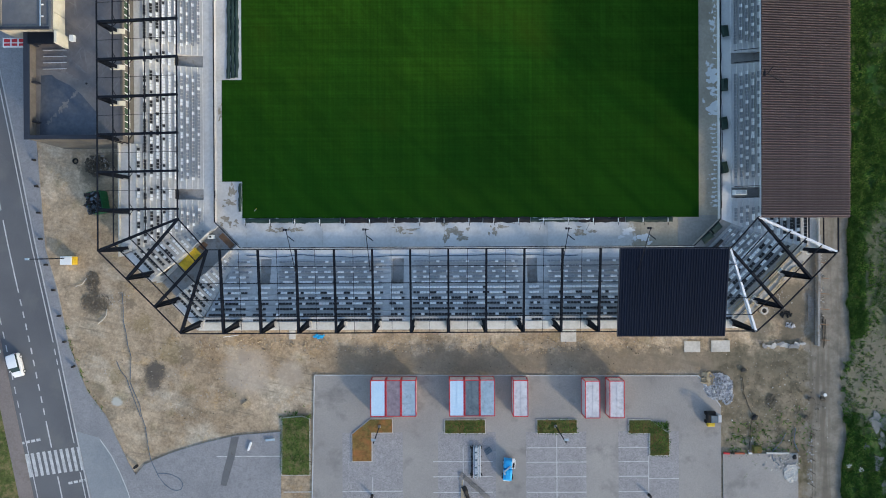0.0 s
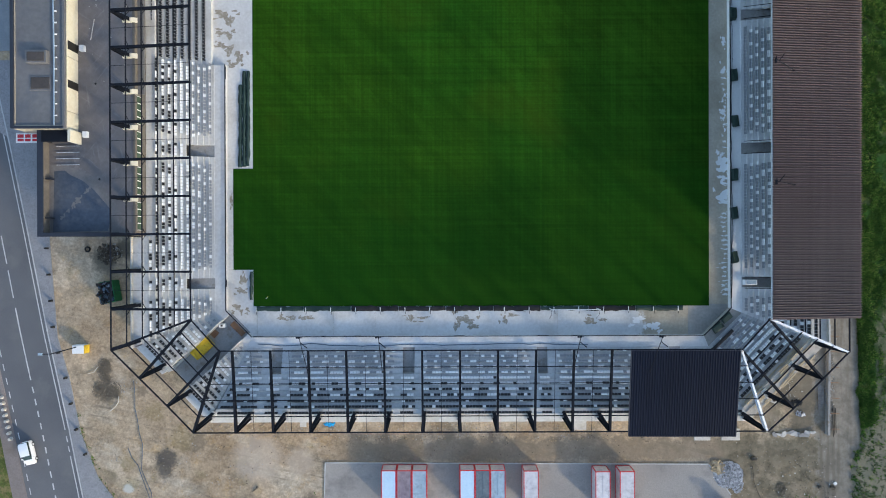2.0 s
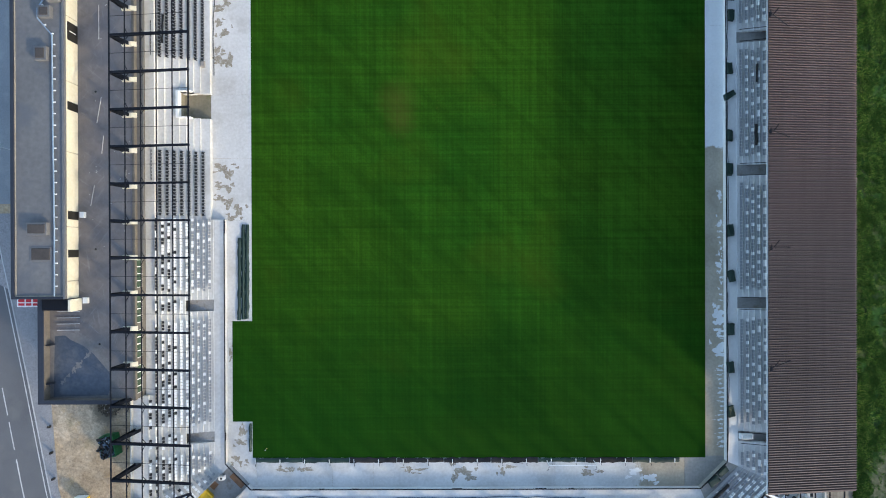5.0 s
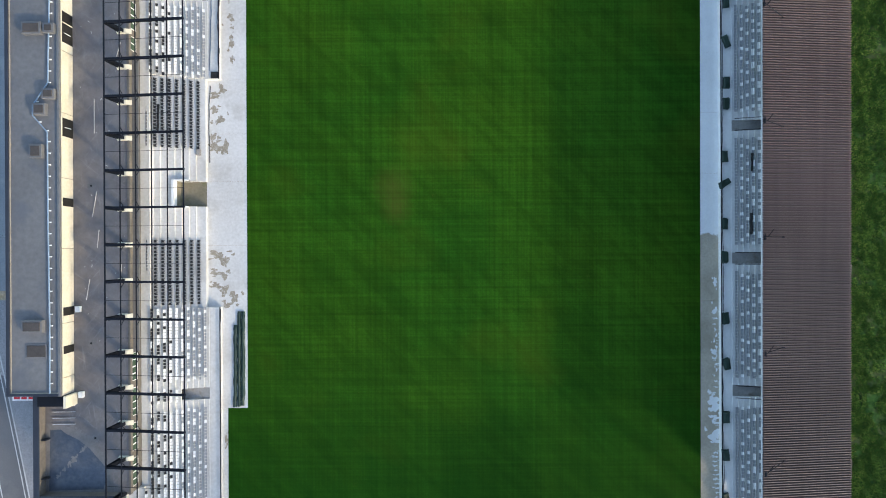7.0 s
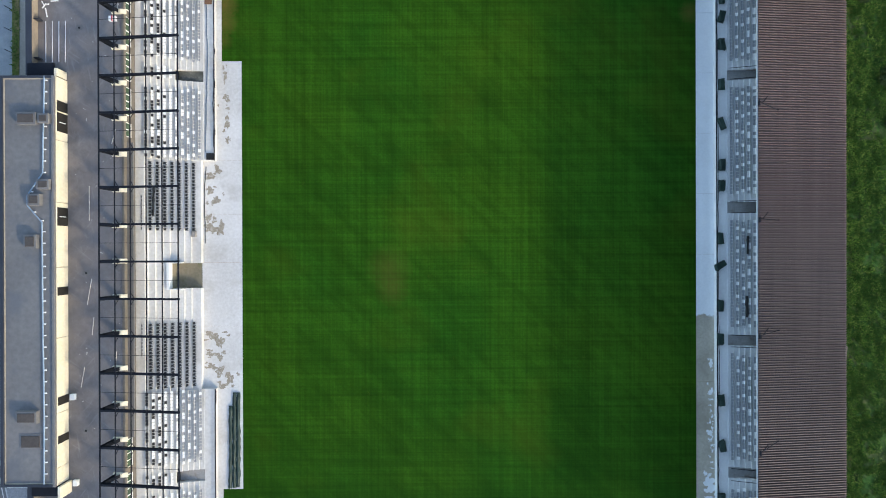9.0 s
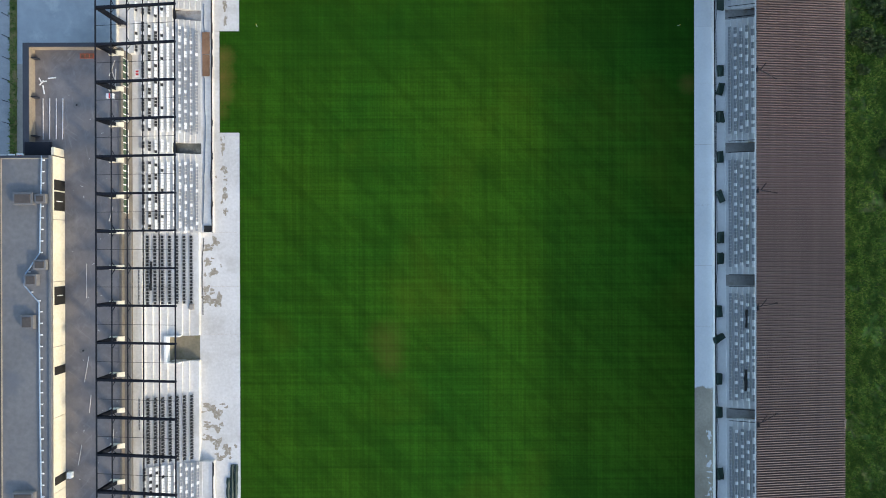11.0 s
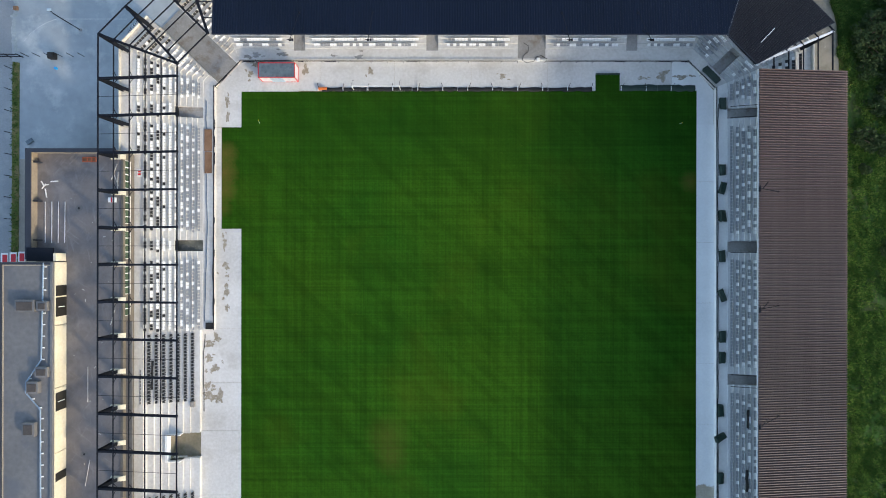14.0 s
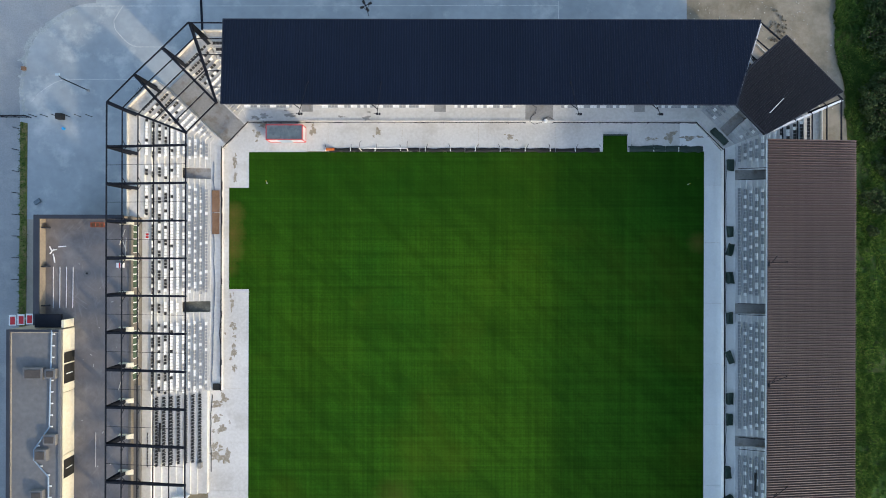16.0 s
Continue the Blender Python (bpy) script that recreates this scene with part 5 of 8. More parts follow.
def roof_sheet(f0, f1, b0, b1, material, label, pitch=0.355, rise=0.10, lift=0.14, valley=0.46, slope=0.1):
    """Trapezoid steel sheeting with ribs from front to back, a fascia and a ridge flashing."""
    t = thing("stand_roof", (*f0, FRONT_Z), label, "roof", "stand roofs")
    f0, f1, b0, b1 = (Vector((*f0, FRONT_Z + lift)), Vector((*f1, FRONT_Z + lift)), Vector((*b0, BACK_Z + lift)), Vector((*b1, BACK_Z + lift)))
    n = round((f1 - f0).length / pitch)
    bm = bmesh.new()
    prof = []
    for i in range(n):
        for s, h in ((0.0, 0.0), (valley, 0.0), (valley + slope, rise), (0.9, rise)):
            prof.append(((i + s) / n, h))
    prof.append((1.0, 0.0))
    up = Vector((0, 0, 1))
    va = [bm.verts.new(f0.lerp(f1, s) + up * h) for s, h in prof]
    vb = [bm.verts.new(b0.lerp(b1, s) + up * h) for s, h in prof]
    for i in range(len(prof) - 1):
        bm.faces.new((va[i], va[i + 1], vb[i + 1], vb[i]))
    part("sheeting", bm, material, t)
    # Unseen pale sheet added below the ribs to bounce light onto the seats.
    bm = bmesh.new()
    lower = [bm.verts.new(p - up * 0.05) for p in (f0.lerp(b0, 0.01), f1.lerp(b1, 0.01), b1.lerp(f1, 0.01), b0.lerp(f0, 0.01))]
    upper = [bm.verts.new(v.co + up * 0.02) for v in lower]
    bm.faces.new(lower[::-1])
    bm.faces.new(upper)
    for i in range(4):
        j = (i + 1) % 4
        bm.faces.new((lower[i], lower[j], upper[j], upper[i]))
    part("bounce_lining", bm, WHITE, t, "unseen off-white sheet added under the roof to bounce light")
    for a, b, nm in ((f0, f1, "fascia"), (b0, b1, "gutter"), (f0, b0, "verge_trim"), (f1, b1, "verge_trim")):
        bm = bmesh.new()
        beam(bm, a - up * 0.04, b - up * 0.04, 0.12, 0.2)
        part(nm, bm, COPING if material is not ROOF_BROWN else GALV if nm == "fascia" else ROOF_BROWN, t)
    return t


roof_sheet((55.1, -5.1), (69.85, -5.15), (55.05, -17.1), (69.75, -17.15), ROOF_NAVY, "dark anthracite ribbed steel roof over part of the south stand")
roof_sheet((74.06, -0.95), (74.45, 109.9), (86.9, -0.95), (87.3, 109.95), ROOF_BROWN, "long brown-grey ribbed steel roof over the east stand", 0.335, 0.38, valley=0.54, slope=0.05)


def corner_roof(poly, label, rise, pitch, material):
    """Sheeting of parallel ribs cut to a tapering outline: front pair first, then the back pair."""
    (ax, ay), (bx, by), (cx, cy) = poly[:3]
    t = thing("stand_roof", (ax, ay, FRONT_Z), label, "roof", "stand roofs")
    o = Vector((ax, ay))
    s_way = (Vector((bx, by)) - o).normalized()
    n_way = Vector((-s_way.y, s_way.x))
    if (Vector((cx, cy)) - o).dot(n_way) < 0:
        n_way = -n_way
    flat_pts = [((Vector(p) - o).dot(s_way), (Vector(p) - o).dot(n_way)) for p in poly]
    depth = max(p[1] for p in flat_pts)
    lo, hi = min(p[0] for p in flat_pts), max(p[0] for p in flat_pts)

    def reach(s):
        hits = []
        for (p, q), (r, w) in zip(flat_pts, flat_pts[1:] + flat_pts[:1]):
            if min(p, r) - 1e-6 <= s <= max(p, r) + 1e-6 and abs(r - p) > 1e-6:
                hits.append(q + (w - q) * (s - p) / (r - p))
        return min(hits), max(hits)

    def up(s, d, h):
        p = o + s_way * s + n_way * d
        return (p.x, p.y, FRONT_Z + 0.2 + (BACK_Z - FRONT_Z) * d / depth + h)

    bm = bmesh.new()
    n = round((hi - lo) / pitch)
    prev = None
    for i in range(n):
        for f, h in ((0.0, 0.0), (0.46, 0.0), (0.56, rise), (0.9, rise)):
            s = lo + 0.01 + (hi - lo - 0.02) * (i + f) / n
            d0, d1 = reach(s)
            pair = (bm.verts.new(up(s, d0, h)), bm.verts.new(up(s, d1, h)))
            if prev:
                bm.faces.new((prev[0], pair[0], pair[1], prev[1]))
            prev = pair
    part("sheeting", bm, material, t)
    # The same unseen pale sheet, added under the cut sheeting to bounce light.
    bm = bmesh.new()
    low = [bm.verts.new(up(p, q, -0.09)) for p, q in flat_pts]
    top = [bm.verts.new(up(p, q, -0.04)) for p, q in flat_pts]
    bm.faces.new(top)
    bm.faces.new(low[::-1])
    for i in range(len(low)):
        j = (i + 1) % len(low)
        bm.faces.new((low[i], low[j], top[j], top[i]))
    part("bounce_lining", bm, WHITE, t, "unseen off-white sheet added under the roof to bounce light")
    for i in range(len(poly)):
        bm = bmesh.new()
        p, q = flat_pts[i], flat_pts[(i + 1) % len(poly)]
        beam(bm, up(p[0], p[1], -0.05), up(q[0], q[1], -0.05), 0.12, 0.18)
        part("verge_trim", bm, COPING, t)


corner_roof([(0.2, 114.6), (70.2, 114.55), (74.3, 126.6), (0.0, 126.65)], "dark navy ribbed steel roof over the north stand", 0.045, 0.355, ROOF_NAVY)
corner_roof([(70.35, 114.45), (74.3, 110.6), (85.6, 116.7), (77.8, 124.5), (72.24, 119.81)], "dark grey-brown ribbed steel roof over the north-east corner", 0.11, 0.33, ROOF_CORNER)
bm = bmesh.new()
beam(bm, (74.65, 113.4, 13.1), (76.6, 115.4, 12.95), 0.08, 0.08)
tagged(part("steel_bar", bm, GALV), "pale steel bar lying on the corner roof", "steel bar")


# Unseen wall added to block the low sun; white so it bounces light.
bm = bmesh.new()
box(bm, 85.75, 85.95, -0.8, 109.8, 0.0, BACK_Z - 0.1)
tagged(part("sun_block_east", bm, WHITE), "unseen pale wall added behind the east stand to block the sun", "wall", "", "structure")


def flood_mast(x, y, ux, uy, lean=2.5, height=5.0):
    """A leaning floodlight mast on the roof's front edge: two legs, cross bar and lamp heads."""
    t = thing("floodlight_mast", (x, y, FRONT_Z + 0.2), "slim black floodlight mast leaning over the roof edge", "floodlight mast", "floodlight masts")
    tip = Vector((x + ux * lean, y + uy * lean, FRONT_Z + height))
    foot = Vector((x - ux * 2.9, y - uy * 2.9, FRONT_Z + 0.1))
    bm = bmesh.new()
    tube(bm, [tuple(foot), tuple(tip)], 0.05)
    part("leg", bm, STEEL, t)
    bm = bmesh.new()
    chamfer_box(bm, foot.x - 0.1, foot.x + 0.1, foot.y - 0.1, foot.y + 0.1, foot.z - 0.25, foot.z + 0.08)
    part("foot_plate", bm, STEEL, t)
    bm = bmesh.new()
    knee = foot.lerp(tip, 0.86)
    tube(bm, [tuple(knee), tuple(knee + Vector((uy, -ux, 0)) * 0.9 - Vector((ux, uy, 0)) * 0.7)], 0.06)
    part("arm", bm, STEEL, t)
    bm = bmesh.new()
    beam(bm, tip + Vector((uy, -ux, 0)) * 0.4, tip - Vector((uy, -ux, 0)) * 0.15, 0.08, 0.08)
    part("cross_bar", bm, STEEL, t)
    for s in (-0.3, 0.0):
        bm = bmesh.new()
        c = tip + Vector((uy, -ux, 0)) * s
        chamfer_box(bm, c.x - 0.11, c.x + 0.11, c.y - 0.13, c.y + 0.13, c.z - 0.2, c.z + 0.06)
        part("lamp_head", bm, STEEL, t)


for x in (11.3, 21.4, 47.2, 57.6):
    flood_mast(x, S_F, 0, 1)
for x in (12.0, 22.0, 47.8, 58.2):
    flood_mast(x, N_F, 0, -1)
for y in (17.0, 32.5, 47.5, 62.5, 77.5, 93.0):
    flood_mast(74.3, y + 0.2, -1, 0, 2.1, 4.9)


# ---- west building: a long two-storey block with a roof terrace, and the upper floor on it ----
TX0, TX1, TY0, TY1, TZ = -27.5, -14.85, 10.8, 99.6, 7.3
club = thing("club_building", (TX0, TY0, 0), "long two-storey club building with a dark roof terrace", "building")
bm = bmesh.new()
box(bm, TX0 + 0.02, TX1, TY0 + 0.02, TY1 - 0.02, 0, TZ - 0.25)
part("body", bm, WALL_BROWN, club, "brown-grey clad walls")
bm = bmesh.new()
box(bm, TX0 + 0.3, TX1 - 0.15, TY0 + 0.3, TY1 - 0.3, TZ - 0.25, TZ)
part("terrace_deck", bm, MEMBRANE, club, "dark grey weathered roof membrane")
for x0, x1, y0, y1 in ((TX0, TX0 + 0.35, TY0, 26.0), (TX0, TX0 + 0.35, 84.1, TY1), (TX0 + 0.35, -15.2, TY1 - 0.35, TY1), (TX0 + 0.35, -16.4, TY0, TY0 + 0.35)):
    bm = bmesh.new()
    box(bm, x0, x1, y0, y1, TZ - 0.25, 9.0)
    part("parapet", bm, WALL_BROWN if y1 < 27 else PARAPET, club, "dark rendered parapet wall" if y1 < 27 else "brownish rendered parapet wall")
    bm = bmesh.new()
    cap = 9.12 if x1 - x0 < 1 else 9.128
    chamfer_box(bm, x0 - 0.25, x1 + 0.28, y0 - 0.12, y1 + 0.12, 9.0, cap)
    part("coping", bm, COPING, club, "dark metal coping")
    if x1 - x0 < 1:
        y = y0 + 2.5
        while y < y1 - 1:
            bm = bmesh.new()
            prism(bm, [(x1, y), (x1 + 0.75, y), (x1 + 0.75, y + 0.18), (x1, y + 0.18)], TZ, 8.3)
            part("parapet_buttress", bm, COPING, club)
            y += 5.6
# terrace edge above the stand: fascia, and a row of windows below it
bm = bmesh.new()
box(bm, TX1 - 0.15, TX1 + 0.2, TY0, TY1, TZ - 0.45, TZ + 0.12)
part("edge_fascia", bm, WALL_BROWN, club)
for k in (2, 3, 4, 5, 14, 15, 16, 17, 18):
    for j in range(4):
        y = 0.6 + BAY * k + 0.72 + 1.02 * j
        if 31.3 < y < 75.0:
            continue
        bm = bmesh.new()
        for y0, y1, z0, z1 in ((y, y + 0.06, 5.15, 6.75), (y + 0.96, y + 1.02, 5.15, 6.75), (y + 0.06, y + 0.96, 5.15, 5.25), (y + 0.06, y + 0.96, 6.65, 6.75)):
            box(bm, TX1 - 0.05, TX1 + 0.1, y0, y1, z0, z1)
        win = part("window", bm, WHITE, club, "white window frame")
        bm = bmesh.new()
        box(bm, TX1 - 0.02, TX1 + 0.05, y + 0.06, y + 0.96, 5.25, 6.65)
        part("pane", bm, GLASS_GREEN, win, "dark green glass")
bm = bmesh.new()
box(bm, TX1, TX1 + 0.9, 31.5, 74.8, 5.9, 6.25)
part("box_canopy", bm, ROOF_GREY, club, "grey canopy slab over the directors' boxes")
for k in range(14):
    y = 32.0 + 3.05 * k
    bm = bmesh.new()
    box(bm, TX1, TX1 + 0.06, y, y + 2.7, 4.5, 5.85)
    part("box_window", bm, GLASS, club, "dark glazing of the boxes")

UX0, UX1, UY0, UY1, UZ = -30.5, -23.0, 25.8, 83.55, 10.2
upper = thing("upper_floor", (UX0, UY0, 0), "cream upper floor block with a flat grey roof", "building")
bm = bmesh.new()
box(bm, UX0, UX1, UY0, UY1, 0, UZ - 0.2)
part("body", bm, RENDER_BEIGE, upper)
bm = bmesh.new()
box(bm, UX0 + 0.3, UX1 - 0.3, UY0 + 0.3, UY1 - 0.3, UZ - 0.2, UZ - 0.1)
part("roof_deck", bm, ROOF_GREY, upper, "flat grey roof membrane")
for x0, x1, y0, y1 in ((UX0 - 0.15, UX0 + 0.35, UY0, UY1), (UX1 - 0.3, UX1 + 0.05, UY0, UY1), (UX0 + 0.35, UX1 - 0.3, UY0, UY0 + 0.35), (UX0 + 0.35, UX1 - 0.3, UY1 - 0.35, UY1)):
    bm = bmesh.new()
    chamfer_box(bm, x0, x1, y0, y1, UZ - 0.2, UZ + 0.16)
    part("parapet", bm, COPING if x1 < -29 or x1 - x0 > 2 else ROOF_GREY, upper, "metal-capped parapet")
for x0, x1, y0, y1 in ((UX0 + 0.35, UX0 + 0.5, UY0 + 0.35, UY1 - 0.35), (UX1 - 0.45, UX1 - 0.3, UY0 + 0.35, UY1 - 0.35), (UX0 + 0.5, UX1 - 0.45, UY0 + 0.35, UY0 + 0.5), (UX0 + 0.5, UX1 - 0.45, UY1 - 0.5, UY1 - 0.35)):
    bm = bmesh.new()
    box(bm, x0, x1, y0, y1, UZ - 0.1, UZ - 0.04)
    part("flashing", bm, RENDER_BEIGE, upper, "tan flashing strip inside the parapet")
ys = [UY0, 28.7, 36.4, 47.0, 57.0, 66.2, 75.0, UY1]
ys = [UY0] + [y - 0.4 for y in ys[1:-1]] + [UY1]
for a, b in zip(ys, ys[1:]):
    bm = bmesh.new()
    chamfer_box(bm, UX1, UX1 + 0.12, a + 0.05, b - 0.05, TZ + 0.05, UZ - 0.25)
    part("cladding_panel", bm, CREAM, upper, "cream facade panel lit by the sun")
for y, w in ((79.9, 1.5), (77.6, 2.7), (64.2, 2.6), (53.6, 1.2), (38.05, 1.2), (32.6, 1.1)):
    y -= 0.4
    bm = bmesh.new()
    box(bm, UX1 + 0.1, UX1 + 0.16, y - w / 2, y + w / 2, TZ + 0.1, TZ + 2.5)
    door = part("terrace_door", bm, DARK, upper, "dark glazed terrace door")
    if w > 2.5:
        bm = bmesh.new()
        box(bm, UX1 + 0.155, UX1 + 0.2, y - 0.05, y + 0.05, TZ + 0.6, TZ + 2.0)
        part("push_bar", bm, WHITE, door, "white bar on the door")
for x, y in ((-22.1, 37.8), (-21.7, 25.4)):
    bm = bmesh.new()
    chamfer_box(bm, x - 0.32, x + 0.32, y - 0.42, y + 0.42, TZ, TZ + 0.6)
    t = part("air_unit", bm, WHITE)
    tagged(t, "white air-conditioning unit standing on the terrace", "air conditioner", "terrace air conditioners")
# stair head at the south end
t = thing("stair_canopy", (-25.0, 23.6, TZ), "dark flat canopy beside the upper floor", "canopy", "terrace canopies")
bm = bmesh.new()
chamfer_box(bm, -27.0, -22.9, 24.1, 25.7, 9.0, 9.3)
part("canopy_roof", bm, STEEL, t)
for x in (-26.9, -23.4):
    bm = bmesh.new()
    box(bm, x, x + 0.2, 24.2, 24.4, TZ, 9.0)
    part("canopy_post", bm, COPING, t)
bm = bmesh.new()
chamfer_box(bm, -22.85, -22.45, 24.0, 25.7, TZ, 10.0)
part("side_wall", bm, CREAM, t, "cream side wall")
t = thing("stair_canopy", (-25.0, 85.6, TZ), "dark flat canopy beside the upper floor", "canopy", "terrace canopies")
bm = bmesh.new()
chamfer_box(bm, -27.4, -23.6, 83.7, 85.6, 9.0, 9.3)
part("canopy_roof", bm, STEEL, t)
bm = bmesh.new()
chamfer_box(bm, -23.4, -23.0, 83.7, 84.8, TZ, 9.6)
part("side_wall", bm, CREAM, t, "cream side wall")

# roof furniture
t = thing("lightning_conductor", (-24, 56, UZ - 0.1), "pale conductor line on small white feet along the roof", "lightning conductor")
CONDUCTOR = [(-24.3, 83.9), (-24.6, 70.3), (-26.75, 67.1), (-26.75, 65.7), (-24.7, 63.3), (-24.65, 50.0), (-24.5, 36.0), (-24.55, 26.6)]
CONDUCTOR = [(x, y - 0.4) for x, y in CONDUCTOR]
bm = bmesh.new()
tube(bm, [(x, y, UZ + 0.08) for x, y in CONDUCTOR], 0.11)
part("conductor", bm, PIPE_GREY, t, "pale blue-grey pipe")
s = 0.6
total = sum(math.hypot(b[0] - a[0], b[1] - a[1]) for a, b in zip(CONDUCTOR, CONDUCTOR[1:]))
while s < total:
    p, u = along(CONDUCTOR, s)
    bm = bmesh.new()
    chamfer_box(bm, p.x + 0.04, p.x + 0.36, p.y - 0.08, p.y + 0.08, UZ - 0.1, UZ + 0.06)
    part("foot", bm, WHITE, t)
    s += 1.62
for x0, x1, y0, y1 in ((-27.4, -24.7, 77.0, 78.7), (-24.4, -22.9, 77.2, 78.5), (-24.6, -22.85, 67.95, 69.35), (-25.85, -24.15, 65.7, 67.3), (-26.4, -24.65, 59.7, 61.6), (-27.6, -24.7, 35.2, 36.95), (-27.5, -24.4, 31.5, 33.6)):
    x0, x1, y0, y1 = x0 - 0.55, x1 - 0.55, y0 - 0.4, y1 - 0.4
    top = UZ + (0.65 if y0 > 33 else -0.02)
    t = thing("roof_hatch", (x0, y0, UZ - 0.1), "low grey ventilation box on the flat roof", "roof vent", "roof vents")
    bm = bmesh.new()
    chamfer_box(bm, x0, x1, y0, y1, UZ - 0.1, top)
    part("casing", bm, ROOF_GREY, t)
    bm = bmesh.new()
    chamfer_box(bm, x0 + 0.25, x1 - 0.25, y0 + 0.25, y1 - 0.25, top, top + 0.09)
    part("lid", bm, WALL_DARK, t, "dark hatch lid")

# a wide shallow puddle and its drying rim at the southern end of the terrace
for name, m, pts, h, label in (("drying_rim", PUDDLE_RIM, [(-26.9, 21.2), (-25.2, 20.9), (-23.6, 20.6), (-21.8, 19.6), (-20.2, 18.6), (-18.9, 17.0), (-17.8, 15.4), (-17.3, 13.2), (-17.4, 11.3), (-26.9, 11.3)], 0.004, "pale drying rim of the puddle"), ("puddle", PUDDLE, [(-26.5, 20.2), (-25.0, 20.3), (-24.1, 19.7), (-22.3, 18.9), (-20.7, 17.6), (-19.6, 16.1), (-18.5, 14.6), (-18.3, 12.9), (-18.7, 11.6), (-26.5, 11.4)], 0.008, "shallow puddle standing on the terrace")):
    bm = bmesh.new()
    prism(bm, [(x + 0.25 * noise.noise((x, y, 2)), y + 0.25 * noise.noise((y, x, 5))) for x, y in pts][::-1], TZ - 0.02, TZ + h)
    part(name, bm, m, club, label)
# pale water lines dried in a cross over the puddle
line_rng = random.Random(52)
for (ax, ay), (bx, by) in (((-26.06, 23.03), (-20.41, 18.74)), ((-20.41, 18.74), (-16.49, 12.74)), ((-20.41, 18.74), (-25.37, 13.43))):
    for k in range(16):
        f = (k + line_rng.random()) / 16
        bm = bmesh.new()
        prism(bm, blob(ax + (bx - ax) * f, ay + (by - ay) * f, line_rng.uniform(0.12, 0.4), line_rng.uniform(0.12, 0.4), line_rng.randint(1, 9999), 16, 0.6), TZ - 0.02, TZ + 0.011 + 0.0005 * k)
        part("water_line", bm, PUDDLE_RIM, club)
# things on the terrace
for k in range(4):
    bm = bmesh.new()
    beam(bm, (-26.0, 23.75 - 0.9 * k, TZ + 0.14), (-22.7, 23.8 - 0.9 * k, TZ + 0.14), 0.06, 0.1)
    tagged(part("steel_rail", bm, GALV), "pale steel rail laid on the terrace", "steel rail", "rails on the terrace")
for k in range(4):
    bm = bmesh.new()
    beam(bm, (-25.97 + 0.94 * k, 86.3, TZ + 0.08), (-25.97 + 0.96 * k, 92.25, TZ + 0.08), 0.06, 0.1)
    tagged(part("steel_rail", bm, GALV), "pale steel rail laid on the terrace", "steel rail", "rails on the terrace")
for i, (x, y, l, a) in enumerate(((-26.2, 94.5, 0.9, 50), (-24.7, 95.2, 1.1, 5), (-25.9, 93.5, 1.3, 100), (-26.4, 94.9, 0.7, 120), (-25.8, 94.7, 0.6, 10), (-16.0, 96.6, 2.4, 70), (-15.8, 95.6, 2.2, 110), (-19.8, 53.0, 3.8, 80), (-19.3, 48.0, 2.6, 84), (-16.2, 75.5, 2.2, 75), (-16.0, 43.0, 2.6, 86), (-20.8, 40.6, 3.0, 80), (-19.78, 65.8, 5.0, 90), (-15.5, 95.2, 2.6, 88))):
    bm = bmesh.new()
    c, s = math.cos(radians(a)) * l / 2, math.sin(radians(a)) * l / 2
    beam(bm, (x - c, y - s, TZ + 0.05), (x + c, y + s, TZ + 0.05), 0.14 if i < 5 else 0.07, 0.1)
    tagged(part("batten", bm, WHITE if i < 5 else CONC_REAR), "loose pale batten lying on the terrace", "batten", "battens on the terrace")
scrap_rng = random.Random(40)
bm = bmesh.new()
for k in range(34):
    x, y, a, l = scrap_rng.uniform(-22.4, -15.4), scrap_rng.uniform(26, 98), scrap_rng.uniform(0, 3.14), scrap_rng.choice((0.06, 0.07, 0.08, 0.1, 0.18))
    c, d = math.cos(a) * l, math.sin(a) * l
    beam(bm, (x - c, y - d, TZ + 0.03), (x + c, y + d, TZ + 0.03), 0.07, 0.03)
tagged(part("terrace_litter", bm, CONC_REAR), "small pale offcuts and wrappers strewn over the terrace", "litter", "", "stuff")
for x, y in ((-16.15, 92.5),):
    t = thing("tool_crate", (x, y, TZ), "small site crate standing on the terrace", "crate", "terrace crates")
    bm = bmesh.new()
    chamfer_box(bm, x - 0.5, x + 0.5, y - 0.35, y + 0.35, TZ, TZ + 0.5)
    part("box", bm, WHITE, t)
    bm = bmesh.new()
    box(bm, x - 0.1, x + 0.1, y - 0.36, y + 0.36, TZ + 0.1, TZ + 0.51)
    part("strap", bm, RED, t)
t = thing("formwork_panel", (-19.6, 98.3, TZ), "red-brown steel formwork panel lying on the terrace", "formwork panel")
for x0, x1, y0, y1 in ((-20.6, -18.6, 98.0, 98.1), (-20.6, -18.6, 98.6, 98.7), (-20.6, -20.48, 98.1, 98.6), (-19.95, -19.85, 98.1, 98.6), (-19.3, -19.2, 98.1, 98.6), (-18.72, -18.6, 98.1, 98.6)):
    bm = bmesh.new()
    box(bm, x0, x1, y0, y1, TZ, TZ + 0.14)
    part("rib", bm, FORMWORK, t)
bm = bmesh.new()
box(bm, -20.48, -18.72, 98.1, 98.6, TZ, TZ + 0.03)
part("face_sheet", bm, RUST, t)
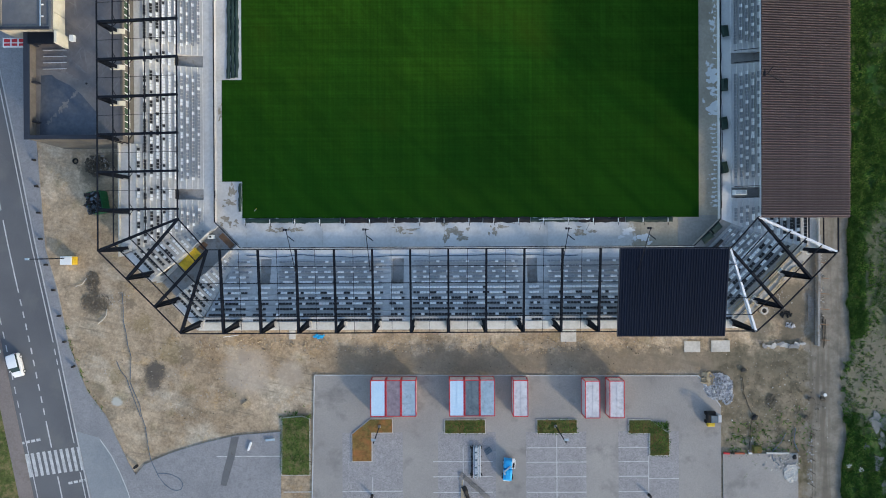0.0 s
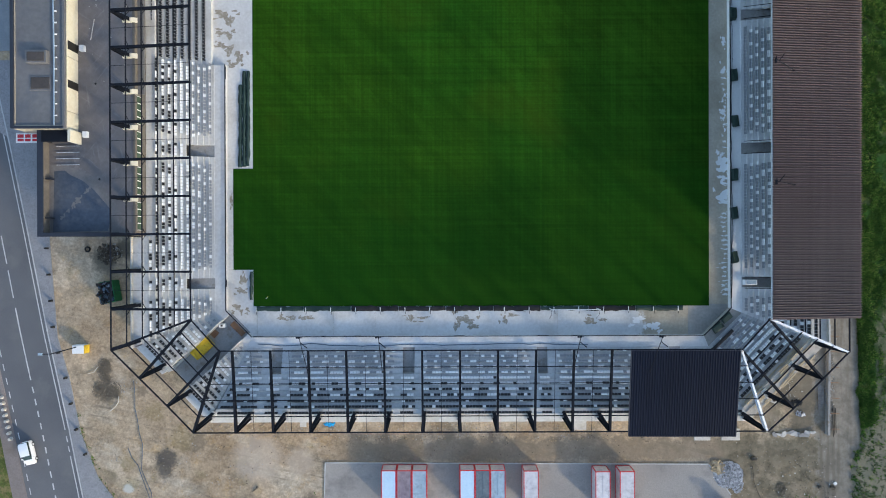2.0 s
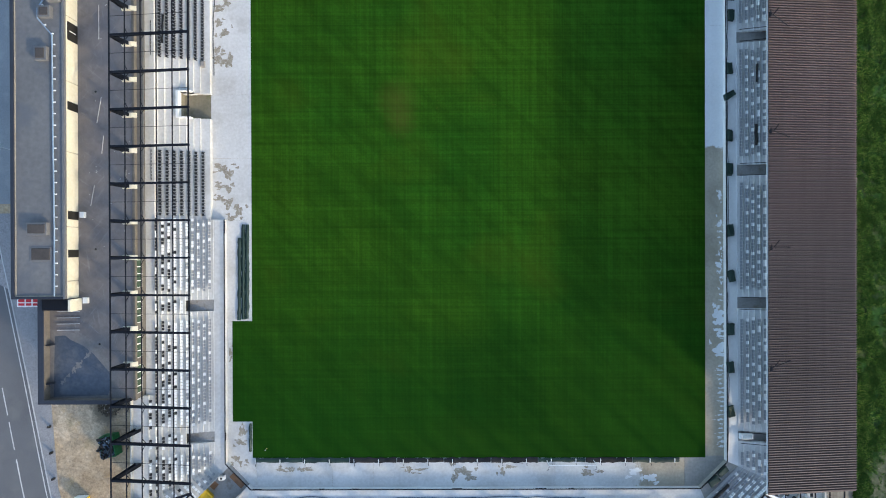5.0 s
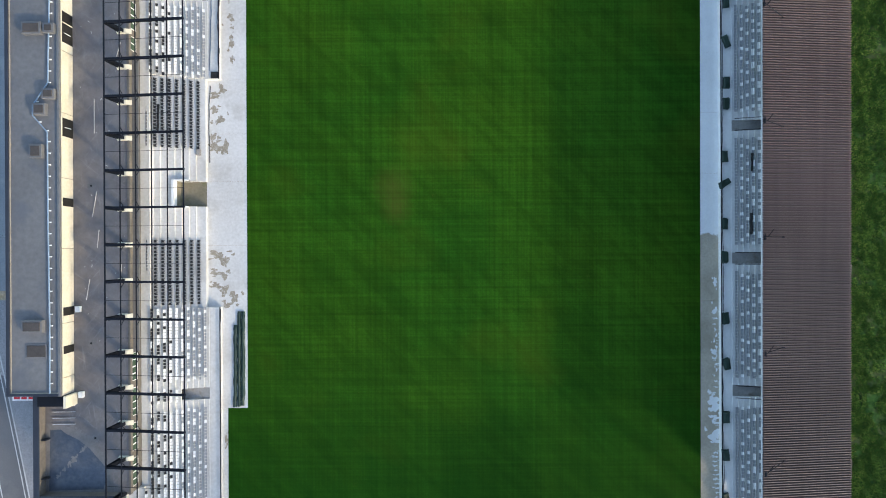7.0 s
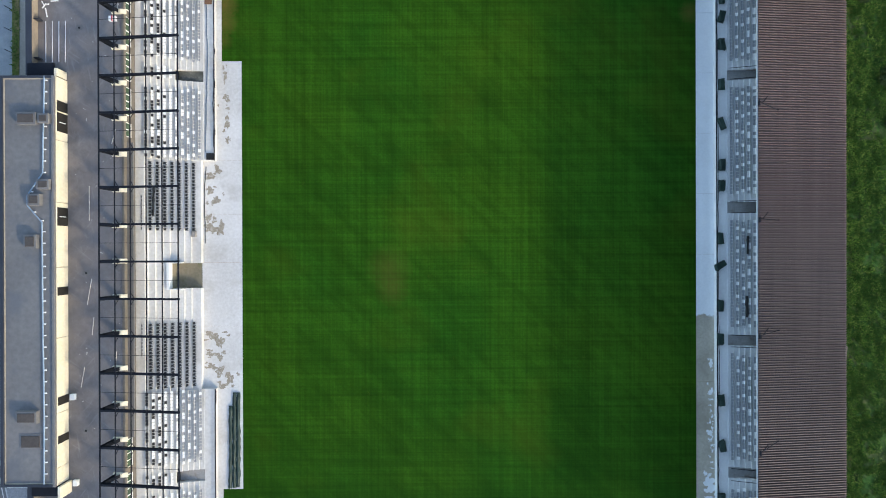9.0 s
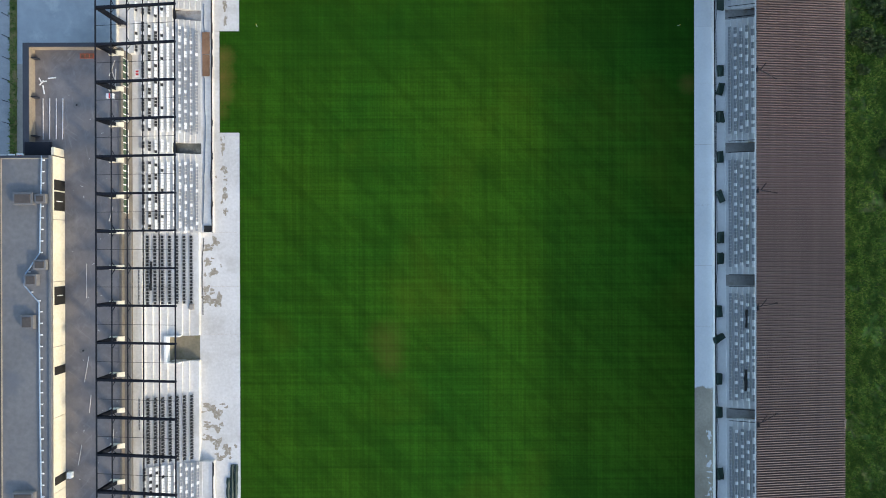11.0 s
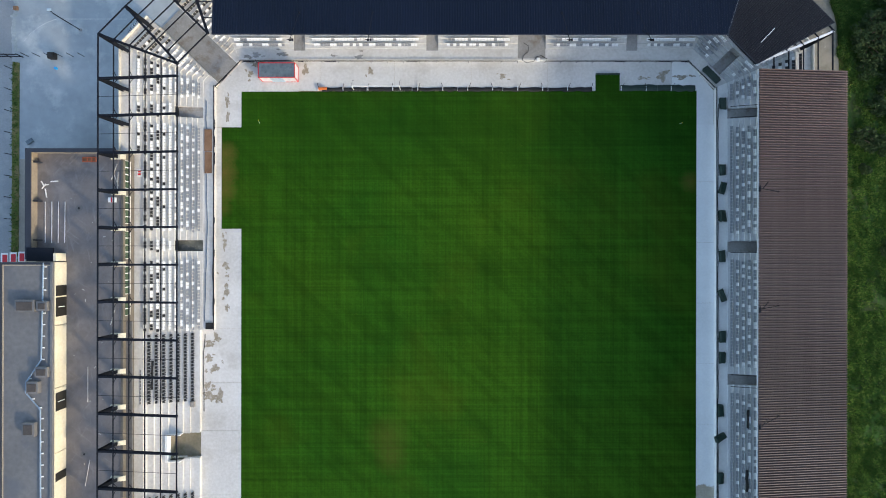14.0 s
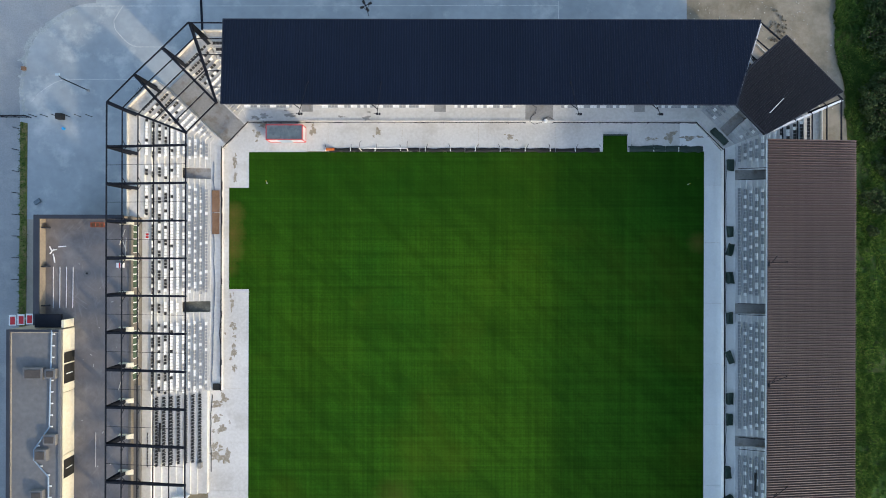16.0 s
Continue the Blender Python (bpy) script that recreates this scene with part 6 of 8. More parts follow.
for x, y in ((-21.15, 91.3), (-19.9, 19.0), (-20.3, 55.7), (-20.4, 32.8)):
    t = thing("roof_drain", (x, y, TZ), "round dark roof drain in the terrace", "roof drain", "terrace drains")
    bm = bmesh.new()
    prism(bm, blob(x, y, 0.55, 0.5, int(y), 20, 0.3), TZ - 0.02, TZ + 0.006)
    part("limescale", bm, PUDDLE_RIM, t, "pale dried ring round the drain")
    bm = bmesh.new()
    bmesh.ops.create_cone(bm, cap_ends=True, segments=12, radius1=0.16, radius2=0.12, depth=0.08, matrix=Matrix.Translation((x, y, TZ + 0.05)))
    part("grate", bm, BLACK, t)


# ---- site cabins and containers ----
def cabin(x, y, w, l, h, roof, label, z=0.05, ribs=True):
    """A site cabin: red steel frame, wall panels, ribbed roof."""
    t = thing("site_cabin", (x, y, z), label, "site cabin", "site cabins")
    r = 0.13
    bm = bmesh.new()
    box(bm, x + 0.06, x + w - 0.06, y + 0.06, y + l - 0.06, z + 0.1, z + h - 0.06)
    part("wall", bm, CABIN_WHITE, t)
    bm = bmesh.new()
    n = int(l / 0.5)
    box(bm, x + 0.08, x + w - 0.08, y + 0.08, y + l - 0.08, z + h - 0.07, z + h - 0.04)
    for k in range(n):
        yy = y + 0.25 + k * (l - 0.3) / n
        if ribs:
            rb = bmesh.new()
            box(rb, x + 0.12, x + w - 0.12, yy, yy + 0.12, z + h - 0.045, z + h - 0.02)
            part("roof_rib", rb, roof, t)
    if not ribs and w < l:
        box(bm, x + w / 2 - 0.03, x + w / 2 + 0.03, y + 0.15, y + l - 0.15, z + h - 0.04, z + h - 0.01)
    part("roof_panel", bm, roof, t)
    for xx in (x, x + w - r):
        for yy in (y, y + l - r):
            bm = bmesh.new()
            box(bm, xx, xx + r, yy, yy + r, z, z + h)
            part("corner_post", bm, RED, t)
    for zz in (z, z + h - r):
        for xx in (x, x + w - r):
            bm = bmesh.new()
            box(bm, xx + 0.005, xx + r - 0.005, y + r, y + l - r, zz + 0.003, zz + r - 0.003)
            part("frame_beam", bm, RED, t)
        for yy in (y, y + l - r):
            bm = bmesh.new()
            box(bm, x + r, x + w - r, yy + 0.005, yy + r - 0.005, zz + 0.003, zz + r - 0.003)
            part("frame_beam", bm, RED, t)
    bm = bmesh.new()
    box(bm, x + w * 0.3, x + w * 0.65, y - 0.02, y + 0.07, z + 0.15, z + 2.05)
    part("door", bm, CABIN_GREY, t)
    return t


for x, m, l in ((20.1, CABIN_PALE, "pale blue"), (22.43, CABIN_MAUVE, "dirty mauve"), (24.76, CABIN_GREY, "blue-grey"), (32.05, CABIN_PALE, "pale blue"), (34.38, CABIN_DARK, "slate-dark"), (36.7, CABIN_GREY, "blue-grey")):
    cabin(x, -30.45, 2.3, 5.55, 2.6, m, "red-framed site cabin with a %s roof" % l, ribs=False)
cabin(41.75, -30.55, 2.3, 5.55, 2.6, CABIN_WHITE, "red-framed site cabin with a whitish stained roof", ribs=False)
cabin(52.65, -30.85, 2.3, 5.7, 2.6, CABIN_WHITE, "red-framed site cabin with a whitish stained roof", ribs=False)
cabin(56.35, -30.85, 2.3, 5.7, 2.6, CABIN_WHITE, "red-framed site cabin with a whitish stained roof", ribs=False)
t = cabin(3.3, 111.6, 5.65, 2.35, 2.5, CABIN_DARK, "red-framed cabin with a slate roof beside the turf", 0.012)


# ---- parking lamps and street lamps ----
def lamp_post(x, y, h, ux, uy, arm, label, z=0.0):
    t = thing("street_lamp", (x, y, z), label, "street lamp", "lamp posts")
    bm = bmesh.new()
    tube(bm, [(x, y, z), (x, y, z + h * 0.5), (x, y, z + h)], 0.08, 8)
    part("pole", bm, STEEL, t)
    bm = bmesh.new()
    tube(bm, [(x, y, z + h - 0.05), (x + ux * arm, y + uy * arm, z + h + 0.15)], 0.06)
    part("arm", bm, STEEL, t)
    bm = bmesh.new()
    chamfer_box(bm, x + ux * arm - 0.3, x + ux * arm + 0.3, y + uy * arm - 0.16, y + uy * arm + 0.16, z + h + 0.08, z + h + 0.25)
    part("lamp_head", bm, CABIN_GREY, t)
    bm = bmesh.new()
    chamfer_box(bm, x - 0.2, x + 0.2, y - 0.2, y + 0.2, z, z + 0.25)
    part("base", bm, CONC_FLOOR, t)
    return t


lamp_post(21.2, -32.6, 8.2, 0, 1, 0.5, "dark lamp post standing on a planting island", 0.2)
lamp_post(48.6, -32.7, 8.2, 0, 1, 0.5, "dark lamp post standing on a planting island", 0.2)
lamp_post(-25.25, 119.75, 6.8, -0.7, 0.7, 0.7, "grey lamp post in the pale yard", 0.03)
lamp_post(-27.0, -6.2, 7.4, -1, 0, 1.4, "dark street lamp beside the footway", 0.05)
t = thing("floodlight_mast", (18.75, 131.5, 0.03), "short dark mast with a cluster of floodlights", "floodlight")
bm = bmesh.new()
tube(bm, [(18.75, 131.5, 0.03), (18.75, 131.5, 4.6)], 0.05, 8)
part("mast", bm, STEEL, t)
bm = bmesh.new()
beam(bm, (18.2, 131.1, 4.4), (19.5, 131.7, 4.4), 0.1, 0.1)
beam(bm, (18.5, 131.9, 4.2), (19.1, 130.8, 4.2), 0.1, 0.1)
part("cross_arm", bm, STEEL, t)
for x, y, a in ((18.25, 131.1, 20), (19.45, 131.7, 25), (18.5, 131.9, -60), (19.1, 130.75, -60)):
    bm = bmesh.new()
    chamfer_box(bm, -0.28, 0.28, -0.18, 0.18, -0.1, 0.12)
    bmesh.ops.transform(bm, verts=bm.verts, matrix=pose(x, y, 4.42, 25, 0, a))
    part("lamp_head", bm, BLACK, t)
bm = bmesh.new()
tube(bm, [(18.4, 131.3, 4.3), (18.7, 131.0, 3.7), (19.0, 131.4, 3.5), (19.3, 131.6, 4.3)], 0.04, 6)
part("cable_loop", bm, BLACK, t)
for k in range(8):
    t = thing("fence_post", (-36.12, 113.7 - 3.37 * k, 0.03), "slim dark post along the grass strip", "post", "posts along the street")
    bm = bmesh.new()
    tube(bm, [(-36.12, 113.7 - 3.37 * k, 0.03), (-36.12, 113.7 - 3.37 * k, 1.6)], 0.05, 6)
    part("post", bm, STEEL, t)
t = thing("plastic_crate", (0, 0, 0), "dark plastic crate standing on the asphalt", "crate")
bm = bmesh.new()
chamfer_box(bm, -0.5, 0.5, -0.3, 0.3, 0.0, 0.4)
part("crate_body", bm, CABIN_DARK, t)
t.matrix_world = pose(-33.08, 102.25, 0.03, 0, 0, 35)
t = thing("switch_cabinet", (-26.9, -6.4, 0), "white switch cabinet with a yellow edge", "switch cabinet")
bm = bmesh.new()
chamfer_box(bm, -27.6, -25.8, -7.2, -5.9, 0, 1.4)
part("body", bm, WHITE, t)
bm = bmesh.new()
box(bm, -25.8, -25.7, -7.2, -5.95, 0, 1.35)
part("door", bm, YELLOW, t, "yellow door")
for x, y in ((20.0, -43.4), (63.1, -43.5), (-16.6, -38.6)):
    t = thing("bollard", (x, y, 0.05), "small dark bollard on the paving", "bollard", "bollards")
    bm = bmesh.new()
    bmesh.ops.create_cone(bm, cap_ends=True, segments=10, radius1=0.24, radius2=0.2, depth=0.9, matrix=Matrix.Translation((x, y, 0.5)))
    part("post", bm, BLACK, t)
# short dark posts along the footway
for k in range(9):
    p, u = along(PAV_EDGE, 21 + 4.1 * k)
    t = thing("marker_post", (p.x - 0.4, p.y, 0.05), "short dark post at the edge of the footway", "post", "footway posts")
    bm = bmesh.new()
    box(bm, p.x - 0.55, p.x - 0.25, p.y - 0.15, p.y + 0.15, 0.05, 0.75)
    part("post", bm, BLACK, t)


# ---- vehicles and machines ----
def car(x, y, angle):
    """A small white hatchback: lower body, glasshouse, wheels."""
    t = thing("car", (0, 0, 0.02), "small white hatchback on the grey street", "car")

    def loft(rows, m, name, parent, label=""):
        bm = bmesh.new()
        rings = []
        for px, hw, z0, z1 in rows:
            rings.append([bm.verts.new(p) for p in ((px, -hw * 0.94, z0), (px, -hw, (z0 + z1) / 2), (px, -hw * 0.88, z1), (px, hw * 0.88, z1), (px, hw, (z0 + z1) / 2), (px, hw * 0.94, z0))])
        for p, q in zip(rings, rings[1:]):
            for i in range(6):
                j = (i + 1) % 6
                bm.faces.new((p[i], p[j], q[j], q[i]))
        bm.faces.new(rings[0])
        bm.faces.new(rings[-1][::-1])
        return part(name, bm, m, parent, label)

    loft([(-1.85, 0.7, 0.4, 0.75), (-1.7, 0.82, 0.25, 0.95), (-0.9, 0.87, 0.2, 1.0), (0.6, 0.87, 0.2, 0.98), (1.3, 0.84, 0.22, 0.88), (1.8, 0.7, 0.3, 0.68)], CARPAINT, "body", t)
    loft([(-1.78, 0.68, 0.93, 1.05), (-1.6, 0.71, 0.96, 1.42), (0.2, 0.71, 0.96, 1.45), (0.95, 0.66, 0.95, 1.0)], GLASS, "windows", t, "dark glass")
    loft([(-1.76, 0.66, 1.36, 1.44), (-1.5, 0.74, 1.42, 1.50), (-0.6, 0.77, 1.44, 1.54), (0.25, 0.74, 1.42, 1.49)], CARPAINT, "roof", t)
    for wx in (-1.15, 1.15):
        for wy in (-0.76, 0.76):
            bm = bmesh.new()
            bmesh.ops.create_cone(bm, cap_ends=True, segments=16, radius1=0.3, radius2=0.3, depth=0.2, matrix=Matrix.Translation((wx, wy, 0.32)) @ Matrix.Rotation(radians(90), 4, "X"))
            w = part("wheel", bm, BLACK, t)
            bm = bmesh.new()
            bmesh.ops.create_cone(bm, cap_ends=True, segments=12, radius1=0.18, radius2=0.18, depth=0.22, matrix=Matrix.Translation((wx, wy, 0.32)) @ Matrix.Rotation(radians(90), 4, "X"))
            part("rim", bm, GALV, w)
    for wy in (-0.55, 0.55):
        bm = bmesh.new()
        chamfer_box(bm, 1.66, 1.8, wy - 0.16, wy + 0.16, 0.5, 0.66)
        part("headlight", bm, GALV, t)
        bm = bmesh.new()
        chamfer_box(bm, -1.86, -1.74, wy - 0.12, wy + 0.12, 0.55, 0.8)
        part("tail_light", bm, RED, t)
        bm = bmesh.new()
        chamfer_box(bm, 0.62, 0.8, wy * 1.68 - 0.08, wy * 1.68 + 0.08, 0.9, 1.05)
        part("mirror", bm, CARPAINT, t)
    t.matrix_world = pose(x, y, 0.02, 0, 0, angle)


car(-34.95, -22.75, -76)


def scrap_container(x, y, angle, w=2.1, l=3.3, h=2.2):
    """A tall green roll-off container, heaped with dark scrap that hangs over its rim."""
    t = thing("scrap_container", (0, 0, 0), "green steel container heaped with dark scrap", "container")
    for a0, a1, b0, b1 in ((-w / 2, -w / 2 + 0.08, -l / 2, l / 2), (w / 2 - 0.08, w / 2, -l / 2, l / 2), (-w / 2 + 0.08, w / 2 - 0.08, -l / 2, -l / 2 + 0.08), (-w / 2 + 0.08, w / 2 - 0.08, l / 2 - 0.08, l / 2)):
        bm = bmesh.new()
        box(bm, a0, a1, b0, b1, 0.15, h)
        part("side_wall", bm, GREEN, t)
    bm = bmesh.new()
    box(bm, -w / 2 + 0.08, w / 2 - 0.08, -l / 2 + 0.08, l / 2 - 0.08, 0.0, h - 0.5)
    part("floor", bm, BLACK, t)
    for k in range(5):
        for s in (-1, 1):
            bm = bmesh.new()
            yy = -l / 2 + 0.3 + k * (l - 0.6) / 4
            box(bm, s * w / 2 - 0.05, s * w / 2 + 0.06, yy - 0.05, yy + 0.05, 0.15, h + 0.01)
            part("rib", bm, GREEN, t)
    r = random.Random(8)
    for m, count, size in ((BLACK, 70, 0.6), (BLUE_PIPE, 30, 0.5), (CABIN_DARK, 30, 0.5), (WHITE, 9, 0.28)):
        bm = bmesh.new()
        for _ in range(count):
            p = (r.uniform(-w / 2 - 0.35, w / 2 - 0.35), r.uniform(-l / 2 + 0.1, l / 2 - 0.25), h + r.uniform(-0.45, 0.25))
            s = size * r.uniform(0.5, 1.2)
            bmesh.ops.create_cube(bm, size=1, matrix=Matrix.Translation(p) @ Euler((r.uniform(-0.8, 0.8), r.uniform(-0.8, 0.8), r.uniform(0, 6.3))).to_matrix().to_4x4() @ Matrix.Diagonal((s, s * r.uniform(0.2, 0.8), s * r.uniform(0.1, 0.4), 1)))
        tagged(part("scrap", bm, m, t, "mixed dark scrap"), kind="stuff")
    t.matrix_world = pose(x, y, 0.0, 0, 0, angle)


scrap_container(-21.75, 2.35, 10)


def boom_lift(x, y, angle):
    """A compact lift: chassis on four wheels, turret with a cowl, folded boom and basket."""
    t = thing("boom_lift", (0, 0, 0.05), "bright blue boom lift with a white basket, folded up", "boom lift")
    bm = bmesh.new()
    chamfer_box(bm, -0.72, 0.62, -1.85, -0.15, 0.35, 1.05, 0.18)
    part("chassis", bm, BLUE, t)
    bm = bmesh.new()
    chamfer_box(bm, -0.5, 0.42, -1.5, 0.1, 1.05, 1.5, 0.16)
    part("cowl", bm, BLUE, t)
    bm = bmesh.new()
    chamfer_box(bm, -0.85, 0.35, 0.25, 1.55, 0.5, 1.7, 0.2)
    part("turret", bm, BLUE, t)
    bm = bmesh.new()
    beam(bm, (-0.75, -0.35, 1.5), (0.1, 0.7, 1.85), 0.22, 0.24, 0.18, 0.2)
    beam(bm, (-0.8, -0.3, 1.5), (-0.55, -0.75, 1.4), 0.2, 0.2)
    part("boom", bm, CABIN_GREY, t)
    bm = bmesh.new()
    box(bm, 0.36, 0.82, 0.35, 1.6, 0.7, 0.78)
    basket = part("basket", bm, WHITE, t, "white railed basket")
    for a, b in (((0.38, 0.37), (0.8, 0.37)), ((0.8, 0.37), (0.8, 1.58)), ((0.8, 1.58), (0.38, 1.58)), ((0.38, 1.58), (0.38, 0.37))):
        bm = bmesh.new()
        tube(bm, [(*a, 0.75), (*a, 1.75), (*b, 1.75)], 0.035)
        part("basket_rail", bm, WHITE, basket)
    bm = bmesh.new()
    chamfer_box(bm, 0.45, 0.72, 0.42, 0.66, 0.78, 1.5, 0.04)
    part("control_box", bm, BLACK, t)
    bm = bmesh.new()
    chamfer_box(bm, -0.6, 0.4, -2.0, -1.82, 0.4, 0.75, 0.05)
    part("bumper", bm, WHITE, t)
    for wx in (-0.72, 0.66):
        for wy in (-1.35, 0.75):
            bm = bmesh.new()
            bmesh.ops.create_cone(bm, cap_ends=True, segments=14, radius1=0.42, radius2=0.42, depth=0.28, matrix=Matrix.Translation((wx, wy, 0.42)) @ Matrix.Rotation(radians(90), 4, "Y"))
            w = part("wheel", bm, BLACK, t)
            bm = bmesh.new()
            bmesh.ops.create_cone(bm, cap_ends=True, segments=10, radius1=0.2, radius2=0.2, depth=0.3, matrix=Matrix.Translation((wx, wy, 0.42)) @ Matrix.Rotation(radians(90), 4, "Y"))
            part("rim", bm, WHITE, w)
    t.matrix_world = pose(x, y, 0.05, 0, 0, angle)


boom_lift(41.2, -39.05, -6)


def roller(x, y):
    t = thing("forklift", (x, y, 0.05), "small dark forklift with a yellow front", "forklift")
    bm = bmesh.new()
    chamfer_box(bm, x - 0.7, x + 0.6, y - 0.6, y + 1.1, 0.3, 1.1, 0.1)
    part("body", bm, BLACK, t)
    bm = bmesh.new()
    chamfer_box(bm, x - 0.55, x + 0.5, y - 0.3, y + 0.8, 1.95, 2.05)
    part("guard_roof", bm, CABIN_DARK, t)
    for px in (x - 0.5, x + 0.42):
        for py in (y - 0.25, y + 0.72):
            bm = bmesh.new()
            box(bm, px, px + 0.06, py, py + 0.06, 1.1, 1.95)
            part("guard_post", bm, BLACK, t)
    bm = bmesh.new()
    chamfer_box(bm, x - 0.6, x + 0.5, y - 1.2, y - 0.6, 0.3, 0.9, 0.08)
    part("counterweight", bm, YELLOW, t, "yellow counterweight")
    bm = bmesh.new()
    for px in (x + 0.65, x + 0.95):
        box(bm, px, px + 0.14, y - 0.3, y + 0.8, 0.05, 1.8)
    part("mast", bm, GALV, t)
    for px in (x - 0.72, x + 0.55):
        for py in (y - 0.5, y + 0.8):
            bm = bmesh.new()
            bmesh.ops.create_cone(bm, cap_ends=True, segments=12, radius1=0.3, radius2=0.3, depth=0.2, matrix=Matrix.Translation((px, py, 0.35)) @ Matrix.Rotation(radians(90), 4, "Y"))
            part("wheel", bm, BLACK, t)


roller(72.6, -31.5)


def skip(cx, cy, angle, w, l, h, m, label, z=0.14):
    """An open-topped waste skip with sloped ends and ribs."""
    t = thing("waste_skip", (0, 0, 0), label, "skip")
    bm = bmesh.new()
    a = [(-l / 2 + 0.35, -w / 2), (l / 2 - 0.35, -w / 2), (l / 2 - 0.35, w / 2), (-l / 2 + 0.35, w / 2)]
    b = [(-l / 2, -w / 2), (l / 2, -w / 2), (l / 2, w / 2), (-l / 2, w / 2)]
    low = [bm.verts.new((*p, 0)) for p in a]
    top = [bm.verts.new((*p, h)) for p in b]
    inner = [bm.verts.new((p[0] * 0.94, p[1] * 0.9, h)) for p in b]
    deep = [bm.verts.new((p[0] * 0.94, p[1] * 0.9, 0.75 * h)) for p in a]
    bm.faces.new(low[::-1])
    bm.faces.new(deep)
    for i in range(4):
        j = (i + 1) % 4
        bm.faces.new((low[i], low[j], top[j], top[i]))
        bm.faces.new((top[i], top[j], inner[j], inner[i]))
        bm.faces.new((inner[i], inner[j], deep[j], deep[i]))
    part("body", bm, m, t)
    for k in range(4):
        for s in (-1, 1):
            bm = bmesh.new()
            x = -l / 2 + 0.8 + k * (l - 1.6) / 3
            box(bm, x - 0.05, x + 0.05, s * w / 2 - 0.06, s * w / 2 + 0.06, 0.1, h + 0.01)
            part("rib", bm, m, t)
    t.matrix_world = pose(cx, cy, z, 0, 0, angle)


skip(-7.7, -6.35, 45, 1.9, 3.6, 1.2, YELLOW, "scratched yellow waste skip in the corner gateway")
t = thing("generator", (-4.7, -3.0, 0.14), "small white generator with a dark panel", "generator")
bm = bmesh.new()
chamfer_box(bm, -5.1, -4.2, -3.3, -2.7, 0.14, 1.0, 0.06)
part("housing", bm, WHITE, t)
bm = bmesh.new()
box(bm, -4.8, -4.5, -3.15, -2.85, 1.0, 1.03)
part("panel", bm, BLACK, t)
for x, y, w, h, a in ((-2.4, -3.6, 0.9, 2.6, 45), (-6.1, -4.3, 1.1, 1.1, 40)):
    bm = bmesh.new()
    box(bm, -h / 2, h / 2, -w / 2, w / 2, 0, 0.12)
    ob = part("shuttering_board", bm, RUST)
    tagged(ob, "rusty brown shuttering board", "board", "shuttering boards")
    ob.matrix_world = pose(x, y, 0.14, 0, 0, -a)


# ---- rolled sheeting, nets and goals along the turf ----
def roll_bundle(x0, y0, x1, y1, w, seed, label, m=TARP, h=0.35, z=0.012):
    """A lumpy, slack roll of sheeting lying along a line."""
    r = random.Random(seed)
    a, b = Vector((x0, y0)), Vector((x1, y1))
    u = (b - a).normalized()
    n = Vector((-u.y, u.x))
    count = max(3, int((b - a).length / 0.6))
    bm = bmesh.new()
    rings = []
    for i in range(count + 1):
        p = a.lerp(b, i / count) + n * r.uniform(-0.05, 0.05)
        ww, hh = w * r.uniform(0.75, 1.1) / 2, h * r.uniform(0.6, 1.1)
        rings.append([bm.verts.new((p.x + n.x * s * ww, p.y + n.y * s * ww, z + hh * k)) for s, k in ((-1, 0), (-0.8, 0.6), (-0.2, 1.0), (0.4, 0.85), (0.9, 0.5), (1, 0))])
    for p, q in zip(rings, rings[1:]):
        for i in range(6):
            j = (i + 1) % 6
            bm.faces.new((p[i], p[j], q[j], q[i]))
    bm.faces.new(rings[0])
    bm.faces.new(rings[-1][::-1])
    ob = part("sheeting_roll", bm, m)
    tagged(ob, label, "rolled sheeting", "rolls of sheeting")


for k in range(9):
    roll_bundle(0.5 + 7.4 * k, -0.5 - 0.012 * k, 7.8 + 7.4 * k, -0.52 - 0.012 * k, 0.9 if k % 3 else 0.75, k, "dark green sheeting rolled up along the turf's edge", TARP if k in (0, 1, 6, 8) else BLACK, 0.2)
for k in range(3):
    roll_bundle(-2.0 + 0.62 * k, 21.6 + 0.1 * k, -1.9 + 0.6 * k, 36.6 - 2.1 * (k == 0), 0.62, 20 + k, "dark green sheeting rolled up on the concrete")
roll_bundle(-0.35, 0.9, -0.3, 5.3, 0.5, 30, "dark green sheeting rolled up on the concrete")
for k in range(6):
    roll_bundle(12.6 + 7.1 * k, 110.46, 19.6 + 7.1 * k, 110.48 + 0.02 * (k % 2), 0.7, 40 + k, "dark sheeting rolled up along the north edge of the turf", BLACK, 0.2)
for k in range(2):
    roll_bundle(59.4 + 5.9 * k, 110.7, 65.2 + 5.9 * k, 110.7 - 0.05 * k, 1.1, 50 + k, "dark sheeting rolled up along the north edge of the turf", TARP, 0.25)
flat("turf_mat", [(55.5, 110.25), (59.3, 110.25), (59.3, 112.85), (55.5, 112.85)], 0.01, 0.035, TURF, "square of spare turf laid on the concrete", "turf mat", "")
bm = bmesh.new()
box(bm, 55.5, 59.3, 112.75, 112.95, 0.012, 0.25)
tagged(part("turf_roll", bm, TARP), "rolled edge of the spare turf", "turf roll")


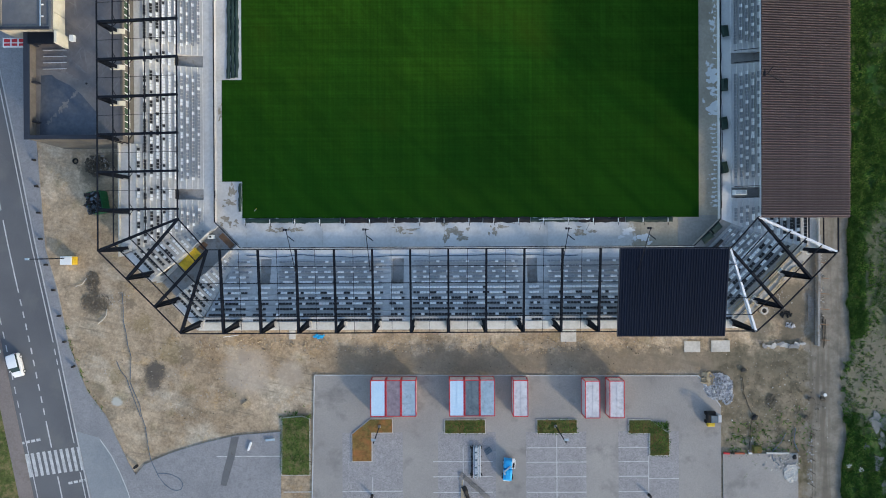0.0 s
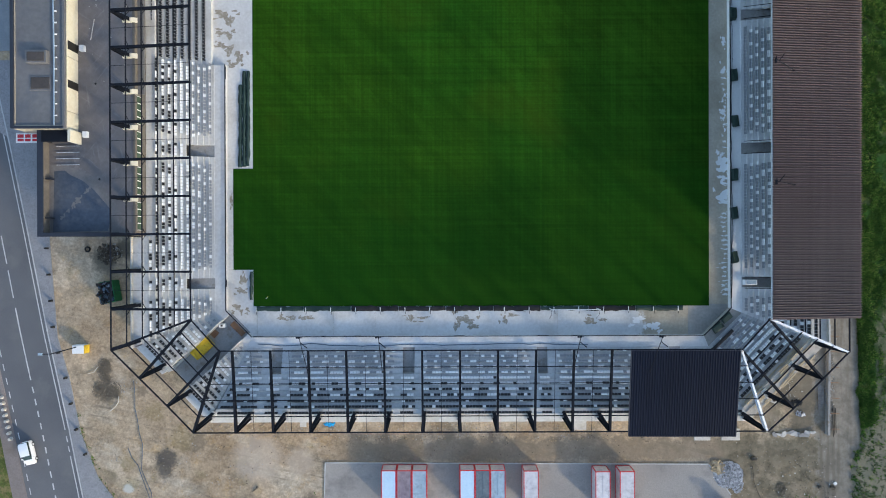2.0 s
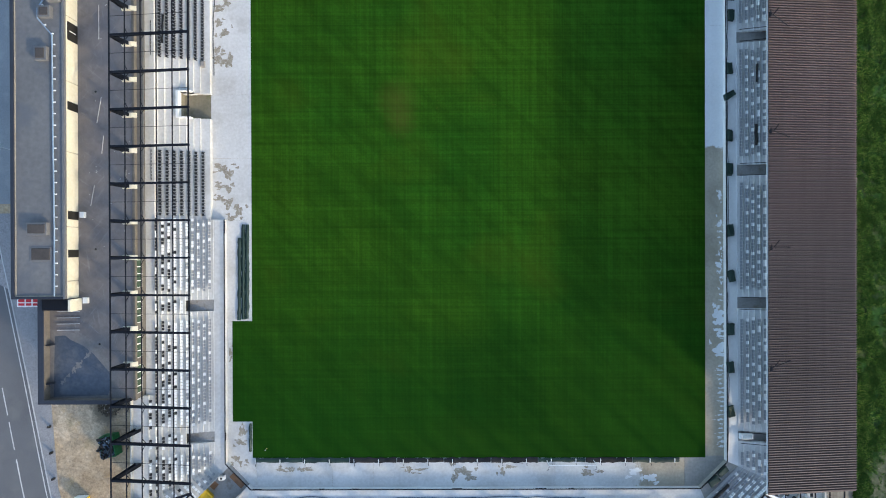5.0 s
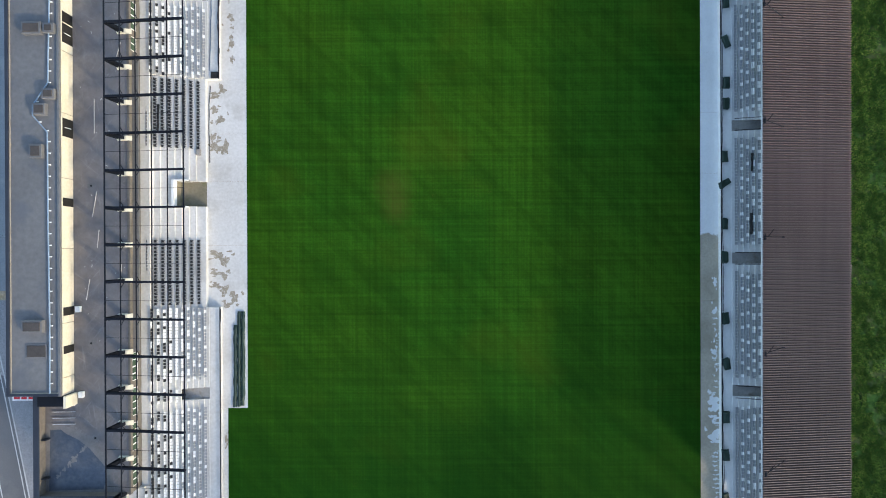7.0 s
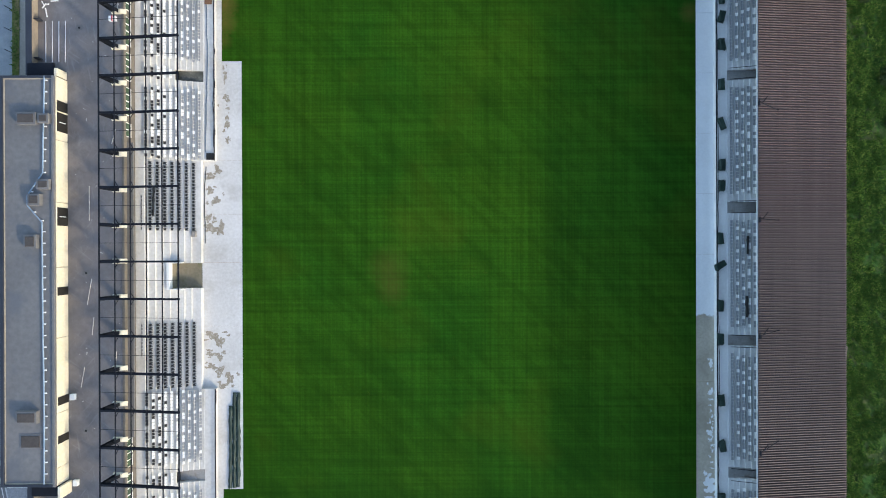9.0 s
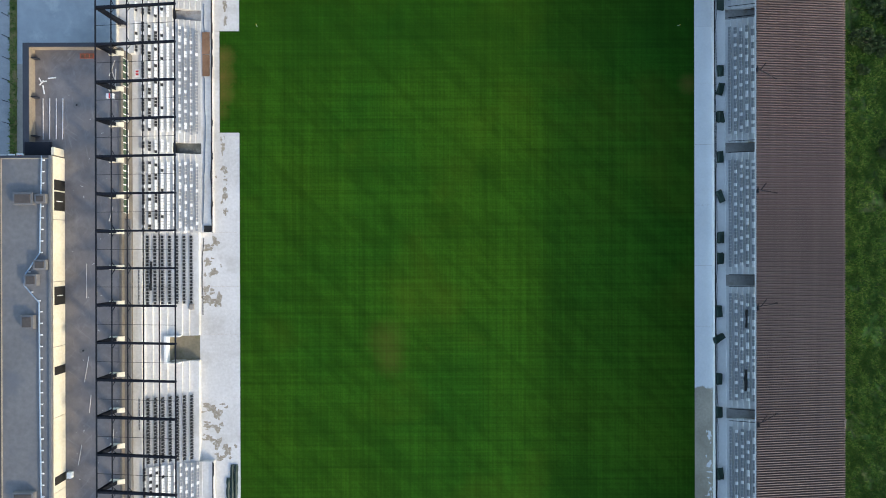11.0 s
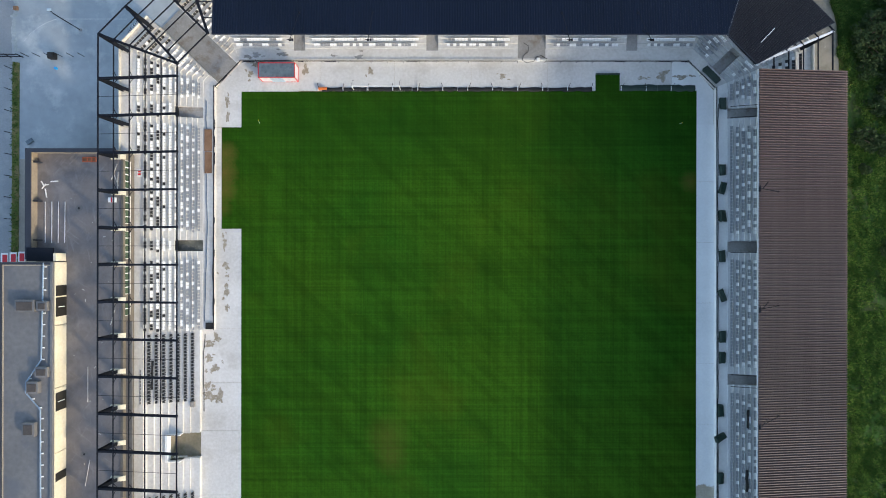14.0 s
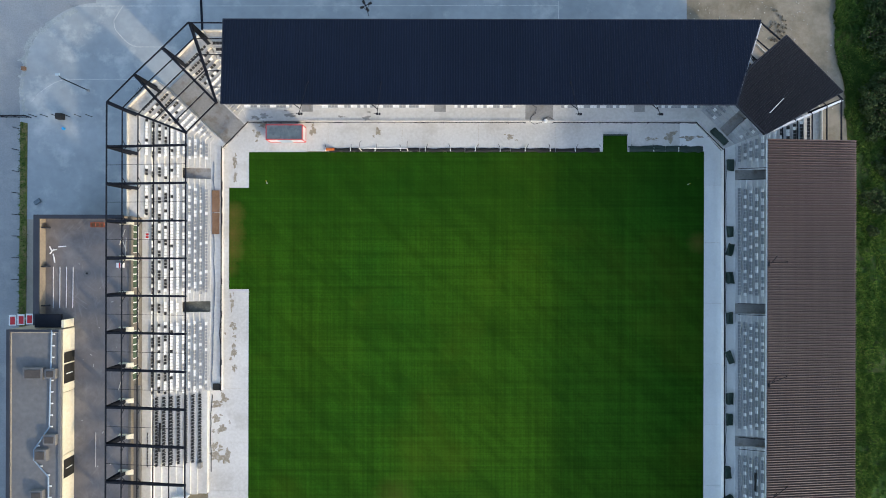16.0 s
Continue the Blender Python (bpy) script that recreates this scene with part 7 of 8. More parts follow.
def net_posts(xs, y, lean, group):
    """Net poles with short white feet, standing along the end of the turf."""
    for x in xs:
        t = thing("net_pole", (x, y, 0.012), "short white net foot with a leaning black pole", "pole", group)
        bm = bmesh.new()
        s = math.sin(x * 7.3)
        tube(bm, [(x + 0.1, y, 0.012), (x + 0.1 + s * 0.4, y + lean * 0.75, 0.2 + abs(s) * 0.4)], 0.04)
        part("pole", bm, STEEL, t)
        bm = bmesh.new()
        chamfer_box(bm, x - 0.05, x + 0.05, y - 0.34, y + 0.34, 0.012, 0.26)
        part("foot", bm, WHITE, t)


net_posts([0.45 + 3.87 * k for k in range(18)], -0.68, -1, "south net poles")
net_posts([12.0 + 3.91 * k for k in range(12)] + [59.5, 63.4, 67.3], 110.6, 1, "north net poles")


def goal(x, y, side):
    """A full-size goal frame lying folded at the end of the turf."""
    t = thing("football_goal", (x, y, 0.03), "white football goal frame", "goal", "goals")
    w, h = 7.32, 2.44
    bm = bmesh.new()
    tube(bm, [(x, y, 0.03), (x, y, h)], 0.06)
    part("post", bm, WHITE, t)
    bm = bmesh.new()
    tube(bm, [(x + w, y, 0.03), (x + w, y, h)], 0.06)
    part("post", bm, WHITE, t)
    bm = bmesh.new()
    tube(bm, [(x - 0.05, y, h), (x + w + 0.05, y, h)], 0.06)
    part("crossbar", bm, WHITE, t)
    for xx in (x, x + w):
        bm = bmesh.new()
        tube(bm, [(xx, y, h), (xx, y + side * 0.9, 1.8), (xx, y + side * 1.6, 0.05)], 0.03)
        part("net_stay", bm, STEEL, t)


goal(46.2, -0.6, -1)
goal(17.6, 110.35, 1)
bm = bmesh.new()
chamfer_box(bm, 12.1, 13.4, 110.35, 110.7, 0.02, 0.4)
tagged(part("barrier_block", bm, ORANGE), "orange plastic barrier block", "barrier")
for x, y, a in ((2.1, 1.2, 50), (2.75, 105.4, 110), (68.95, 105.2, 20)):
    t = thing("corner_flag", (x, y, 0.03), "small pale corner flag lying on the turf", "corner flag", "corner flags")
    bm = bmesh.new()
    c, s = math.cos(radians(a)), math.sin(radians(a))
    beam(bm, (x - c * 0.28, y - s * 0.28, 0.06), (x + c * 0.28, y + s * 0.28, 0.06), 0.04, 0.04)
    part("pole", bm, WHITE, t)
    bm = bmesh.new()
    beam(bm, (x + c * 0.1, y + s * 0.1, 0.08), (x + c * 0.28, y + s * 0.28, 0.08), 0.1, 0.02)
    part("flag", bm, YELLOW, t)


# ---- dark covers and loose things on the east platform ----
for x, y, a in ((74.95, 108.0, 0), (74.9, 97.65, 4), (74.95, 94.9, -15), (74.9, 90.6, 5), (74.85, 84.35, 3), (74.85, 78.25, 22), (74.85, 71.85, 0), (74.8, 68.65, 0), (74.55, 60.45, 3), (74.5, 56.3, -58), (74.5, 50.0, 2), (74.5, 44.8, 3), (74.65, 35.3, 8), (74.75, 28.2, 10), (74.65, 20.05, 3), (74.6, 14.1, 10), (74.6, 7.3, 10), (73.3, -2.1, -45), (71.9, -3.6, -50), (72.75, 112.9, 42), (73.65, 112.05, 44)):
    bm = bmesh.new()
    chamfer_box(bm, -0.46, 0.46, -0.85, 0.85, 0, 0.55, 0.15)
    wrap = random.Random(int(y * 10))
    for v in bm.verts:
        v.co += Vector((wrap.uniform(-0.12, 0.1), wrap.uniform(-0.16, 0.16), wrap.uniform(-0.08, 0.08) if v.co.z > 0.1 else 0.0))
    ob = part("covered_crate", bm, TARP)
    tagged(ob, "crate wrapped in dark green sheeting on the platform", "crate", "covered crates")
    ob.matrix_world = pose(x, y, 0.9, 0, 0, a)
t = thing("white_van_body", (77.0, 3.4, 0.86), "white and grey tool chest in the stand entrance", "tool chest")
bm = bmesh.new()
chamfer_box(bm, 75.9, 77.9, 3.0, 3.8, 0.86, 1.6, 0.12)
part("chest", bm, WHITE, t)
bm = bmesh.new()
box(bm, 76.2, 77.6, 3.15, 3.65, 1.6, 1.65)
part("lid", bm, CABIN_GREY, t)
for x0, y0, y1 in ((-4.95, 97.2, 104.0),):
    bm = bmesh.new()
    box(bm, -5.4, -4.3, 97.2, 100.5, 0.9, 1.05)
    tagged(part("shuttering_board", bm, RUST), "brown shuttering board lying on the platform", "board", "shuttering boards")
    bm = bmesh.new()
    box(bm, -5.42, -4.28, 100.6, 104.0, 0.9, 1.08)
    tagged(part("shuttering_board", bm, RUST), "brown shuttering board lying on the platform", "board", "shuttering boards")
bm = bmesh.new()
box(bm, -5.2, -4.1, 73.0, 74.0, 0.0, 1.1)
tagged(part("equipment_box", bm, BLACK), "dark equipment box beside the platform", "box")
bm = bmesh.new()
chamfer_box(bm, -7.4, -6.8, 61.0, 61.9, 0.95, 1.5)
tagged(part("cardboard_box", bm, GREY_WOOD), "grey-brown cardboard box on the steps", "box")
roll_bundle(-12.5, 64.1, -12.45, 68.5, 0.34, 71, "black netting slung along the directors' seats", BLACK, 0.2, 3.12)
t = thing("site_notice", (-14.0, 96.85, ROW_Z[9] + 0.25), "white notice board with a red field lying behind the seats", "notice board")
bm = bmesh.new()
chamfer_box(bm, -14.42, -13.62, 96.3, 97.4, ROW_Z[9] + 0.25, ROW_Z[9] + 0.33)
part("board", bm, WHITE, t)
for y in (96.5, 96.92):
    bm = bmesh.new()
    box(bm, -14.25, -13.8, y, y + 0.3, ROW_Z[9] + 0.33, ROW_Z[9] + 0.336)
    part("red_bar", bm, RED, t)


# A long black lumpy strip across the corner steps.
roll_bundle(70.75, -7.05, 74.0, -3.95, 0.6, 61, "long black lumpy strip across the corner steps", BLACK, 0.3, 1.65)


corner_run = Run(SIDES["south_east"])
plank_rng = random.Random(21)
for k in range(26):
    d = FIRST + 10 * STEP + 0.15 + plank_rng.uniform(0, 2.9)
    u = plank_rng.uniform(-4.0, corner_run.length + 2.0)
    l = plank_rng.uniform(1.4, 3.2)
    z = (ROW_Z[10] if d < FIRST + 11 * STEP else ROW_Z[11] if d < FIRST + 12 * STEP else TOP) + 0.03 + 0.004 * k
    bm = bmesh.new()
    beam(bm, (*corner_run.at(u, d), z), (*corner_run.at(u + l, d + plank_rng.uniform(-0.1, 0.1)), z), 0.2, 0.05)
    tagged(part("plank", bm, WOOD), "raw timber plank lying on the unfinished top steps", "plank", "planks on the corner stand")


t = thing("rail_stack", (-17.1, 119.6, 0.03), "stack of pale railing panels behind the corner stand", "railing panels")
for k in range(6):
    bm = bmesh.new()
    beam(bm, (-18.0 + 0.23 * k, 118.7 + 0.23 * k, 0.13 + 0.02 * k), (-17.2 + 0.23 * k, 120.2 + 0.23 * k, 0.13 + 0.02 * k), 0.06, 0.2)
    part("panel", bm, GALV if k % 2 else STEEL, t)
bm = bmesh.new()
chamfer_box(bm, -35.6, -35.0, 122.85, 123.4, 0.03, 0.5)
tagged(part("wooden_box", bm, RUST), "small brown wooden box on the asphalt", "box")


# Two long black lumpy strips along the rows of the east stand.
roll_bundle(78.2, 48.3, 78.2, 51.6, 0.45, 62, "long black lumpy strip along the steps", BLACK, 0.25, 2.05)
roll_bundle(78.3, 58.0, 78.35, 60.8, 0.35, 63, "long black lumpy strip along the steps", BLACK, 0.25, 2.05)


# ---- hoses and cables ----
def hose(pts, r, m, label, z=0.05, seed=0, name="hose"):
    """A slack hose through a few points, wandering a little between them."""
    rr = random.Random(seed)
    out = []
    for (ax, ay), (bx, by) in zip(pts, pts[1:]):
        l = math.hypot(bx - ax, by - ay)
        n = max(1, int(l / 1.5))
        wander = 0.1 if l > 2.2 else 0.02
        for k in range(n):
            f = k / n
            out.append((ax + (bx - ax) * f + rr.uniform(-wander, wander), ay + (by - ay) * f + rr.uniform(-wander, wander), z))
    out.append((*pts[-1], z))
    bm = bmesh.new()
    tube(bm, out, r)
    tagged(part(name, bm, m), label, "hose" if name == "hose" else name, "hoses and cables")


hose([(-18.7, -11.8), (-18.6, -16.0), (-17.5, -21.5), (-17.6, -25.6), (-16.2, -29.0), (-15.0, -34.0), (-14.4, -37.8), (-13.2, -40.3), (-12.3, -41.5), (-11.2, -42.3), (-10.4, -42.5), (-9.8, -42.3), (-9.5, -41.7), (-9.6, -41.1), (-10.2, -40.5), (-11.2, -40.0), (-12.2, -39.8), (-13.3, -39.8)], 0.05, BLUE_PIPE, "blue water hose trailing over the soil", 0.08, 1)
hose([(-19.8, -22.3), (-18.2, -25.0), (-17.0, -28.3), (-16.0, -31.0)], 0.05, BLUE_PIPE, "dark blue hose trailing over the soil", 0.08, 2)
hose([(1.0, -5.9), (6.0, -6.2), (9.0, -5.8), (14.0, -6.2), (40.0, -6.0), (52.0, -6.1)], 0.06, BLUE_PIPE, "blue hose along the foot of the steps", 0.98, 3)
hose([(-5.1, 108.5), (-5.2, 98.0), (-5.0, 88.0), (-5.3, 80.0), (-5.4, 74.2)], 0.06, BLUE_PIPE, "blue hose along the foot of the steps", 0.98, 4)
hose([(-4.1, 87.0), (-4.15, 80.0), (-4.1, 75.0)], 0.05, BLACK, "black cable along the platform's edge", 0.95, 5, "cable")
hose([(-5.7, 72.0), (-5.9, 66.0), (-5.8, 60.0)], 0.06, BLACK, "black cable along the foot of the wall", 0.05, 6, "cable")
hose([(44.1, 117.5), (44.9, 117.0), (44.8, 116.1), (44.1, 115.5), (43.9, 114.8), (44.6, 114.4), (45.7, 114.6), (46.1, 115.3), (46.8, 115.5), (47.7, 115.0)], 0.04, BLACK, "black cable lying in loops in the entrance", 0.93, 7, "cable")
bm = bmesh.new()
chamfer_box(bm, 46.15, 46.6, 114.6, 115.1, 0.86, 1.15)
tagged(part("junction_box", bm, WHITE), "small white junction box beside the cable", "junction box")
hose([(74.22, 1.0), (74.35, 12.0), (74.2, 26.0), (74.4, 41.0), (74.25, 58.0), (74.4, 76.0), (74.25, 92.0), (74.35, 108.0)], 0.04, BLACK, "black cable along the platform's edge", 0.95, 10, "cable")
hose([(77.8, -25.4), (78.1, -28.0), (79.4, -31.2), (79.0, -33.0), (78.9, -35.1), (78.7, -36.7)], 0.04, BLACK, "dark cable trailing over the soil", 0.06, 8, "cable")
hose([(84.5, -33.9), (83.7, -35.5), (82.4, -36.8), (82.3, -37.6), (82.6, -38.4), (83.2, -38.7), (83.4, -39.0)], 0.06, BLUE_PIPE, "dark blue hose trailing over the soil", 0.09, 9)
hose([(86.0, -33.2), (85.7, -35.2), (86.1, -36.2), (86.5, -36.9)], 0.07, BLUE_PIPE, "dark blue hose trailing over the soil", 0.09, 11)
hose([(-21.1, -14.1), (-21.2, -15.0), (-21.6, -15.7), (-22.5, -16.4)], 0.06, CONC_REAR, "bent pale pipe lying on the soil", 0.1, 12, "pipe")
hose([(-24.3, -9.4), (-25.0, -10.3), (-26.0, -10.6)], 0.05, CONC_REAR, "bent pale pipe lying on the soil", 0.08, 13, "pipe")


# ---- loose building materials and rubble ----
def chunks(cx, cy, rx, ry, count, size, m, label, seed, height=0.8, category="rubble"):
    """A heap of broken pieces in one mesh."""
    r = random.Random(seed)
    bm = bmesh.new()
    for _ in range(count):
        a, d = r.uniform(0, math.tau), math.sqrt(r.random())
        x, y = cx + rx * d * math.cos(a), cy + ry * d * math.sin(a)
        z = height * (1 - d) * r.uniform(0.3, 1.0)
        s = size * r.uniform(0.4, 1.3)
        m4 = Matrix.Translation((x, y, z + 0.02)) @ Euler((r.uniform(-0.7, 0.7), r.uniform(-0.7, 0.7), r.uniform(0, 6.3))).to_matrix().to_4x4() @ Matrix.Diagonal((s, s * r.uniform(0.4, 1), s * r.uniform(0.15, 0.6), 1))
        bmesh.ops.create_cube(bm, size=1, matrix=m4)
    tagged(part("rubble_heap", bm, m), label, category, "", "stuff")


chunks(74.0, -26.7, 2.3, 2.1, 1500, 0.22, FOIL, "heap of crumpled pale metal scrap and foil", 1, 0.5)
chunks(75.4, -28.0, 0.9, 1.6, 320, 0.2, FOIL, "tail of the scrap heap", 31, 0.25)
chunks(72.4, -25.5, 1.2, 1.0, 60, 0.5, WOOD, "splintered timber beside the scrap heap", 2, 0.4)
chunks(35.6, -42.6, 1.9, 1.2, 90, 0.16, RUBBLE, "broken bits among the thrown pallets", 3, 0.12)
chunks(-19.6, -12.5, 2.0, 1.3, 30, 0.16, RUBBLE, "small stones on the soil", 4, 0.15)
chunks(-6.3, -3.9, 1.0, 0.7, 60, 0.22, RUBBLE, "broken bits beside the skip in the gateway", 16, 0.3)
chunks(85.3, -17.2, 0.8, 0.5, 30, 0.3, FOIL, "scattered pale scrap behind the stand", 6, 0.3)
chunks(89.8, -12.5, 0.7, 7.5, 110, 0.22, RUBBLE, "broken bits along the footing", 18, 0.5)
chunks(0.0, -19.6, 14.0, 1.2, 130, 0.2, WOOD, "scattered timber offcuts behind the stand", 20, 0.06)
chunks(84.0, -30.0, 6.5, 8.0, 420, 0.12, MUD, "dark clods on the trodden ground", 22, 0.08)
chunks(-23.4, -9.9, 1.1, 1.7, 170, 0.15, EARTH, "low heap of dark damp earth", 72, 0.25, "earth heap")
chunks(-22.9, -13.1, 2.5, 1.6, 260, 0.15, EARTH, "low heap of dark damp earth", 73, 0.28, "earth heap")
chunks(-13.7, -24.2, 1.8, 2.0, 130, 0.12, EARTH, "low heap of dark damp earth", 74, 0.12, "earth heap")
chunks(82.2, -29.0, 0.8, 1.2, 70, 0.16, EARTH, "dark clods round a shallow pit", 75, 0.15)
for k, (x, y, w) in enumerate(((78.0, -24.2, 0.5), (79.6, -31.5, 0.5), (87.6, -31.6, 0.45), (90.2, -28.7, 0.45), (88.2, -28.7, 0.35), (85.8, -37.75, 0.4))):
    bm = bmesh.new()
    bmesh.ops.create_icosphere(bm, subdivisions=2, radius=1.0)
    for v in bm.verts:
        v.co *= 1 + 0.35 * noise.noise(v.co * 1.6 + Vector((k * 7.1, 0, 0)))
        v.co = Vector((v.co.x * w, v.co.y * w * 0.8, max(0.0, v.co.z * w * 0.6 + 0.12)))
    ob = part("boulder", bm, BLACK if k in (1, 5) else MUD)
    ob.matrix_world = pose(x, y, 0, 0, 0, 50 * k)
    tagged(ob, "dark lump of earth and scrap on the trodden ground", "earth lump", "dark lumps on the ground")
bm = bmesh.new()
bmesh.ops.create_cone(bm, cap_ends=True, segments=16, radius1=0.28, radius2=0.26, depth=0.1, matrix=Matrix.Translation((90.65, -28.1, 0.06)))
tagged(part("bucket_lid", bm, WHITE), "round white bucket lid lying on the ground", "lid")
chunks(84.0, -32.0, 8.0, 8.5, 36, 0.13, WHITE, "white wrappers and offcuts strewn over the trodden ground", 76, 0.02, "litter")
chunks(88.3, -38.5, 0.5, 5.0, 40, 0.18, FOIL, "pale scraps along the yard's fence", 77, 0.05, "litter")
chunks(82.5, -13.6, 3.2, 2.2, 60, 0.16, RUBBLE, "broken bits under the corner frames", 78, 0.05)
chunks(84.6, -15.6, 0.9, 0.6, 26, 0.32, BLACK, "dark scrap behind the corner stand", 79, 0.2)
chunks(40.0, -21.5, 34.0, 2.2, 160, 0.12, MUD, "dark clods along the haul track", 23, 0.05)
chunks(-9.0, -23.5, 12.5, 6.5, 190, 0.13, STRAW, "dry clods, straw and splinters on the bare soil", 64, 0.03, "debris")
chunks(36.0, -20.0, 38.0, 1.5, 420, 0.17, STRAW, "dry clods and splinters behind the south stand", 65, 0.04, "debris")
chunks(81.5, -29.0, 7.5, 7.0, 110, 0.11, STRAW, "dry clods and splinters on the trodden ground", 66, 0.03, "debris")
chunks(-8.0, -24.0, 14.0, 8.0, 120, 0.11, MUD, "dark clods on the bare soil", 24, 0.05)
chunks(82.0, -27.0, 9.0, 9.0, 170, 0.13, RUBBLE, "scattered site debris on the soil", 7, 0.05)
chunks(84.0, -38.5, 3.2, 1.5, 60, 0.3, RUBBLE, "debris along the yard's edge", 8, 0.15)
chunks(30.0, -19.5, 38.0, 1.6, 220, 0.16, RUBBLE, "scattered stones along the back of the stand", 9, 0.05)
chunks(-10.0, -22.0, 13.0, 9.0, 150, 0.13, RUBBLE, "scattered stones on the bare soil", 10, 0.04)
chunks(83.0, 129.5, 1.4, 3.4, 60, 0.28, MUD, "dark clods and scrap on the dusty ground", 67, 0.12)
chunks(80.0, 131.0, 8.0, 6.0, 90, 0.12, CONC_FLOOR, "grey clods on the dusty ground", 68, 0.03, "debris")
chunks(78.0, 131.0, 9.0, 7.0, 130, 0.18, RUBBLE, "scattered stones on the dusty ground", 11, 0.06)
chunks(91.0, 60.0, 1.8, 70.0, 160, 0.16, RUBBLE, "scattered stones beside the track", 12, 0.04)
for x0, x1, y0, y1 in ((49.5, 51.9, -19.6, -17.7), (68.7, 71.2, -21.3, -19.6), (72.9, 75.8, -21.3, -19.5), (7.2, 8.2, -19.0, -17.6)):
    t = thing("concrete_slab", (x0, y0, 0), "pale precast concrete slab lying on the soil", "concrete slab", "loose concrete slabs")
    bm = bmesh.new()
    chamfer_box(bm, x0, x1, y0, y1, -0.05, 0.12)
    part("slab", bm, CONC_REAR, t)
chunks(-22.6, 8.2, 1.9, 1.7, 150, 0.3, MUD, "dark rubble heaped beside the club building", 61, 0.35)
chunks(-22.2, 8.4, 1.7, 1.5, 40, 0.25, RUBBLE, "pale broken bits in the dark rubble", 62, 0.4)
t = thing("tyre", (-25.9, 8.9, 0), "old black tyre lying on the soil", "tyre")
bm = bmesh.new()
tube(bm, [(-25.9 + 0.36 * math.cos(k * math.tau / 16), 8.9 + 0.36 * math.sin(k * math.tau / 16), 0.1) for k in range(17)], 0.12, 8)
part("tread", bm, BLACK, t)
pallet_rng = random.Random(6)
for k in range(5):
    bm = bmesh.new()
    beam(bm, (-18.6 + 0.1 * k, 1.9 + 0.28 * k, 0.08 + 0.05 * k), (-17.2, 2.0 + 0.28 * k + pallet_rng.uniform(-0.2, 0.2), 0.08 + 0.05 * k), 0.16, 0.05)
    tagged(part("plank", bm, WOOD), "raw timber plank beside the scrap container", "plank", "planks beside the container")
for k in range(8):
    p, u = along(shifted(ROAD_L, -1.2), 74.5 + 0.95 * k)
    t = thing("stone_post", (p.x, p.y, 0.05), "stubby pale stone post along the far footway", "post", "stone posts")
    bm = bmesh.new()
    bmesh.ops.create_cone(bm, cap_ends=True, segments=10, radius1=0.3, radius2=0.22, depth=0.6, matrix=Matrix.Translation((p.x, p.y, 0.35)))
    part("post", bm, CONC_REAR, t)
for k in range(4):
    bm = bmesh.new()
    beam(bm, (-5.0 + k, -18.4 - 0.1 * k, 0.08), (-3.4 + k * 1.4, -18.3, 0.08), 0.1, 0.1)
    tagged(part("batten", bm, WHITE if k == 2 else WOOD), "loose batten lying on the soil", "batten", "battens on the soil")
chunks(11.8, -18.6, 0.9, 0.35, 26, 0.35, BLUE, "torn blue plastic wrapping on the soil", 15, 0.15, "plastic")
flat("trench_patch", [(-1.9, -34.2), (-2.5, -37.0), (-3.3, -40.0), (-3.6, -41.7), (-2.7, -41.8), (-2.2, -40.2), (-1.4, -37.4), (-0.7, -34.1)], 0.0, 0.083, ASPHALT, "dark backfilled trench across the paving", "trench")
chunks(-2.1, -37.6, 0.9, 3.4, 60, 0.14, MUD, "dark clods along the trench", 50, 0.06, "soil")
bm = bmesh.new()
for y, x0, x1 in ((-37.2, -4.2, 5.7), (-42.8, 6.2, 10.6)):
    box(bm, x0, x1, y - 0.06, y + 0.06, 0.07, 0.0815)
tagged(part("forecourt_line", bm, LINE), "thin white parking line on the paving", "marking", "", "structure")
for x, y, a in ((1.0, -35.6, 70), (4.2, -34.6, 5)):
    bm = bmesh.new()
    beam(bm, (-0.7, 0, 0), (0.7, 0, 0), 0.3, 0.25)
    ob = part("timber_stack", bm, WHITE if a > 50 else CABIN_GREY)
    tagged(ob, "short pale bundle of boards on the paving", "boards", "board bundles")
    ob.matrix_world = pose(x, y, 0.2, 0, 0, a)


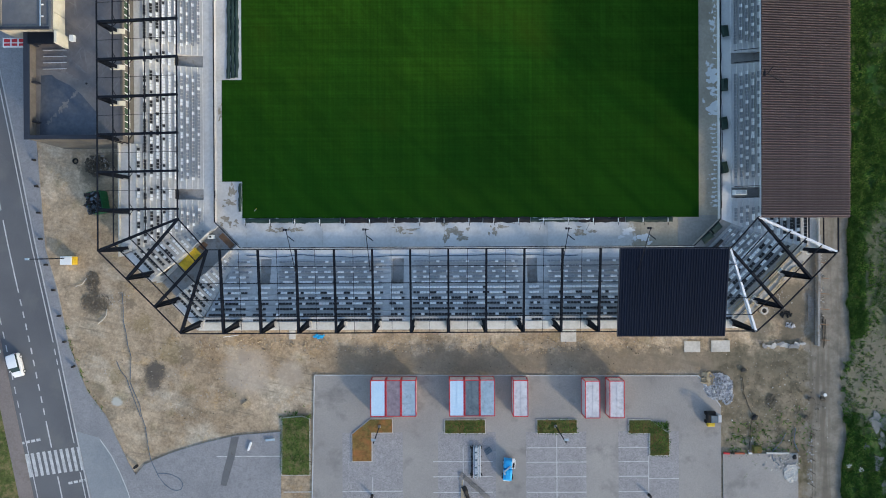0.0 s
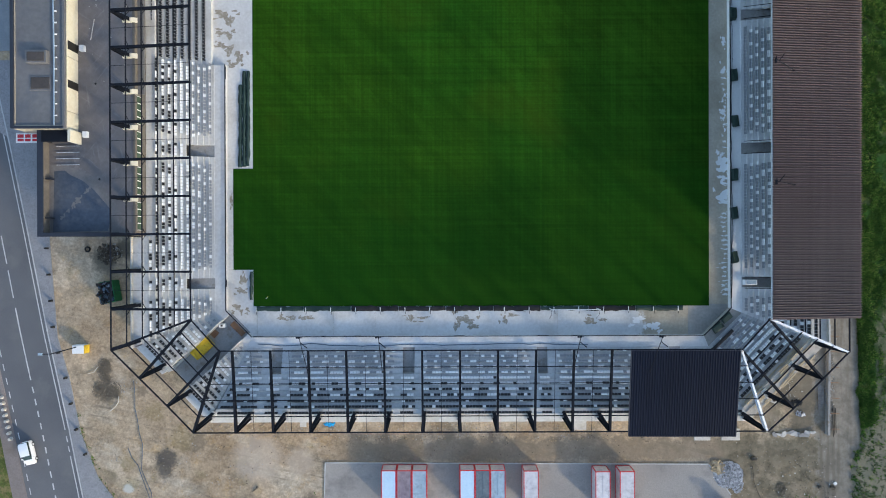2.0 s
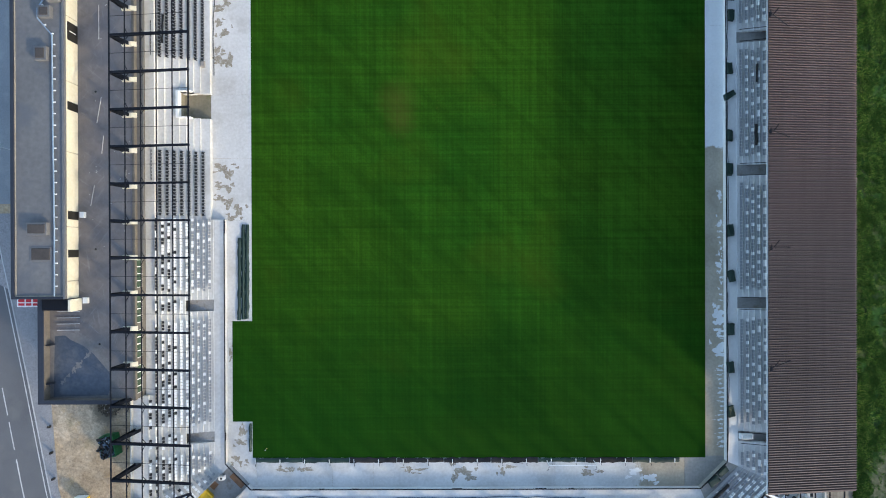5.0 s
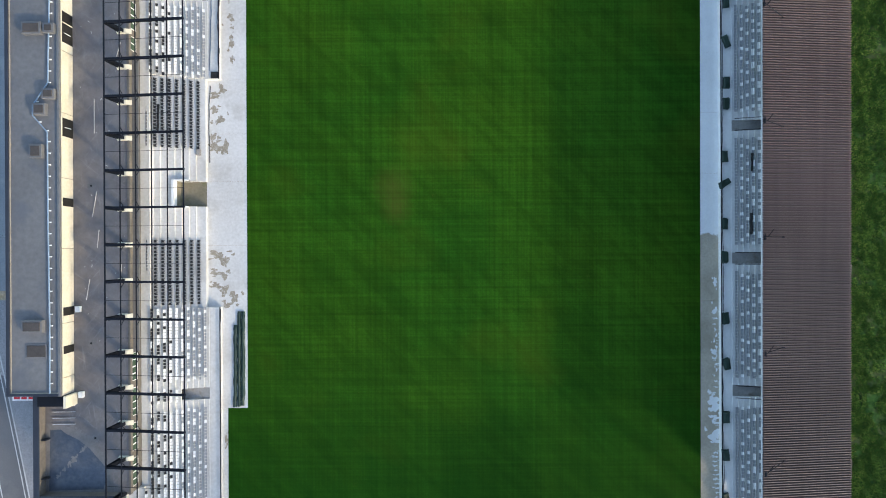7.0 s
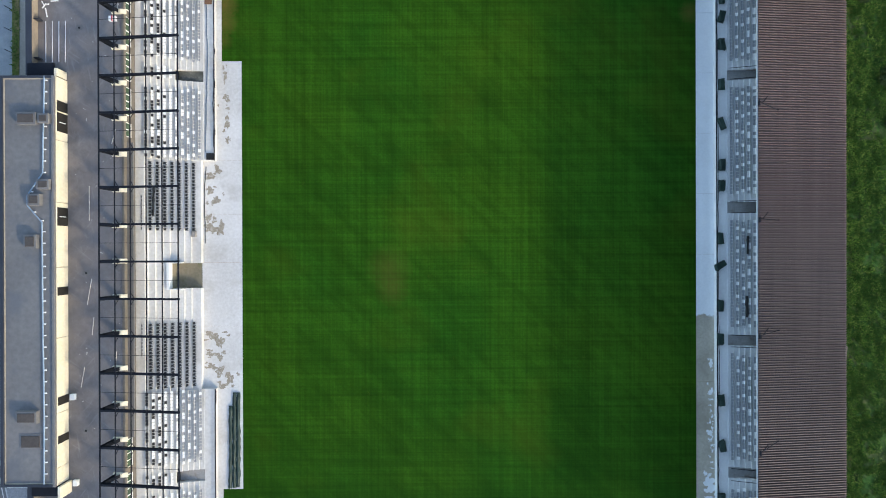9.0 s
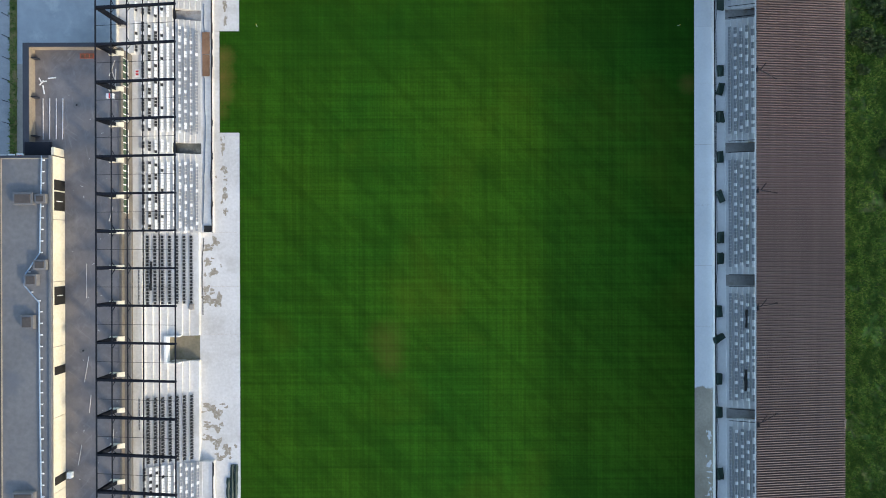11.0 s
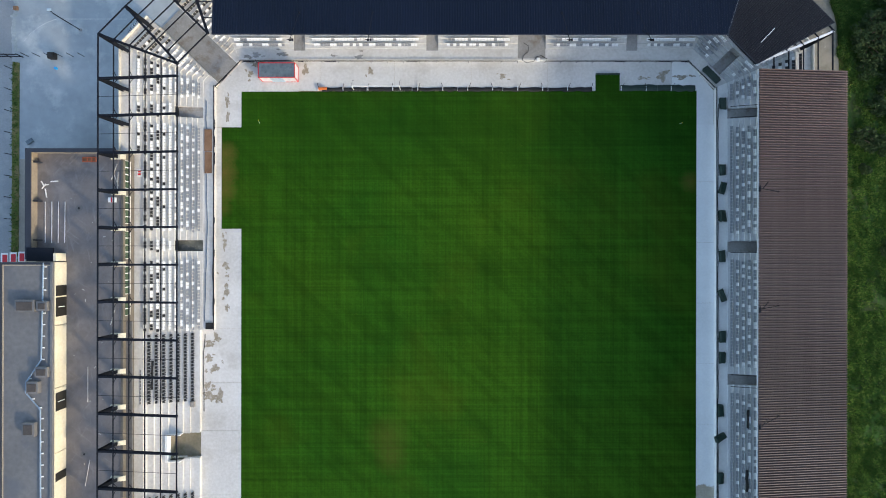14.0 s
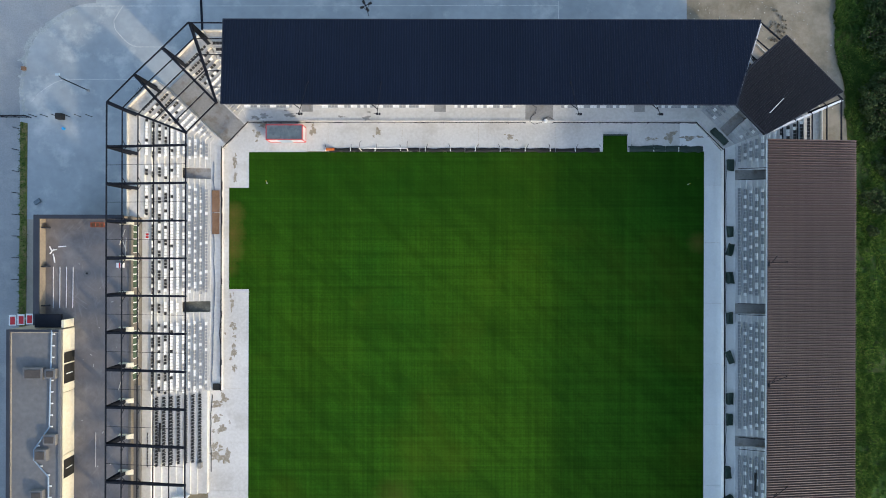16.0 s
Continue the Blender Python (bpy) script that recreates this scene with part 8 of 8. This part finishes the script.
def scaffold_stack(cx, cy, w, l):
    """A long bundle of scaffold rails on bearers, a row of couplers along its middle."""
    t = thing("scaffold_stack", (cx, cy, 0.05), "long bundle of pale scaffold rails and couplers", "scaffolding")
    r = random.Random(4)
    for k in range(4):
        bm = bmesh.new()
        y = cy - l / 2 + 0.35 + k * (l - 0.7) / 3
        box(bm, cx - w / 2 - 0.05, cx + w / 2 + 0.12, y - 0.09, y + 0.09, 0.05, 0.2)
        part("bearer", bm, BLACK, t)
    for k in range(11):
        bm = bmesh.new()
        x = cx - w / 2 + 0.06 + k * (w - 0.12) / 10
        z = 0.26 + r.uniform(0, 0.1) + (0.14 if 2 < k < 9 else 0.0)
        tube(bm, [(x, cy - l / 2 + r.uniform(-0.2, 0.25), z), (x + r.uniform(-0.04, 0.04), cy + l / 2 + r.uniform(-0.25, 0.2), z)], 0.055)
        part("scaffold_rail", bm, BLACK if k < 2 else GALV if k % 3 else CABIN_GREY, t)
    for k in range(15):
        bm = bmesh.new()
        y = cy - l / 2 + 0.4 + k * (l - 0.8) / 14
        x = cx + r.uniform(-0.08, 0.08)
        chamfer_box(bm, x - 0.16, x + 0.16, y - 0.09, y + 0.09, 0.42, 0.66, 0.05)
        part("coupler", bm, GALV if k % 4 else CABIN_DARK, t)
    for x in (cx - w / 2 - 0.08, cx + w / 2 + 0.1):
        for y in (cy - l / 2 + 0.5, cy + l / 2 - 0.15):
            bm = bmesh.new()
            tube(bm, [(x, y, 0.05), (x, y, 1.05)], 0.09)
            part("stake", bm, BLACK, t)


scaffold_stack(36.2, -38.1, 1.5, 4.9)


def pallet(x, y, z, tilt, turn, m, label, size=1.0):
    """A worn pallet: seven deck boards on three bearers."""
    t = thing("pallet", (0, 0, 0), label, "pallet", "pallets and panels")
    for k in range(7):
        bm = bmesh.new()
        a = (-0.55 + 0.165 * k) * size
        box(bm, a, a + 0.11 * size, -0.42 * size, 0.42 * size, 0.1, 0.125)
        part("deck_board", bm, m, t)
    for k in (-1, 0, 1):
        bm = bmesh.new()
        box(bm, -0.55 * size, 0.55 * size, k * 0.36 * size - 0.05, k * 0.36 * size + 0.05, 0.0, 0.1)
        part("bearer", bm, m, t)
    t.matrix_world = pose(x, y, z, tilt, 0, turn)


pallet(0.5, -29.1, 0.0, 9, 35, WOOD, "broken raw timber pallet on the soil")
pallet(38.1, -36.5, 0.06, 0, 35, CABIN_DARK, "dark pallet on the parking ground")
for k in range(7):
    pallet(34.1 + 0.62 * k, -40.3 - 0.56 * k, 0.12 + 0.09 * (k % 2), 7 if k % 2 else -6, -42 + 9 * math.sin(k * 2.1), GREY_WOOD, "weathered grey pallet thrown on a row of others", 0.8)
lot_rng = random.Random(14)
for k in range(9):
    bm = bmesh.new()
    x, y = 33.75 + 0.09 * k + lot_rng.uniform(-0.2, 0.2), -40.6 - 0.42 * k
    beam(bm, (x, y, 0.12 + 0.02 * k), (x + lot_rng.uniform(-0.2, 0.5), y - lot_rng.uniform(0.8, 1.7), 0.12 + 0.02 * k), 0.14, 0.06)
    tagged(part("plank", bm, WOOD if k % 3 else GREY_WOOD), "loose splintered plank on the parking ground", "plank", "planks on the parking ground")
roll_bundle(34.2, -42.0, 35.0, -44.0, 0.75, 71, "crumpled black plastic wrapping on the parking ground", BLACK, 0.4, 0.06)

# low retaining wall with struts behind the south-east corner, its southern end broken
t = thing("retaining_wall", (89.3, -13, 0), "low pale concrete wall with rusty struts, broken at one end", "wall")
wall_rng = random.Random(31)
for k in range(8):
    bm = bmesh.new()
    y = -3.2 - 2.15 * k
    beam(bm, (89.5 - 0.012 * (k * 2.15), y, 0.35), (89.47 - 0.012 * ((k + 1) * 2.15), y - 2.12, 0.35), 0.34, 0.8 + wall_rng.uniform(-0.05, 0.05))
    part("wall_block", bm, CONC_FLOOR, t)
for k in range(7):
    bm = bmesh.new()
    beam(bm, (89.5, -5 - 2.4 * k, 0.7), (91.3, -5.2 - 2.4 * k, 0.1), 0.09, 0.09)
    part("strut", bm, RUST, t)
for k in range(3):
    bm = bmesh.new()
    tube(bm, [(90.2 + 0.25 * k, -15.5 - 0.4 * k, 0.1), (90.35 + 0.2 * k, -20.8 + 0.3 * k, 0.15)], 0.05)
    part("loose_rod", bm, BLACK, t)
for k in range(9):
    t = thing("broken_slab", (0, 0, 0), "broken pale concrete slab lying on the soil", "concrete slab", "broken slabs")
    bm = bmesh.new()
    pts = blob(0, 0, wall_rng.uniform(0.35, 0.8), wall_rng.uniform(0.22, 0.4), 300 + k, 7, 0.4)
    prism(bm, pts, 0.0, wall_rng.uniform(0.12, 0.3))
    part("slab", bm, CONC_REAR if k % 3 else CONC_FLOOR, t)
    t.matrix_world = pose(81.3 + 0.72 * k + wall_rng.uniform(-0.2, 0.2), -20.4 + wall_rng.uniform(-0.3, 0.3), 0.0, wall_rng.uniform(-6, 6), 0, wall_rng.uniform(-25, 25))
for k in range(5):
    bm = bmesh.new()
    x = 88.0 + 0.17 * k
    beam(bm, (x, -12.2 - 0.2 * k, 0.06 + 0.03 * k), (x + 0.15, -16.6 + 0.25 * k, 0.06 + 0.03 * k), 0.16, 0.05)
    tagged(part("plank", bm, GREY_WOOD), "weathered plank lying inside the low wall", "plank", "planks inside the wall")
t = thing("manhole_ring", (81.1, -14.9, 0), "pale concrete manhole ring standing on the soil", "manhole")
bm = bmesh.new()
for k in range(20):
    a, b = k * math.tau / 20, (k + 1) * math.tau / 20
    p = [(81.1 + q * math.cos(c), -14.9 + q * math.sin(c)) for q, c in ((0.38, a), (0.62, a), (0.62, b), (0.38, b))]
    prism(bm, p, -0.05, 0.35)
part("ring", bm, CONC_REAR, t)
bm = bmesh.new()
bmesh.ops.create_cone(bm, cap_ends=True, segments=18, radius1=0.37, radius2=0.37, depth=0.06, matrix=Matrix.Translation((81.1, -14.9, 0.04)))
part("cover", bm, MUD, t)
for x0, x1, m, colour in ((74.75, 75.65, RED, "red"), (75.9, 76.35, BLACK, "black"), (76.45, 78.0, FORMWORK, "rusty red"), (78.6, 79.1, WHITE, "white"), (81.4, 84.9, CONC_REAR, "pale")):
    bm = bmesh.new()
    beam(bm, (x0, -37.05, 0.2), (x1, -37.1, 0.2), 0.26, 0.26)
    tagged(part("material_stack", bm, m), "%s building material stacked at the yard's edge" % colour, "materials", "materials at the yard's edge")
t = thing("crate", (79.85, -36.4, 0), "dark olive crate at the yard's edge", "crate")
bm = bmesh.new()
chamfer_box(bm, 79.2, 80.4, -36.9, -35.9, 0.0, 0.7)
part("crate_body", bm, GRASS_DRY, t)
t = thing("site_fence", (88.3, -39, 0), "thin dark wire fence beside the yard", "fence")
for k in range(6):
    bm = bmesh.new()
    tube(bm, [(88.3, -34.0 - 2.0 * k, 0), (88.3, -34.0 - 2.0 * k, 1.3)], 0.04, 6)
    part("post", bm, STEEL, t)
for z in (0.5, 1.2):
    bm = bmesh.new()
    tube(bm, [(88.3, -34.0, z), (88.3, -44.0, z)], 0.02, 5)
    part("wire", bm, STEEL, t)


def crumpled_sheet(cx, cy, w, l, seed):
    bm = bmesh.new()
    n = 14
    g = [[bm.verts.new((cx + w * (i / n - 0.5) + 0.2 * noise.noise((i * 0.7, j * 0.7, seed)), cy + l * (j / n - 0.5), 0.1 + 0.25 * abs(noise.noise((i * 0.45, j * 0.9, seed + 5))))) for i in range(n + 1)] for j in range(n + 1)]
    for j in range(n):
        for i in range(n):
            if math.hypot((i - n / 2) * 0.9, j - n / 2) < n * 0.52:
                bm.faces.new((g[j][i], g[j][i + 1], g[j + 1][i + 1], g[j + 1][i]))
    ob = part("plastic_sheet", bm, CONC_REAR)
    tagged(ob, "crumpled pale plastic sheet lying on the yard", "plastic sheet")


crumpled_sheet(85.2, -40.3, 2.1, 2.8, 2)

bm = bmesh.new()
beam(bm, (-7.3, 127.5, 0.05), (-7.9, 140.0, 0.05), 0.35, 0.1)
tagged(part("drain_channel", bm, STEEL), "dark drain channel across the asphalt yard", "drain")

# ---- fence and banner at the yard, small dark objects ----
t = thing("fence", (-37, 115.5, 0), "dark metal fence across the yard entrance", "fence")
bm = bmesh.new()
for z in (0.5, 1.6):
    tube(bm, [(-42, 115.5, z), (-34.3, 115.45, z)], 0.08)
part("rail", bm, STEEL, t)
for k in range(5):
    bm = bmesh.new()
    box(bm, -41.9 + 1.9 * k, -41.8 + 1.9 * k, 115.42, 115.54, 0, 1.8)
    part("post", bm, STEEL, t)
for k in range(6):
    t = thing("bollard", (-33.4 + 1.75 * k, 115.6, 0.03), "slim black post across the yard entrance", "bollard", "yard posts")
    bm = bmesh.new()
    tube(bm, [(-33.4 + 1.75 * k, 115.6, 0.03), (-33.4 + 1.75 * k, 115.6, 1.9)], 0.05)
    part("post", bm, BLACK, t)
t = thing("waste_bin", (-29.4, 115.6, 0.03), "dark waste bin beside the posts", "bin")
bm = bmesh.new()
chamfer_box(bm, -29.9, -28.9, 115.1, 116.0, 0.03, 1.1, 0.1)
part("body", bm, BLACK, t)
bm = bmesh.new()
box(bm, -29.8, -29.0, 115.2, 115.9, 1.1, 1.16)
part("lid", bm, BLACK, t)
bm = bmesh.new()
bmesh.ops.create_cone(bm, cap_ends=True, segments=12, radius1=0.22, radius2=0.2, depth=0.4, matrix=Matrix.Translation((-29.0, 113.7, 0.28)))
tagged(part("blue_bucket", bm, BLUE), "blue plastic bucket on the asphalt", "bucket")
for x, y in ((-35.0, 84.0), (-33.7, 84.1), (-32.4, 84.2), (-38.0, 48.6)):
    t = thing("advertising_panel", (x, y, 0), "red and white advertising panel on posts", "advertising panel", "advertising panels")
    bm = bmesh.new()
    box(bm, x - 0.52, x + 0.52, y - 0.8, y + 0.8, 2.9, 3.0)
    part("panel", bm, WHITE, t)
    bm = bmesh.new()
    box(bm, x - 0.32, x + 0.42, y - 0.65, y + 0.55, 3.0, 3.02)
    part("red_field", bm, RED, t)
    bm = bmesh.new()
    box(bm, x - 0.05, x + 0.05, y - 0.05, y + 0.05, 0, 2.9)
    part("post", bm, GALV, t)
bm = bmesh.new()
box(bm, -32.2, -28.7, 24.4, 25.75, 6.7, 6.9)
sign = tagged(part("sign_board", bm, WHITE), "white sign board with red lettering bars on the building's corner", "sign")
for x, w in ((-32.0, 0.9), (-30.9, 0.8), (-29.85, 0.95)):
    for y, h in ((24.6, 0.35), (25.1, 0.5)):
        bm = bmesh.new()
        box(bm, x, x + w, y, y + h, 6.9, 6.92)
        part("red_bar", bm, RED, sign)


for k, (x, y, rx, ry) in enumerate(((99.0, -32.4, 1.3, 1.6), (99.7, -35.4, 0.9, 1.1), (98.8, -38.6, 0.8, 0.9), (97.0, -36.2, 0.4, 0.5), (100.4, -42.0, 1.0, 1.4))):
    flat("puddle", blob(x, y, rx, ry, 400 + k, 30, 0.5), 0.02, 0.215, MEADOW_WATER, "shallow muddy puddle in the meadow", "puddle")
for k, (x, y) in enumerate(((94.2, -39.1), (96.1, -39.7))):
    bm = bmesh.new()
    prism(bm, blob(x, y, 0.3, 0.4, 410 + k, 18, 0.6), 0.2, 0.26)
    tagged(part("plastic_scrap", bm, CONC_REAR), "torn white plastic scrap on the grass", "scrap", "scraps on the meadow")


# ---- vegetation ----
def tufts(name, count, place, m, label, seed, h=(0.15, 0.5), w=0.16):
    """Many small grass tufts, three blades each, in one mesh."""
    r = random.Random(seed)
    verts, faces = [], []
    for _ in range(count):
        x, y = place(r)
        hh = r.uniform(*h)
        for _b in range(3):
            a = r.uniform(0, math.tau)
            lean = r.uniform(0.1, 0.5)
            ca, sa = math.cos(a), math.sin(a)
            i = len(verts)
            verts += [(x - sa * w, y + ca * w, 0.0), (x + sa * w, y - ca * w, 0.0), (x + ca * lean + sa * w * 0.3, y + sa * lean - ca * w * 0.3, hh), (x + ca * lean - sa * w * 0.3, y + sa * lean + ca * w * 0.3, hh)]
            faces.append((i, i + 1, i + 2, i + 3))
    me = bpy.data.meshes.new(name)
    me.from_pydata(verts, [], faces)
    me.materials.append(m)
    tagged(new(name, me), label, "grass", "", "stuff")


def meadow_spot(r):
    while True:
        y = r.uniform(-50, 150)
        west = meadow_west(y) + 0.1
        x = west + abs(r.gauss(0, 6.0))
        thin = noise.noise((x * 0.2, y * 0.2, 3))
        if -31.5 + 3 * thin < y < -19 + 4 * thin and r.random() < 0.9:
            continue
        if x > 96.8 + 1.5 * thin and -31.5 < y < 2 + 4 * thin and r.random() < 0.75:
            continue
        if x > west and noise.noise((x * 0.3, y * 0.2, 9)) + noise.noise((x * 1.1, y * 0.9, 4)) > r.uniform(-0.5, 0.3):
            return x, y


tufts("meadow_grass", 110000, meadow_spot, BLADE, "tall wild grass and weeds on the meadow", 1, (0.15, 0.45), 0.07)
ISLANDS = ((31.5, 37.6, -33.7, -31.8), (45.8, 51.9, -33.8, -31.8), (60.1, 66.2, -33.8, -32.2), (63.4, 66.2, -37.3, -33.8), (6.0, 10.3, -40.0, -31.2), (6.0, 10.3, -40.0, -31.2), (-36.0, -34.9, 82.0, 114.5))


def island_spot(r):
    x0, x1, y0, y1 = r.choice(ISLANDS)
    return r.uniform(x0, x1), r.uniform(y0, y1)


tufts("overgrown_weeds", 420, lambda r: (8.1 + 2.0 * max(-1, min(1, r.gauss(0, 0.6))), r.uniform(-40.0, -31.0)), BLADE, "wild weeds and tall grass on the kerbed strip", 12, (0.15, 0.34), 0.08)
tufts("island_grass", 2600, island_spot, BLADE, "patchy grass tufts on the planting islands", 2, (0.22, 0.34), 0.06)


def site_weeds(r):
    k = r.random()
    if k < 0.1:
        return r.uniform(5.5, 10.6), -31.2 + abs(r.gauss(0, 0.7))
    if k < 0.2:
        p, u = along(PAV_EDGE, r.uniform(47, 62))
        return p.x + abs(r.gauss(0.1, 0.25)), p.y
    return r.uniform(75.5, 88.5), min(r.gauss(-34.5, 2.2), -30.0) if k < 0.9 else r.uniform(-36.9, -36.3)


tufts("weeds", 230, site_weeds, BLADE, "weeds along the edge of the soil", 3, (0.08, 0.2), 0.06)


def shrub(x, y, r0, h, seed):
    """A bush: short stems and a crown of many small leaf cards in clumps."""
    r = random.Random(seed)
    t = thing("shrub", (x, y, 0.0), "dark green leafy bush at the edge of the meadow", "shrub", "meadow bushes")
    bm = bmesh.new()
    for k in range(5):
        a = k * 1.26 + r.uniform(-0.3, 0.3)
        tube(bm, [(x, y, 0), (x + math.cos(a) * r0 * 0.3, y + math.sin(a) * r0 * 0.3, h * 0.45), (x + math.cos(a) * r0 * 0.6, y + math.sin(a) * r0 * 0.6, h * 0.75)], 0.06, 5)
    part("stems", bm, BARK, t)
    verts, faces = [], []
    for c in range(26):
        a, d, zz = r.uniform(0, math.tau), r0 * math.sqrt(r.random()), r.uniform(0.35, 1.0) * h
        cx, cy = x + math.cos(a) * d, y + math.sin(a) * d
        cr = r.uniform(0.3, 0.55) * r0 * 0.7
        for _ in range(46):
            p = Vector((r.gauss(0, 1), r.gauss(0, 1), r.gauss(0, 1))).normalized() * cr * r.uniform(0.6, 1)
            u = Vector((r.gauss(0, 1), r.gauss(0, 1), r.gauss(0, 0.6))).normalized() * r.uniform(0.12, 0.24)
            v = u.cross(Vector((r.gauss(0, 1), r.gauss(0, 1), r.gauss(0, 1)))).normalized() * 0.1
            q = Vector((cx, cy, max(0.25, zz * (1 - 0.25 * (d / r0))))) + p
            i = len(verts)
            verts += [tuple(q - u), tuple(q + v), tuple(q + u), tuple(q - v)]
            faces.append((i, i + 1, i + 2, i + 3))
    me = bpy.data.meshes.new("crown")
    me.from_pydata([tuple(Vector(v) - Vector((x, y, 0))) for v in verts], [], faces)
    me.materials.append(LEAF)
    ob = new("crown", me)
    ob.parent = t


rng = random.Random(21)
for k in range(26):
    shrub(96.5 + rng.uniform(0, 8), 116 + rng.uniform(0, 26), rng.uniform(1.2, 2.6), rng.uniform(1.4, 3.2), k)
for k in range(12):
    shrub(96.5 + rng.uniform(0, 7), 96 + rng.uniform(0, 20), rng.uniform(0.8, 1.8), rng.uniform(0.9, 2.0), 200 + k)
for k in range(14):
    shrub(101.0 + rng.uniform(0, 8), rng.uniform(-30, 112), rng.uniform(0.7, 1.6), rng.uniform(0.8, 1.7), 100 + k)
